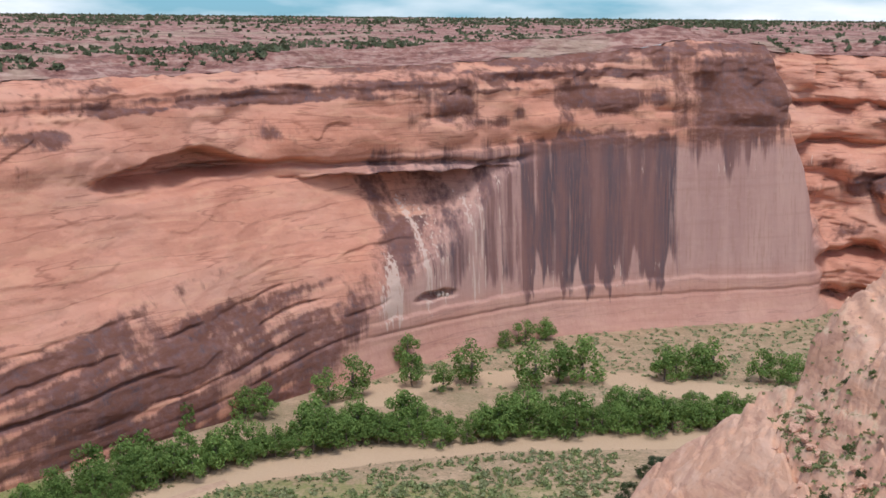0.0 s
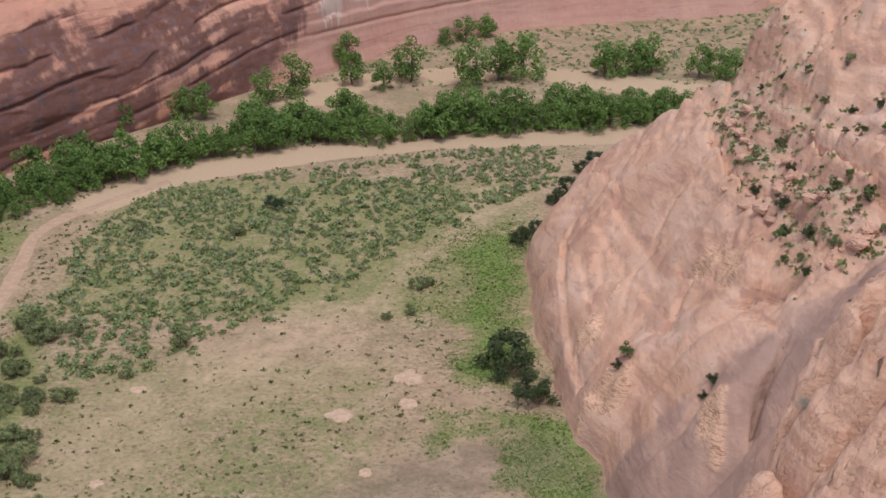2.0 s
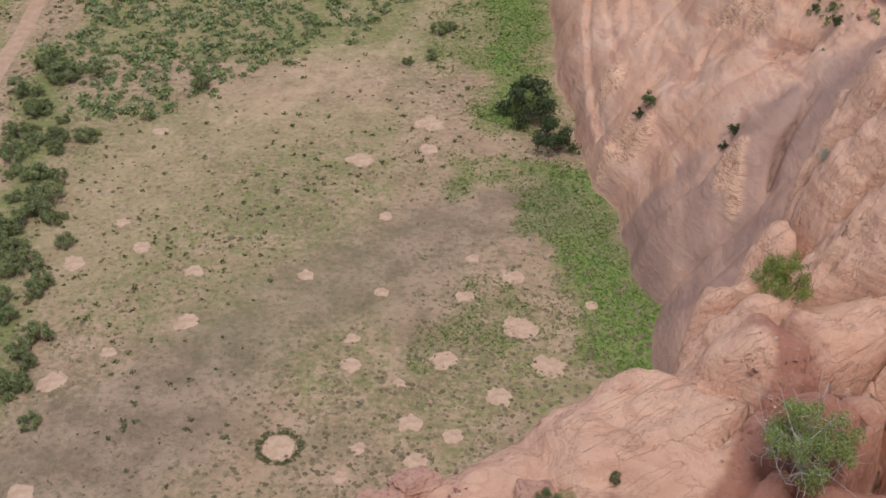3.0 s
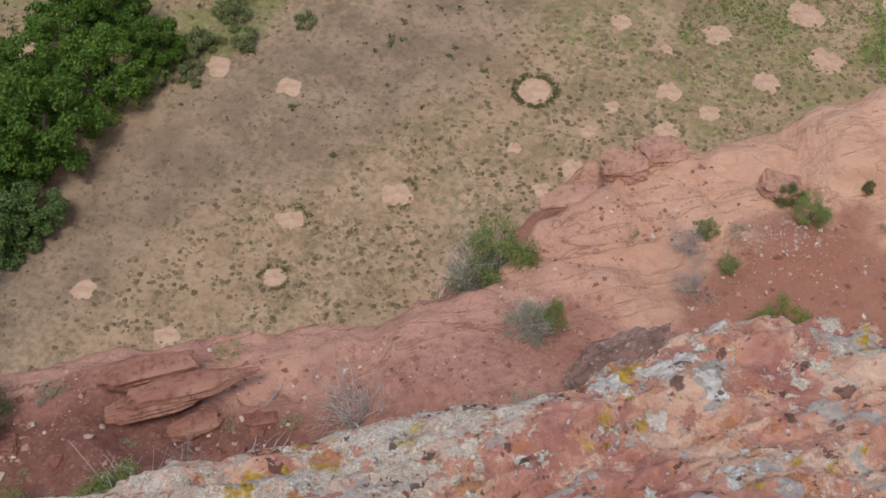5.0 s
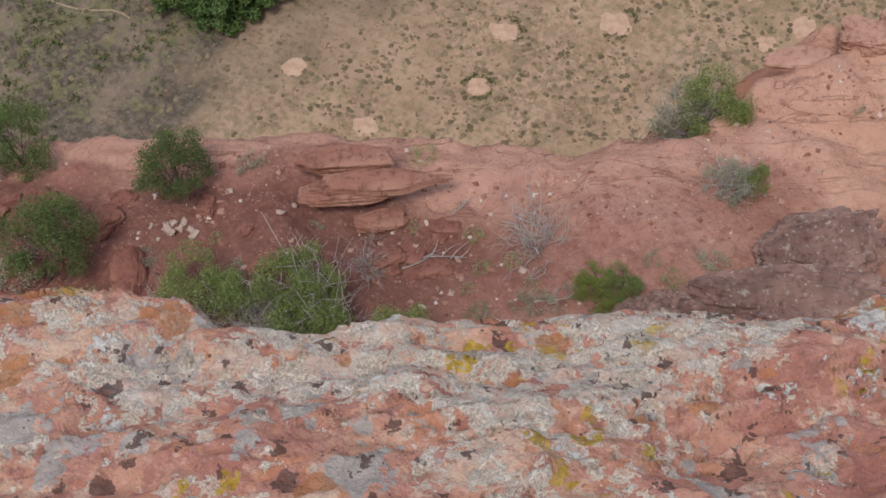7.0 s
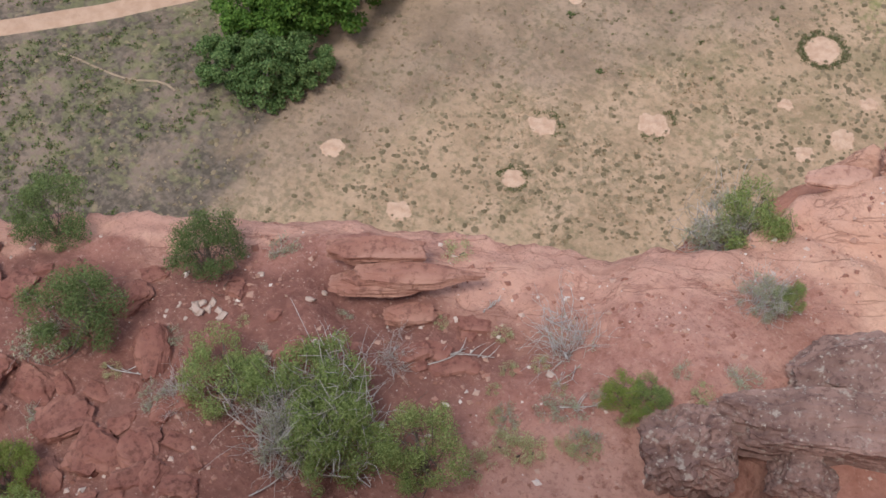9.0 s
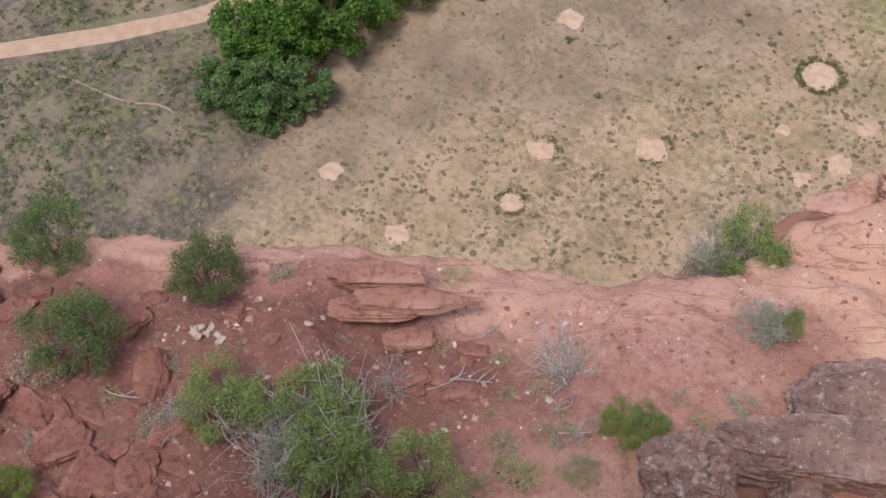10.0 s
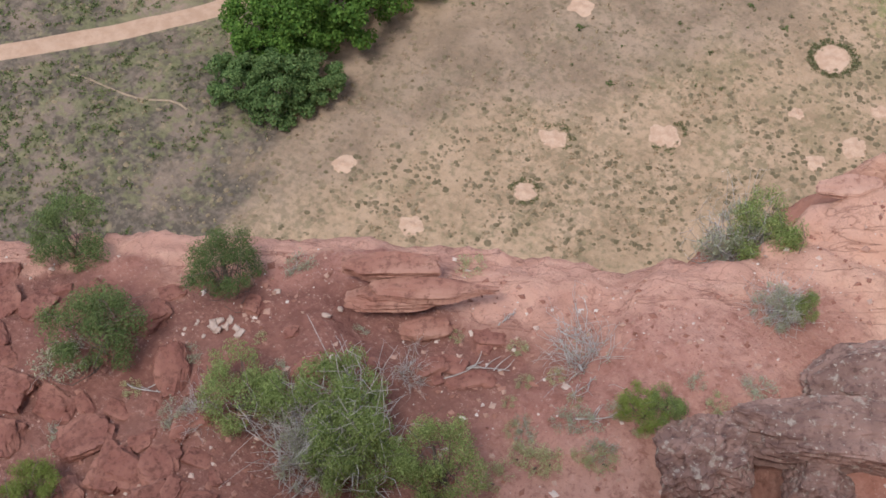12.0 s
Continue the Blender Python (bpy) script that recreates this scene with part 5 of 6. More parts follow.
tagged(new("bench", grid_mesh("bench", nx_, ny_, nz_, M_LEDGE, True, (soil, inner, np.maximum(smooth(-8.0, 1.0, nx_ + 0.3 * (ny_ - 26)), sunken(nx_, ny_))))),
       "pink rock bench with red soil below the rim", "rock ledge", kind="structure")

# ================= rim rock at the camera =================
LIP = [(-8, -2.6), (-3, -0.6), (-1.9, 0.14), (-1.35, 0.53), (-1.23, 0.605), (-1.04, 0.69), (-0.96, 0.67), (-0.84, 0.74), (-0.68, 0.875), (-0.54, 1.0), (-0.39, 1.155), (-0.27, 1.21), (-0.15, 1.295), (-0.06, 1.40), (0.04, 1.49), (0.17, 1.56), (0.30, 1.61),
       (0.43, 1.62), (0.54, 1.59), (0.66, 1.49),
       (1.0, 1.33), (1.6, 1.2), (3, 0.9), (8, 0.2)]


def flags(x, y, long, across, seed, turn=0.72):
    """Worn thin beds that break off in steps, drawn out along the lip."""
    u, v = x * math.cos(turn) + y * math.sin(turn), -x * math.sin(turn) + y * math.cos(turn)
    f = 2.6 * fbm(u / long, v / across, 0, 4, seed, 0.55)
    k = np.floor(f)
    return k + smooth(0.80, 1.0, f - k)


def rim_height(x, y):
    z = 118.04 + 0.149 * (x + 0.53) - 0.383 * (y - 0.73)
    z = np.minimum(z, 118.62 + 0.10 * (x + 1) - 0.05 * y + 0.05 * fbm(x, y, 0, 3, 401))
    d = curve(LIP, x) - y + 0.035 * fbm(x * 3, y * 3, 0, 3, 403) + 0.012 * fbm(x * 14, y * 14, 0, 3, 417)
    z = z + 0.05 * fbm(x * 1.6, y * 1.6, 0, 4, 405) + 0.012 * fbm(x * 9, y * 9, 0, 4, 407)
    z = z + 0.016 * flags(x, y, 0.55, 0.16, 409) + 0.010 * flags(x, y, 0.22, 0.07, 415) + 0.004 * fbm(x * 34, y * 34, 0, 3, 419)
    z = z - 0.02 * smooth(0.06, 0.0, d)
    return np.where(d < 0, z + 4.0 * d, z)


rx_, ry_ = np.meshgrid(np.r_[np.arange(-8, -1.7, 0.1), np.arange(-1.7, 0.9, 0.0075), np.arange(0.9, 8, 0.1)], np.r_[np.arange(-8, 0.1, 0.1), np.arange(0.1, 1.9, 0.0075), np.arange(1.9, 5.0, 0.1)], indexing="ij")
rz_ = np.maximum(rim_height(rx_, ry_), 111)
lip_away = curve(LIP, rx_) - ry_ + 0.08 * fbm(rx_ * 5, ry_ * 5, 0, 3, 421)
lich = 0.24 - 1.3 * smooth(0.16, 0.34, lip_away) * smooth(-0.40, -0.75, rx_) - 0.9 * smooth(0.10, 0.26, lip_away) * smooth(-0.40, -0.10, rx_) + 0.6 * fbm(rx_ * 1.4, ry_ * 1.4, 0, 3, 411) + 0.85 * (1 - 0.9 * smooth(-0.05, 0.2, rx_)) * smooth(0.6, 0.12, curve(LIP, rx_) - ry_)
white = 0.22 + 0.55 * fbm(rx_ * 1.8, ry_ * 1.8, 3, 3, 413) + 0.5 * smooth(-0.75, -1.0, rx_) * smooth(0.5, 0.2, curve(LIP, rx_) - ry_)
tagged(new("rim_rock", grid_mesh("rim_rock", rx_, ry_, rz_, M_LICHEN, True, (lich, white, 0 * lich), above=111)),
       "rim sandstone crusted with grey, white and yellow lichen", "rock", kind="structure")

# ================= mesa-top scrub and the small ruin =================
def clump_field(name, centres, radii, pieces, leaves, seed, flat=0.6, leaf=0.42, label="", category="scrub"):
    """Very many low plants in one mesh."""
    rg = np.random.default_rng(seed)
    n = len(centres)
    c = np.repeat(centres, pieces, axis=0)
    r = np.repeat(radii, pieces)
    way = rg.normal(size=(n * pieces, 3))
    way[:, 2] = np.abs(way[:, 2])
    way /= np.linalg.norm(way, axis=1, keepdims=True)
    at = c + way * (r * (0.35 + 0.75 * rg.random(n * pieces)))[:, None] * np.array([1, 1, flat])
    a = way + 0.8 * rg.normal(size=way.shape)
    a /= np.linalg.norm(a, axis=1, keepdims=True)
    b = np.cross(a, rg.normal(size=way.shape))
    b /= np.linalg.norm(b, axis=1, keepdims=True) + 1e-9
    e = np.cross(a, b)
    s = (r * leaf * (0.6 + 0.8 * rg.random(n * pieces)))[:, None]
    verts = np.stack([at - b * s, at + e * s * 0.8, at + b * s, at - e * s * 0.7], 1).reshape(-1, 3)
    me = mesh_of(name, verts, np.arange(len(verts)).reshape(-1, 4), leaves, False)
    return tagged(new(name, me), label, category, kind="stuff")


def hummocks(name, x, y, radii, material, seed, flat, label, category):
    """Very many low rounded tufts in one mesh, each an uneven seven-sided mound."""
    rg = np.random.default_rng(seed)
    n, k = len(x), 7
    a = np.arange(k) * 2 * math.pi / k + rg.random((n, 1)) * 6.283
    q = radii[:, None] * (0.7 + 0.6 * rg.random((n, k)))
    base = floor_height(x, y)
    low = np.stack([x[:, None] + q * np.cos(a), y[:, None] + q * np.sin(a), np.repeat(base[:, None] - 0.04, k, 1)], 2)
    top = np.stack([x, y, base + radii * flat], 1)[:, None]
    verts = np.concatenate([low, top], 1).reshape(-1, 3)
    i = np.arange(k)
    faces = np.stack([i, (i + 1) % k, np.full(k, k)], 1)
    faces = (faces[None] + (np.arange(n) * (k + 1))[:, None, None]).reshape(-1, 3)
    return tagged(new(name, mesh_of(name, verts, faces, material, True)), label, category, kind="stuff")


M_MESA = make_leaf("mesa_scrub_leaves", (0.095, 0.12, 0.06), (0.18, 0.20, 0.115))


def mesa_scrub():
    rg = np.random.default_rng(31)
    east = np.flatnonzero((rim_x > 118) & (rim_x < 260))
    k = np.r_[rg.integers(0, len(rim_x), 22000), rg.choice(east, 3500)]
    d = np.exp(rg.uniform(math.log(12), math.log(2600), len(k)))
    k = np.r_[k, rg.integers(0, len(rim_x), 7000), rg.choice(east, 1500)]
    d = np.r_[d, rg.uniform(500, 2600, 8500)]
    k = np.minimum(k, 3 * len(plateau_grid) - 3)
    fan = smooth(0, 400, d)
    away = np.stack([rim_x[k], rim_y[k]], 1)
    away /= np.linalg.norm(away, axis=1, keepdims=True)
    x = rim_x[k] + (rim_n[k, 0] * (1 - fan) + away[:, 0] * fan) * d
    y = rim_y[k] + (rim_n[k, 1] * (1 - fan) + away[:, 1] * fan) * d
    x, y = x + rg.normal(size=len(x)) * 0.006 * d, y + rg.normal(size=len(x)) * 0.006 * d
    ring = np.clip(np.searchsorted(PLATEAU_R, d) - 1, 0, len(PLATEAU_R) - 2)
    part_way = (d - PLATEAU_R[ring]) / (PLATEAU_R[ring + 1] - PLATEAU_R[ring])
    z = plateau_grid[k // 3, ring] * (1 - part_way) + plateau_grid[k // 3, ring + 1] * part_way
    ok = (fbm(x / 50, y / 50, 0, 3, 89) > 0.02 - 0.75 * smooth(60, 450, d)) & (y > 250)
    x, y, z, d = x[ok], y[ok], z[ok], d[ok]
    r = (0.6 + 1.2 * rg.random(len(x)) ** 1.4) * (1 + 0.9 * smooth(100, 1000, d))
    clump_field("scrub", np.stack([x, y, z], 1), r, 4, M_MESA, 33, 0.9, 0.76, "dark green juniper and pinyon scrub scattered over the mesa", "scrub")


mesa_scrub()


def ruin():
    root = thing("cliff_dwelling", "small pale masonry ruin in the alcove under the wall", "ruin", where=pose(-20.6, 427.6, 20.6, 0, 0, 38))
    rg = np.random.default_rng(5)
    for x, w, h in ((-1.6, 1.7, 1.9), (0.4, 1.3, 2.4), (2.2, 1.6, 1.5)):
        part("wall", rock_mesh(int(10 + x * 3), w, 1.2, h, M_RUIN, 0.03, 0.93, 0.0, 6), root).location = (x, rg.random() * 0.4, h / 2)


ruin()

# ================= canyon floor: low plants, sand rings, bushes =================
BRUSH = np.array([(-81, 212), (-83, 264), (-76, 290), (-43, 306), (8, 326), (38, 330), (30, 300), (8, 275), (-22, 232), (-45, 209), (-67, 193)], float)


def inside(x, y, poly):
    hit = np.zeros(len(x), bool)
    for (ax, ay), (bx, by) in zip(poly, np.roll(poly, -1, axis=0)):
        cross = ((ay > y) != (by > y)) & (x < (bx - ax) * (y - ay) / (by - ay + 1e-12) + ax)
        hit ^= cross
    return hit


def floor_points(rg, count, box):
    x, y = rg.uniform(box[0], box[1], count), rg.uniform(box[2], box[3], count)
    clear = (line_distance(x, y, ROAD) > 3.2) & (line_distance(x, y, WASH) > 5.5) & (buttress_height(x, y) < -0.5) & (line_distance(x, y, BACK_WASH) > 5)
    return x[clear], y[clear]


# bare rings kept by ants: x, y, radius
RINGED = [(-22.3, 114.6, 2.4), (-44.4, 75.1, 1.4), (-45.7, 84.1, 1.8), (-34.3, 92.1, 2.0)]
RINGS_A = [(-40.7, 152.6, 1.5), (-39.5, 139.9, 1.9), (10.7, 141.3, 2.6), (10.1, 153.8, 2.0), (2.4, 148.4, 1.3), (-0.5, 132.9, 1.9), (15.0, 132.8, 2.2), (-23.0, 152.1, 1.3), (-10.6, 148.7, 1.2),
           (-14.3, 137.1, 1.2), (-14.0, 131.2, 1.5), (-4.9, 120.1, 1.6), (7.3, 125.9, 1.9), (-6.7, 127.7, 1.0), (-11.7, 115.0, 1.2), (-13.9, 109.6, 1.1), (-4.7, 200.2, 2.6), (-4.7, 190.7, 1.9)]
RINGS_B = [(-17.1, 186.7, 2.2), (3.6, 158.3, 1.1), (-11.4, 169.5, 1.1), (-49.8, 132.6, 1.2), (-56.2, 126.0, 2.0), (-50.6, 158.5, 1.5), (-60.4, 153.7, 1.9), (-55.4, 165.3, 1.2), (-55.0, 194.6, 1.5),
           (22.1, 147.1, 1.1), (-54.4, 105.2, 1.7), (-65.0, 105.6, 1.8), (-22.3, 103.9, 0.9), (-14.0, 102.9, 1.6), (-53.0, 63.6, 1.5), (-65.3, 66.3, 1.5), (-17.2, 98.1, 1.3), (-4, 113, 1.6), (1, 118, 1.3), (-46, 58, 2.6)]


def sand_ring(x, y, r, seed):
    a, q = np.meshgrid(np.linspace(0, 2 * math.pi, 41), np.r_[0, 0.25, 0.5, 0.75, 0.92, 1.04], indexing="ij")
    k = 1 + 0.30 * fbm(np.cos(a) * 1.6 + seed, np.sin(a) * 1.6, 0.0, 5, 900 + seed)
    X, Y = q * r * k * np.cos(a), q * r * k * np.sin(a)
    Z = floor_height(x + X, y + Y) + np.where(q > 1, -0.05, 0.07) + 0.22 * np.exp(-(q / 0.22) ** 2)
    ob = new("ant_hill", grid_mesh("ant_hill", X, Y, Z, M_ANT))
    ob.location = (x, y, 0)
    return tagged(ob, "bare round patch of pale sand among dry grass", "ant hill", "bare sand rings")


for k, (x, y, r) in enumerate(RINGED + RINGS_A + RINGS_B):
    sand_ring(x, y, r, k)


def off_rings(x, y):
    ok = np.ones(len(x), bool)
    for cx, cy, r in RINGED + RINGS_A + RINGS_B:
        ok &= np.hypot(x - cx, y - cy) > r * 0.78
    return ok


def floor_plants():
    rg = np.random.default_rng(41)
    # sagebrush stretch
    gx, gy = (v.ravel() for v in np.meshgrid(np.arange(-95, 45, 2.15), np.arange(185, 335, 2.15)))
    x, y = gx + rg.normal(size=len(gx)) * 0.75, gy + rg.normal(size=len(gx)) * 0.75
    keep = inside(x + 5 * fbm(x / 14, y / 14, 0, 2, 93), y, BRUSH) & (fbm(x / 9, y / 9, 0, 3, 95) > -0.42 + 0.22 * rg.normal(size=len(x)))
    keep &= (line_distance(x, y, ROAD) > 3.2) & (line_distance(x, y, WASH) > 5.5) & (buttress_height(x, y) < -0.5)
    x, y = x[keep], y[keep]
    r = 0.72 + 0.85 * rg.random(len(x)) ** 1.6
    mixed = rg.random(len(x)) < 0.55
    for pick, mat, nm, lab in ((mixed, M_BRUSH, "brush", "olive green brush covering the canyon floor"), (~mixed, M_SAGE, "sagebrush", "grey green sagebrush covering the canyon floor")):
        clump_field(nm, np.stack([x, y, floor_height(x, y)], 1)[pick], r[pick], 34, mat, 43, 1.05, 0.30, lab, "brush")
    # lone low shrubs over the rest
    x, y = floor_points(rg, 11000, (-140, 45, 30, 335))
    keep = off_rings(x, y) & ((x < -28) | (y > 175)) & (y > 95) & (rg.random(len(x)) < 0.30 + 0.4 * (fbm(x / 20, y / 20, 0, 2, 97) > 0.0))
    x, y = x[keep], y[keep]
    clump_field("low_shrub", np.stack([x, y, floor_height(x, y)], 1), 0.2 + 0.45 * rg.random(len(x)) ** 2.2, 14, M_TERRACE, 45, 0.8, 0.36, "small dark shrubs dotted over dry ground", "shrub")
    # scrub beyond the trees and on the left terrace
    x, y = floor_points(rg, 5200, (-60, 200, 380, 500))
    keep = rg.random(len(x)) < 0.45
    x, y = x[keep], y[keep]
    clump_field("far_scrub", np.stack([x, y, floor_height(x, y)], 1), 0.5 + 0.7 * rg.random(len(x)), 14, M_SAGE, 47, 0.7, 0.42, "grey green scrub below the far wall", "scrub")
    x, y = floor_points(rg, 5200, (-150, -84, 30, 300))
    clump_field("terrace_scrub", np.stack([x, y, floor_height(x, y)], 1), 0.22 + 0.6 * rg.random(len(x)) ** 2.5, 16, M_TERRACE, 49, 0.7, 0.26, "green scrub beside the dirt track", "scrub")
    x, y = floor_points(rg, 9000, (-135, -58, 28, 108))
    bare = floor_covers(x, y)[1]
    keep = (bare > 0.86) & (fbm(x / 6, y / 6, 0, 4, 107) + 0.5 * rg.random(len(x)) - 0.02 * (x + 88) > 0.24)
    x, y = x[keep], y[keep]
    clump_field("low_sagebrush", np.stack([x, y, floor_height(x, y)], 1), 0.2 + 0.45 * rg.random(len(x)) ** 2, 14, M_TERRACE, 50, 0.6, 0.26, "dark green low growth on the grey terrace", "scrub")
    # dry tufts, thick where the rim looks straight down on them
    x, y = floor_points(rg, 120000, (-125, 45, 25, 250))
    green, bare, sand = floor_covers(x, y)
    keep = off_rings(x, y) & (rg.random(len(x)) < 0.85 - 0.6 * bare - 0.7 * sand - 0.0032 * (y - 25)) & (fbm(x / 4, y / 4, 0, 3, 99) > -0.45)
    x, y, green = x[keep], y[keep], green[keep]
    r = 0.2 + 0.36 * rg.random(len(x)) ** 2
    shade = 0.55 * smooth(-85, -25, x - 0.9 * (y - 80)) + 0.3 * smooth(10, 2, line_distance(x, y, [(-66, 58), (-61, 66), (-58, 74)])) + 0.22 * (fbm(x / 9, y / 9, 0, 2, 103) > 0.1)
    dull = rg.random(len(x)) < (0.10 + shade + 0.3 * smooth(-50, -25, x) * smooth(90, 110, y)) * smooth(195, 150, y) + 0.6 * green
    spot = np.stack([x, y, floor_height(x, y)], 1)
    clump_field("dry_grass", spot[~dull], r[~dull], 6, M_TUFT, 51, 0.35, 0.34, "straw coloured dry grass tufts", "grass")
    pick = dull & (y < 190)
    hummocks("grass_hummocks", x[pick], y[pick], r[pick] * 0.85, M_HUMMOCK, 53, 0.75, "grey olive grass hummocks on tan sand", "grass")
    # dark grass round the kept rings
    ring = []
    for cx, cy, rr in RINGED:
        a = rg.random(300 if rr > 2.2 else 90) * 6.283
        a = a[vnoise(np.cos(a) * 1.3 + cx, np.sin(a) * 1.3, 0, 109) > -0.1 - 0.9 * (rr > 2.2)]
        q = rr * (1.06 + 0.38 * rg.random(len(a)) ** 1.5)
        ring.append(np.stack([cx + q * np.cos(a), cy + q * np.sin(a), floor_height(cx + q * np.cos(a), cy + q * np.sin(a))], 1))
    ring = np.concatenate(ring)
    clump_field("ring_grass", ring, 0.2 + 0.22 * rg.random(len(ring)), 12, M_GRASS, 55, 0.5, 0.28, "dark grass round bare sand rings", "grass")
    # lush strip at the buttress foot
    x, y = floor_points(rg, 42000, (-6, 34, 130, 275))
    green, bare, sand = floor_covers(x, y)
    keep = (green > 0.22 + 0.4 * fbm(x / 4, y / 4, 0, 4, 105) + 0.65 * rg.random(len(x)) ** 0.8)
    x, y = x[keep], y[keep]
    clump_field("lush_grass", np.stack([x, y, floor_height(x, y)], 1), 0.14 + 0.26 * rg.random(len(x)) ** 1.5, 6, M_LUSH, 57, 0.35, 0.36, "bright green low growth at the foot of the rock", "grass")


M_GRASS = make_leaf("olive_grass", (0.15, 0.165, 0.075), (0.27, 0.265, 0.135))
M_LUSH = make_leaf("lush_grass", (0.125, 0.21, 0.045), (0.26, 0.365, 0.09))
floor_plants()

FLOOR_BUSH = [shrub_meshes(500 + k, 2.4, 3.4, 1500, 0.15, m) for k, m in enumerate((M_SCRUB, M_SCRUB, M_DARK, M_OLIVE))]
# dark junipers at the foot of the buttress, then lone bushes on the flat: x, y, scale, mesh
for x, y, s, k in ((21, 262, 2.5, 2), (24, 268, 1.9, 2), (14.0, 204, 4.2, 2), (18.3, 192, 3.2, 2), (31, 287, 2.1, 2), (34, 295, 2.3, 2), (40, 309, 2.0, 2), (43.5, 317, 2.0, 3)):
    place_tree("juniper", FLOOR_BUSH[k], "dark green juniper against the foot of the pink rock", "bush", x, y, -0.1, x * 37, s, "junipers at the rock foot")
for x, y, s, k in ((-40.3, 281, 1.9, 3), (-47.6, 266, 1.75, 1), (-71.5, 268, 1.4, 1), (-4, 237.5, 1.5, 0), (-1.5, 239, 1.3, 0), (-5.4, 226, 1.2, 0), (-10, 224, .9, 1)):
    place_tree("bush", FLOOR_BUSH[k], "rounded olive green bush on the sagebrush flat", "bush", x, y, -0.1, x * 37, s, "bushes on the flat")
for x, y, s, k in ((-80.7, 191, 1.9, 0), (-76.7, 188, 1.7, 1), (-68.6, 170, 2.2, 0), (-70, 155.5, 1.7, 1), (-60.4, 135, 1.9, 0), (-61.6, 124, 2.1, 1), (-58.4, 199, 1.3, 0), (-77.4, 213, 2.3, 0), (-67.7, 191, 1.8, 1),
                   (-51, 211.5, 2.2, 0), (-72.4, 150.5, 2.1, 1), (-66.5, 139, 1.4, 0), (-68, 115.8, 1.5, 1), (-79, 139, 1.3, 0), (-68, 109.5, 1.6, 1), (-72.5, 162, 2.0, 0), (-64.5, 145, 1.5, 0), (-74, 178, 2.0, 1)):
    place_tree("bush", FLOOR_BUSH[k], "green bush in the row beside the bare ground", "bush", x, y, -0.1, x * 53, s, "row of green bushes")

belt = np.random.default_rng(29)
BELT = resample([(-82, 222), (-76, 196), (-73, 168), (-66, 140), (-64, 118), (-72, 100)], 2.1)
for bx0, by0 in BELT:
    x, y = bx0 + belt.normal() * 3.2, by0 + belt.normal() * 2.0
    if float(line_distance(np.array([x]), np.array([y]), ROAD)[0]) > 5:
        place_tree("bush", FLOOR_BUSH[int(belt.integers(2))], "green bush in the row beside the bare ground", "bush", x, y, -0.1, belt.random() * 360, 1.0 + 1.0 * belt.random(), "row of green bushes")

# ================= plants on the buttress =================
BUTT_BUSH = [shrub_meshes(520 + k, 2.2, 2.6, 700, 0.15, m) for k, m in enumerate((M_JUNIPER, M_DARK, M_SCRUB))]
for x, y, s in ((58.7, 202.7, .9), (57.1, 182, 1.1), (67.5, 202.7, .9), (67.3, 190, .7), (62.2, 224.8, .8), (56.1, 176.5, .9), (58.4, 175.3, .9), (56.9, 172.5, .8), (64.4, 184, .7), (67.9, 176, .9), (65.4, 174.3, .9),
                (33.0, 182.2, 1.7), (31.6, 181.0, 1.1), (43.0, 161.9, 1.2), (41.8, 161.0, 0.9), (57.8, 207.2, .7), (62.2, 179, .7), (68.9, 170.6, .9), (61, 196, 1.2), (70, 196, 1.0), (72, 184, 1.1),
                (65, 194, 1.4), (55.6, 197, 1.3), (57.4, 186, 1.6), (57, 181, 1.3), (59.5, 177, 1.4), (63.6, 180, 1.3), (67.5, 175, 1.4), (58, 171.5, 1.2), (66, 181, 1.1), (56, 212, .8), (69, 188, 1.2), (60, 190, 1.0), (62, 172, 1.2), (66, 169, 1.0), (61.5, 205, 1.3), (66, 210, 1.0), (71, 205, 1.4), (64, 218, 1.1), (60, 215, .8), (75, 178, 1.5), (73, 192, 1.2)):
    place_tree("juniper", BUTT_BUSH[int(x * 10) % 3], "small juniper rooted in a crack of pink rock", "bush", x, y, float(buttress_height(np.array(x), np.array(y))) - 0.15, x * 71, s, "junipers on the rock")


def buttress_scrub():
    rg = np.random.default_rng(61)
    x, y = rg.uniform(52, 95, 6000), rg.uniform(166, 250, 6000)
    z = buttress_height(x, y)
    keep = (fbm(x / 12, y / 12, 0, 3, 211) + 0.3 * rg.normal(size=len(x)) > -0.25) & (z > 18) & (rg.random(len(x)) < 0.06 + 0.8 * np.exp(-line_distance(x, y, [(55, 224), (56, 205), (59, 190), (62, 176), (66, 168)]) / 4.5)) & (x > 54)
    x, y, z = x[keep], y[keep], z[keep]
    clump_field("rock_scrub", np.stack([x, y, z], 1), 0.3 + 0.75 * rg.random(len(x)) ** 2, 12, M_SCRUB, 63, 0.8, 0.4, "tiny grey green shrubs on pink slickrock", "shrub")


buttress_scrub()

# ================= plants on the bench =================
def on_bench(x, y):
    return float(bench_height(np.array(float(x)), np.array(float(y))))


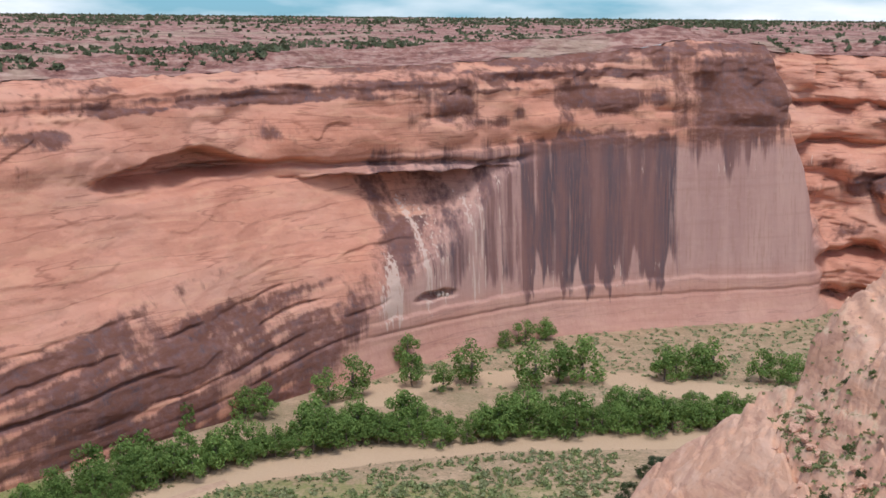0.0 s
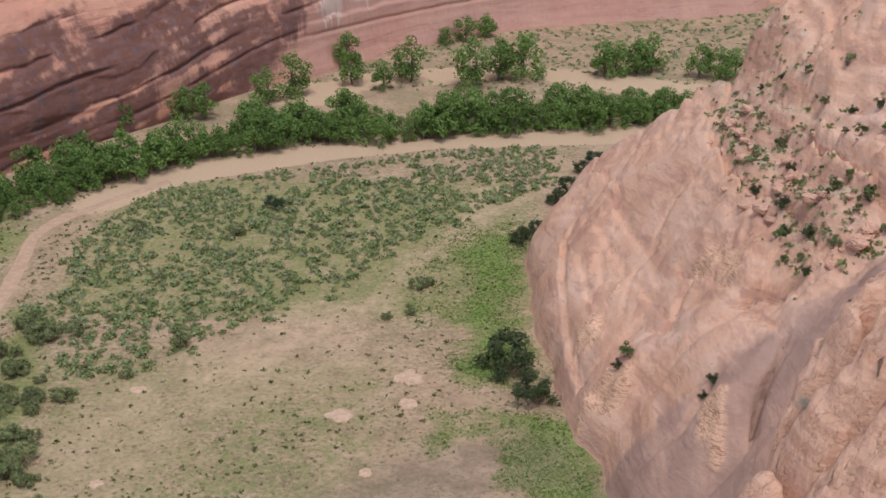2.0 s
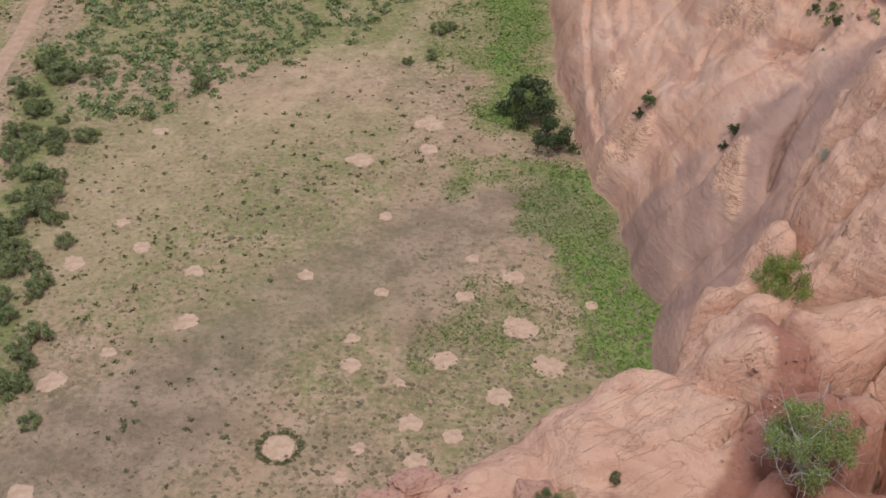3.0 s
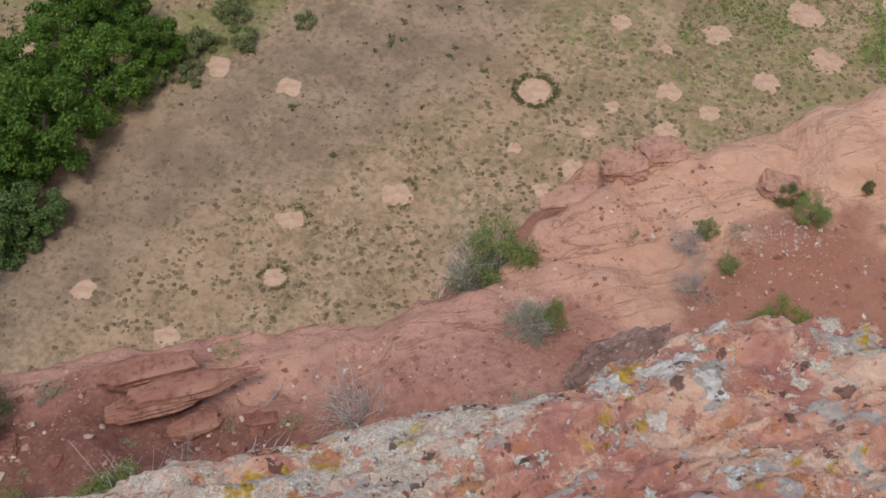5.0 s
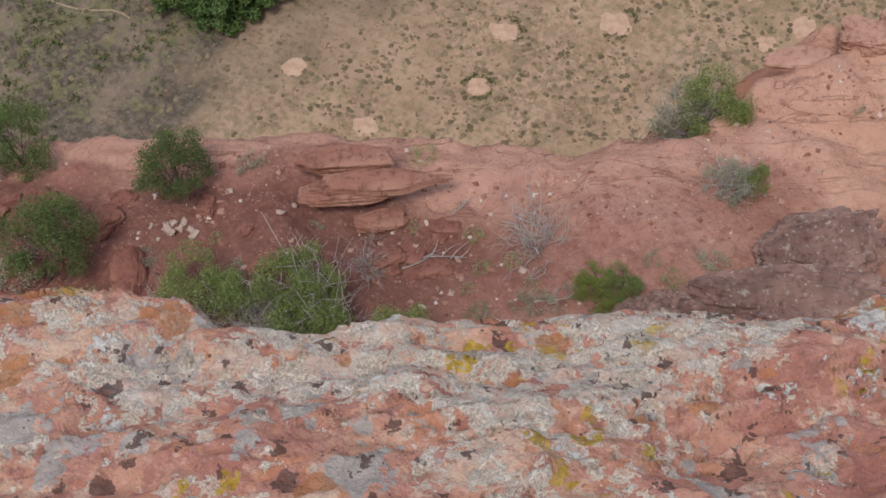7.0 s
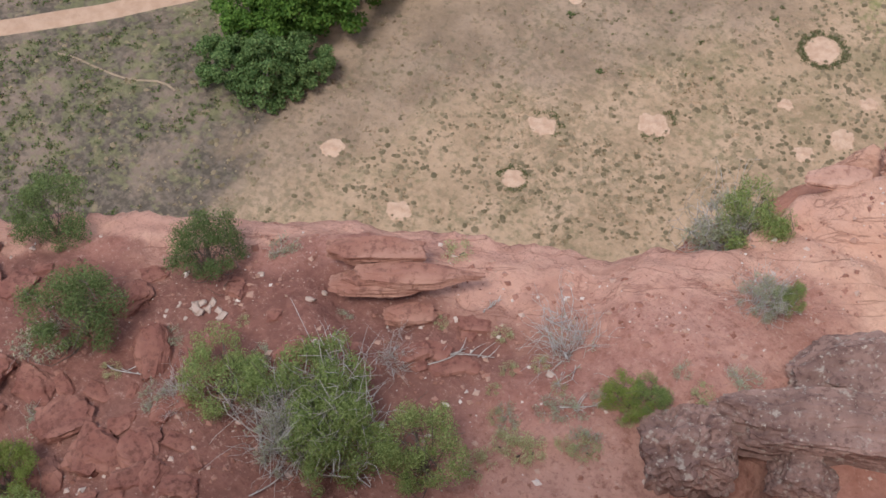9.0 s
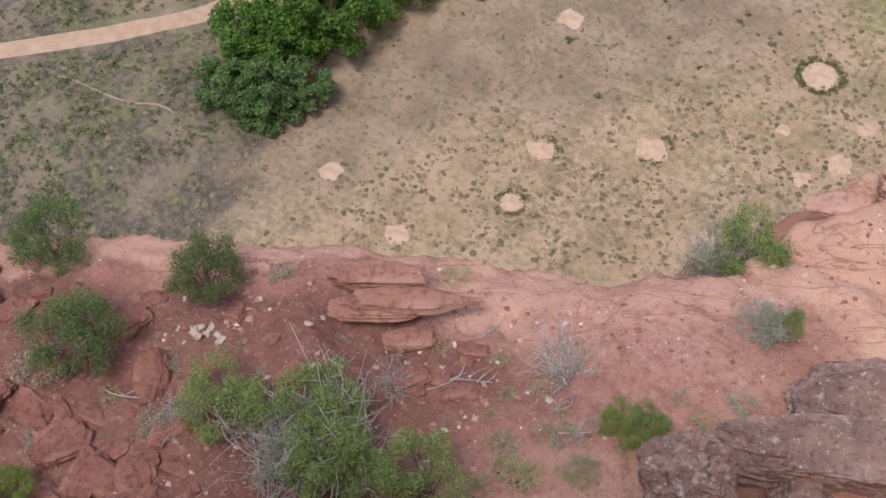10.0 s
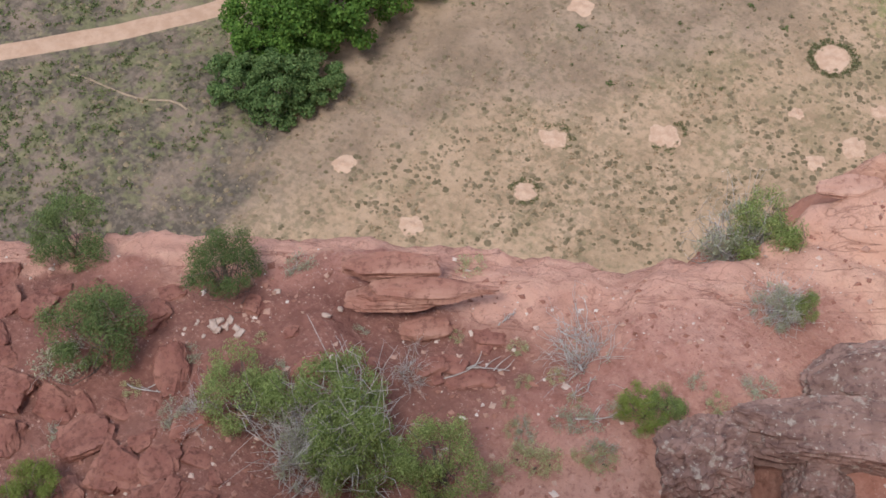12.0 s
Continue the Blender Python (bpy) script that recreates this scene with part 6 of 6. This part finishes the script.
M_GREYGREEN = make_leaf("grey_green_leaves", (0.34, 0.36, 0.24), (0.55, 0.56, 0.40))
M_MIDGREEN = make_leaf("mid_green_leaves", (0.16, 0.225, 0.065), (0.46, 0.54, 0.205))
M_PALEGRASS = make_leaf("pale_grass", (0.42, 0.43, 0.21), (0.64, 0.62, 0.36))
BENCH_BUSH = {
    "olive": shrub_meshes(601, 2.0, 2.0, 12000, 0.029, M_JUNIPER, 26, 44, 0.0, 0.98),
    "green": shrub_meshes(602, 2.0, 2.2, 12000, 0.031, M_MIDGREEN, 34, 44, 0.0, 0.95),
    "open": shrub_meshes(603, 2.0, 2.2, 12000, 0.032, M_MIDGREEN, 34, 40, 0.05, 0.85),
    "bright": shrub_meshes(604, 1.6, 2.2, 10000, 0.034, M_BRIGHT, 26, 34, 0.0, 0.85),
    "grey": shrub_meshes(605, 1.5, 2.0, 4200, 0.034, M_GREYGREEN, 80, 30, 0.10, 0.8),
    "dead": shrub_meshes(606, 1.1, 2.2, 160, 0.04, M_GREYGREEN, 60, 16, 0.4),
    "tuft": shrub_meshes(607, 0.8, 2.0, 800, 0.06, M_PALEGRASS, 8, 16, 0.0, 1.2),
    "sage": shrub_meshes(608, 0.8, 2.0, 800, 0.06, M_GREYGREEN, 12, 16, 0.1, 1.2),
}
BUSH_WORDS = {
    "olive": ("shrub", "dense olive green shrub on red soil of the bench"),
    "green": ("shrub", "full mid green shrub on the red bench"),
    "open": ("shrub", "open green shrub with bare pale twigs on red soil"),
    "bright": ("shrub", "low yellow green shrub on the pink bench"),
    "grey": ("shrub", "grey green twiggy shrub on the bench"),
    "dead": ("dead_bush", "heap of dead grey twigs on red soil"),
    "tuft": ("grass_tuft", "small yellow green grass tuft on red soil"),
    "sage": ("sage_tuft", "small grey sage tuft on red soil"),
}


def bench_bush(kind, x, y, s, turn=0.0, high=1.0):
    name, label = BUSH_WORDS[kind]
    root = place_tree(name, BENCH_BUSH[kind], label, "bush" if name != "grass_tuft" else "grass", x, y, on_bench(x, y) - 0.04, turn, s)
    root.scale.z *= high


for kind, x, y, s, high in (("olive", -17.4, 8.1, 1.2, 1.05), ("olive", -14.6, 6.3, 1.35, 1.0), ("olive", -13.5, 9.2, 1.15, 1.05), ("green", -11.0, 6.9, 1.1, 0.95), ("open", -9.1, 7.7, 1.25, 1.15), ("open", -8.45, 7.2, 1.1, 1.2), ("open", -8.0, 7.0, 1.15, 1.3), ("grey", -8.9, 6.6, 0.95, 1.2), ("dead", -9.3, 6.7, 0.95, 1.5),
                            ("green", -6.5, 7.9, 1.05, 1.35), ("bright", -3.8, 11.3, 0.62, 1.0), ("green", -3.5, 11.6, 0.5, 1.1), ("grey", -2.6, 15.1, 0.72, 1.1), ("green", -2.15, 15.35, 0.42, 1.7),
                            ("grey", -4.5, 17.4, 1.15, 1.5), ("green", -3.95, 17.6, 1.05, 1.5), ("bright", -13.2, 2.7, 0.9, 1.0), ("green", -12.2, 2.0, 0.9, 1.0)):
    bench_bush(kind, x, y, s, x * 47.0, high)
for kind, x, y, s, high in (("green", 3.1, 20.4, 0.55, 1.0), ("green", 6.5, 18.4, 1.15, 1.0), ("green", 8.1, 18.3, 0.95, 1.0), ("open", 9.0, 21.2, 1.35, 1.1), ("dead", 0.5, 18.8, 0.55, 1.2), ("green", 0.85, 19.5, 0.33, 1.2),
                            ("olive", 4.4, 21.6, 0.20, 1.5), ("bright", 9.6, 27.6, 1.05, 1.15), ("sage", 5.0, 20.5, 0.28, 1.0), ("sage", 1.6, 19.5, 0.32, 1.0), ("grey", 10.1, 30.7, 0.30, 1.0), ("bright", 3.1, 16.5, 0.95, 1.0),
                            ("green", 1.5, 18.5, 0.30, 1.2), ("dead", 0.8, 17.7, 0.55, 1.1), ("olive", 2.6, 20.9, 0.45, 1.0), ("sage", -0.9, 18.9, 0.22, 1.0), ("grey", 11.8, 33.0, 0.35, 1.0), ("sage", 9.0, 24.0, 0.35, 1.0)):
    bench_bush(kind, x, y, s, x * 47.0 + 11, high)
for kind, x, y, s in (("dead", -5.6, 11.95, 0.9), ("dead", -10.0, 7.2, 0.65), ("dead", -11.6, 6.2, 0.5), ("dead", -8.6, 9.6, 0.5), ("sage", -2.0, 13.0, 0.32), ("tuft", -2.6, 12.3, 0.25), ("sage", -15.1, 5.5, 0.48), ("sage", -12.1, 5.9, 0.30),
                      ("tuft", -13.4, 5.9, 0.24), ("tuft", -9.2, 12.9, 0.36), ("sage", -12.4, 10.5, 0.30), ("tuft", -7.0, 11.5, 0.22), ("tuft", -8.3, 11.0, 0.17), ("tuft", -5.1, 9.2, 0.36), ("sage", -5.1, 10.3, 0.25), ("tuft", -4.0, 9.9, 0.33),
                      ("tuft", -5.6, 8.5, 0.35), ("tuft", -6.4, 10.8, 0.2), ("sage", -5.6, 9.6, 0.25), ("sage", -3.2, 12.6, 0.2), ("tuft", -5.9, 11.3, 0.22), ("sage", -10.9, 8.0, 0.18), ("tuft", -9.0, 7.0, 0.25), ("sage", -13.9, 4.2, 0.3),
                      ("tuft", -4.9, 9.4, 0.3), ("sage", -4.1, 10.1, 0.26), ("tuft", -5.2, 10.9, 0.18), ("tuft", -5.5, 9.2, 0.28), ("sage", -4.3, 11.1, 0.2), ("tuft", -6.0, 9.7, 0.2), ("sage", -4.7, 10.5, 0.3), ("tuft", -6.4, 10.2, 0.16),
                      ("tuft", -3.6, 11.0, 0.22), ("sage", -5.9, 9.9, 0.18), ("tuft", -4.4, 9.8, 0.2), ("sage", -10.2, 9.9, 0.16), ("tuft", -11.8, 8.4, 0.15), ("sage", -12.9, 7.2, 0.25)):
    bench_bush(kind, x, y, s * (1.5 if kind in ("tuft", "sage") else 1.0), x * 61.0)


def dead_branch(x, y, length, turn, seed):
    rg = np.random.default_rng(seed)
    pieces = [limb(rg, (-length / 2, 0, 0.04), (length / 2, 0, 0.10), 0.02, 0.008, 0.14, 7)]
    for _ in range(5):
        a = rg.uniform(-0.3, 0.45) * length
        pieces.append(limb(rg, (a, 0, 0.06), (a + 0.28 * length, rg.uniform(-0.3, 0.3) * length, 0.10 + 0.2 * rg.random()), 0.014, 0.005, 0.1, 5))
    ob = new("dead_branch", mesh_of("dead_branch", *join(pieces), M_TWIG))
    ob.matrix_world = pose(x, y, on_bench(x, y), 0, 0, turn)
    tagged(ob, "fallen grey branch lying on red soil", "branch", "fallen branches")


for k, (x, y, ln, turn) in enumerate(((-7.4, 10.6, 1.3, 30), (-7.8, 10.2, 1.0, 55), (-13.0, 6.1, 1.1, 20), (-9.6, 6.4, 1.3, -40), (-8.9, 6.0, 1.4, 80), (-6.0, 12.5, 0.9, 10), (-4.6, 10.7, 0.8, 35), (-1.6, 12.4, 1.0, 25), (-7.6, 12.0, .5, 70))):
    dead_branch(x, y, ln, turn, 700 + k)


# ================= rocks on the bench =================
def stone(name, label, material, x, y, size, tilt=(0, 0, 0), sink=0.3, seed=1, square=0.55, rough=0.14, layers=0.0, lift=0.0, group="", level=None, taper=(0, 0)):
    ob = new(name, rock_mesh(seed, *size, material, rough, square, layers, {"rock": 12, "pale_stone": 7}.get(name, 24), taper))
    ob.matrix_world = pose(x, y, on_bench(x, y) + size[2] * (0.5 - sink) + lift if level is None else level, *tilt)
    return tagged(ob, label, "rock", group)


# the stack of slabs near the lip: three broken beds lying on one another, their fronts undercut
SLAB_TURN = 35
stone("slab", "long flat red slab on top of the stack", M_SLAB, -10.30, 11.30, (2.15, 0.70, 0.44), (-4, 1, SLAB_TURN), 0.5, 801, 0.95, 0.07, 0.06, 0.0, "stacked slabs", 96.80, (0.0, 0.2))
stone("slab", "thin red slab tapering to a point", M_SLAB, -9.22, 11.36, (2.85, 0.66, 0.30), (-6, 2, SLAB_TURN - 3), 0.5, 802, 0.93, 0.08, 0.06, 0.0, "stacked slabs", 96.72, (0.2, 0.65))
stone("slab", "rounded red slab with worn layers under the stack", M_SLAB, -9.75, 10.92, (2.45, 0.70, 0.50), (-12, 2, SLAB_TURN), 0.5, 803, 0.88, 0.09, 0.07, 0.0, "stacked slabs", 96.46, (0.1, 0.35))
stone("boulder", "smooth red boulder below the slab stack", M_SLAB, -8.97, 10.72, (1.2, 0.62, 0.46), (-4, 3, 37), 0.5, 804, 0.50, 0.10, 0.02, 0.0, "", 96.08, (0.3, 0.2))
# big broken blocks under the rim wall
stone("boulder", "purple grey angular boulder with pale lichen spots", M_BOULDER, -2.35, 11.05, (1.75, 1.7, 1.7), (4, -4, 32), 0.5, 811, 0.74, 0.20, 0.03, 0.0, "", 96.65)
stone("boulder", "long tilted reddish grey block under the rim", M_BOULDER, -0.45, 12.70, (4.2, 1.35, 1.15), (6, 3, 30), 0.5, 812, 0.84, 0.15, 0.05, 0.0, "", 97.2, (0.2, 0.0))
stone("boulder", "dark purple block with a flat cracked top", M_BOULDER, -0.25, 14.35, (2.6, 1.6, 1.0), (8, 4, 40), 0.5, 813, 0.78, 0.18, 0.05, 0.0, "", 96.95, (0.3, 0.0))
stone("boulder", "reddish block leaning on a larger boulder", M_BOULDER, -0.1, 11.75, (1.3, 0.9, 1.0), (6, 8, 20), 0.5, 814, 0.72, 0.18, 0.0, 0.0, "", 96.75)
stone("boulder", "reddish boulder in the shade under the rim", M_SLAB, -1.05, 9.9, (1.2, 1.0, 0.9), (0, 8, 40), 0.35, 815, 0.6, 0.18)
# rocks round the red hollow
stone("slab", "layered red slab overhanging a soil hollow", M_PALEBLOCK, -2.72, 19.45, (1.45, 0.6, 0.30), (6, -6, 30), 0.5, 821, 0.82, 0.08, 0.09, 0.0, "", 96.12, (0.4, 0.2))
stone("boulder", "squarish red boulder on the lip", M_PALEBLOCK, -1.55, 20.85, (1.15, 0.85, 0.85), (6, -5, 20), 0.5, 822, 0.75, 0.14, 0.04, 0.0, "", 96.05)
stone("boulder", "rounded pink knob of rock on the lip", M_PALEBLOCK, -0.75, 21.75, (1.3, 0.9, 0.7), (4, 8, 30), 0.5, 823, 0.62, 0.12, 0.05, 0.0, "", 95.95)
stone("boulder", "round red boulder beside a small shrub", M_PALEBLOCK, 2.35, 21.2, (1.0, 0.85, 0.7), (5, 0, 0), 0.35, 824, 0.55, 0.14, 0.04)
for k, (x, y, a, b, c) in enumerate(((-12.5, 9.0, .75, .6, .5), (-14.4, 8.3, .8, .55, .4), (-16.7, 6.3, 1.1, .8, .6), (-17.4, 6.0, 1.2, .9, .6), (-14.6, 4.7, 1.3, 1.0, .7), (-13.4, 4.5, 1.4, 1.1, .8), (-12.4, 4.2, 1.4, 1.0, .8),
                                     (-11.5, 4.7, 1.2, .9, .6), (-10.9, 5.4, 1.1, .55, .45), (-12.3, 5.1, .8, .5, .4), (-13.2, 6.9, 1.0, .7, .5), (-12.7, 3.2, 1.3, 1.0, .7), (-15.6, 4.2, 1.2, .9, .6), (-10.4, 8.4, 1.0, .6, .35),
                                     (-7.7, 11.3, .9, .5, .3), (-8.2, 9.8, .8, .5, .3), (-10.2, 4.6, .9, .6, .45), (-16.0, 7.4, .7, .5, .4), (-18.2, 6.6, .9, .7, .5), (-9.3, 9.2, .6, .5, .35), (-11.3, 8.9, .45, .4, .3))):
    stone("rock", "broken red sandstone rock half sunk in soil", M_RUBBLE, x, y, (0.8 * a, 0.8 * b, 0.8 * c), (k * 13 % 17 - 8, k * 7 % 19 - 9, k * 47), 0.62, 830 + k, 0.84, 0.15, 0.04, 0.0, "rubble on the bench")
broken = np.random.default_rng(83)
LEDGES = [rock_mesh(960 + k, 2.6, 1.7, 1.1, M_PEACH, 0.16, 0.74, 0.05, 12) for k in range(5)]
for k in range(46):
    t = broken.random()
    x = float(np.interp(t, [0, 0.3, 0.6, 1], [54.5, 57, 60, 67])) + broken.normal() * 3.0
    y = float(np.interp(t, [0, 0.3, 0.6, 1], [222, 202, 184, 168])) + broken.normal() * 3.0
    if x < 52:
        continue
    ob = new("rock", LEDGES[k % 5])
    size = 0.5 + 1.1 * broken.random() ** 2
    ob.matrix_world = pose(x, y, float(buttress_height(np.array(x), np.array(y))) + 0.1 * size, broken.uniform(-12, 12), broken.uniform(-12, 12), broken.uniform(0, 360)) @ Matrix.Diagonal((size, size, size, 1))
    tagged(ob, "broken peach ledge rock among junipers", "rock", "broken rocks on the buttress")
rubble = np.random.default_rng(77)
for k in range(34):
    x, y = rubble.uniform(-17.5, -10.2), rubble.uniform(3.0, 7.6)
    if y < float(curve(WALL, x)) - 1.0 or y > float(curve(EDGE, x)) - 1.6:
        continue
    a = 0.25 + 0.7 * rubble.random() ** 2
    stone("rock", "angular red sandstone block in the rubble", M_RUBBLE, x, y, (a * 1.3, a * 0.85, a * 0.6), tuple(rubble.uniform(-16, 16, 2)) + (rubble.uniform(0, 360),), 0.52, 900 + k, 0.8, 0.14, 0.03, 0.0, "rubble on the bench")
for k, (x, y, a, b, c, turn) in enumerate(((-7.7, 11.35, .75, .35, .22, 30), (-7.5, 10.2, .95, .4, .18, 48), (-7.95, 10.3, .7, .4, .2, 20), (-8.3, 9.9, .8, .5, .22, 60), (-7.2, 10.45, .5, .35, .15, 10))):
    stone("rock", "flat dark purple plate of stone on the slope", M_RUBBLE, x, y, (a, b, c), (-8 + 3 * k, 4, turn), 0.3, 880 + k, 0.85, 0.12, 0.05, 0.0, "dark plates on the slope")
pebbles = np.random.default_rng(91)
for k in range(20):
    t = pebbles.random()
    x, y = -13.25 + 0.75 * t + 0.14 * pebbles.normal(), 7.75 + 0.62 * t + 0.12 * pebbles.normal()
    a = 0.07 + 0.14 * pebbles.random() ** 2
    stone("pale_stone", "small whitish stone lying on red soil", M_STONE, x, y, (a * 1.5, a * 0.9, a * 0.6), (pebbles.uniform(-20, 20), pebbles.uniform(-20, 20), pebbles.uniform(0, 360)), 0.25, 860 + k, 0.6, 0.30, 0.0, 0.0, "pale stones")
for k, (x, y, a) in enumerate(((-5.55, 11.15, .2), (-12.3, 9.6, .16), (-12.0, 6.9, .18), (-13.3, 7.2, .22), (-10.9, 10.1, .15), (-10.95, 9.7, .2))):
    stone("pale_stone", "small whitish stone lying on red soil", M_STONE, x, y, (a, a * 0.7, a * 0.5), (10 * k, 5, 40 * k), 0.25, 885 + k, 0.6, 0.30, 0.0, 0.0, "pale stones")


def chip_field(name, x, y, r, material, rg, label):
    """Very many small angular chips in one mesh."""
    n = len(x)
    z = bench_height(x, y)
    corners = np.array([(1, 0, 0), (0, 1, 0), (-1, 0, 0), (0, -1, 0), (0, 0, 0.8), (0, 0, -0.6)], float)
    v = corners[None] * (0.45 + 1.0 * rg.random((n, 6, 1))) * r[:, None, None] * (1 + 0.5 * rg.random((n, 1, 3)))
    turn = rg.random(n) * 6.283
    ct, st = np.cos(turn)[:, None], np.sin(turn)[:, None]
    v = np.stack([v[..., 0] * ct - v[..., 1] * st, v[..., 0] * st + v[..., 1] * ct, v[..., 2]], -1)
    v = v + np.stack([x, y, z + r * 0.2], 1)[:, None]
    tri = np.array([(0, 1, 4), (1, 2, 4), (2, 3, 4), (3, 0, 4), (1, 0, 5), (2, 1, 5), (3, 2, 5), (0, 3, 5)])
    me = mesh_of(name, v.reshape(-1, 3), (np.arange(n)[:, None, None] * 6 + tri[None]).reshape(-1, 3), material, False)
    tagged(new(name, me), label, "gravel", kind="stuff")


def bench_gravel():
    rg = np.random.default_rng(71)
    x, y = rg.uniform(-20, 11, 24000), rg.uniform(2, 27, 24000)
    d = curve(TOP, x) - y
    w = curve(WALL, x) - y
    keep = (d > 0.7 + 4.0 * smooth(0, 3, x)) & (w < 1.5) & (x < 10) & (fbm(x / 1.5, y / 1.5, 0, 3, 317) + 0.5 * rg.random(len(x)) > 0.05)
    x, y = x[keep], y[keep]
    chip_field("gravel", x, y, 0.014 + 0.065 * rg.random(len(x)) ** 4, M_CHIP, rg, "scattered pinkish sandstone chips on red soil")
    x, y = 2.3 + 0.75 * rg.normal(size=420), 19.4 + 0.5 * rg.normal(size=420)
    chip_field("white_gravel", x, y, 0.012 + 0.035 * rg.random(420) ** 3, M_STONE, rg, "patch of small whitish chips on red soil")


def make_chips():
    n = Nodes("sandstone_chips", 0.95, 0.1)
    return n.done(n.ramp(n.island(), (0.0, (0.26, 0.12, 0.09)), (0.5, (0.40, 0.21, 0.16)), (0.8, (0.50, 0.33, 0.26)), (0.95, (0.70, 0.60, 0.54))))


M_CHIP = make_chips()
bench_gravel()
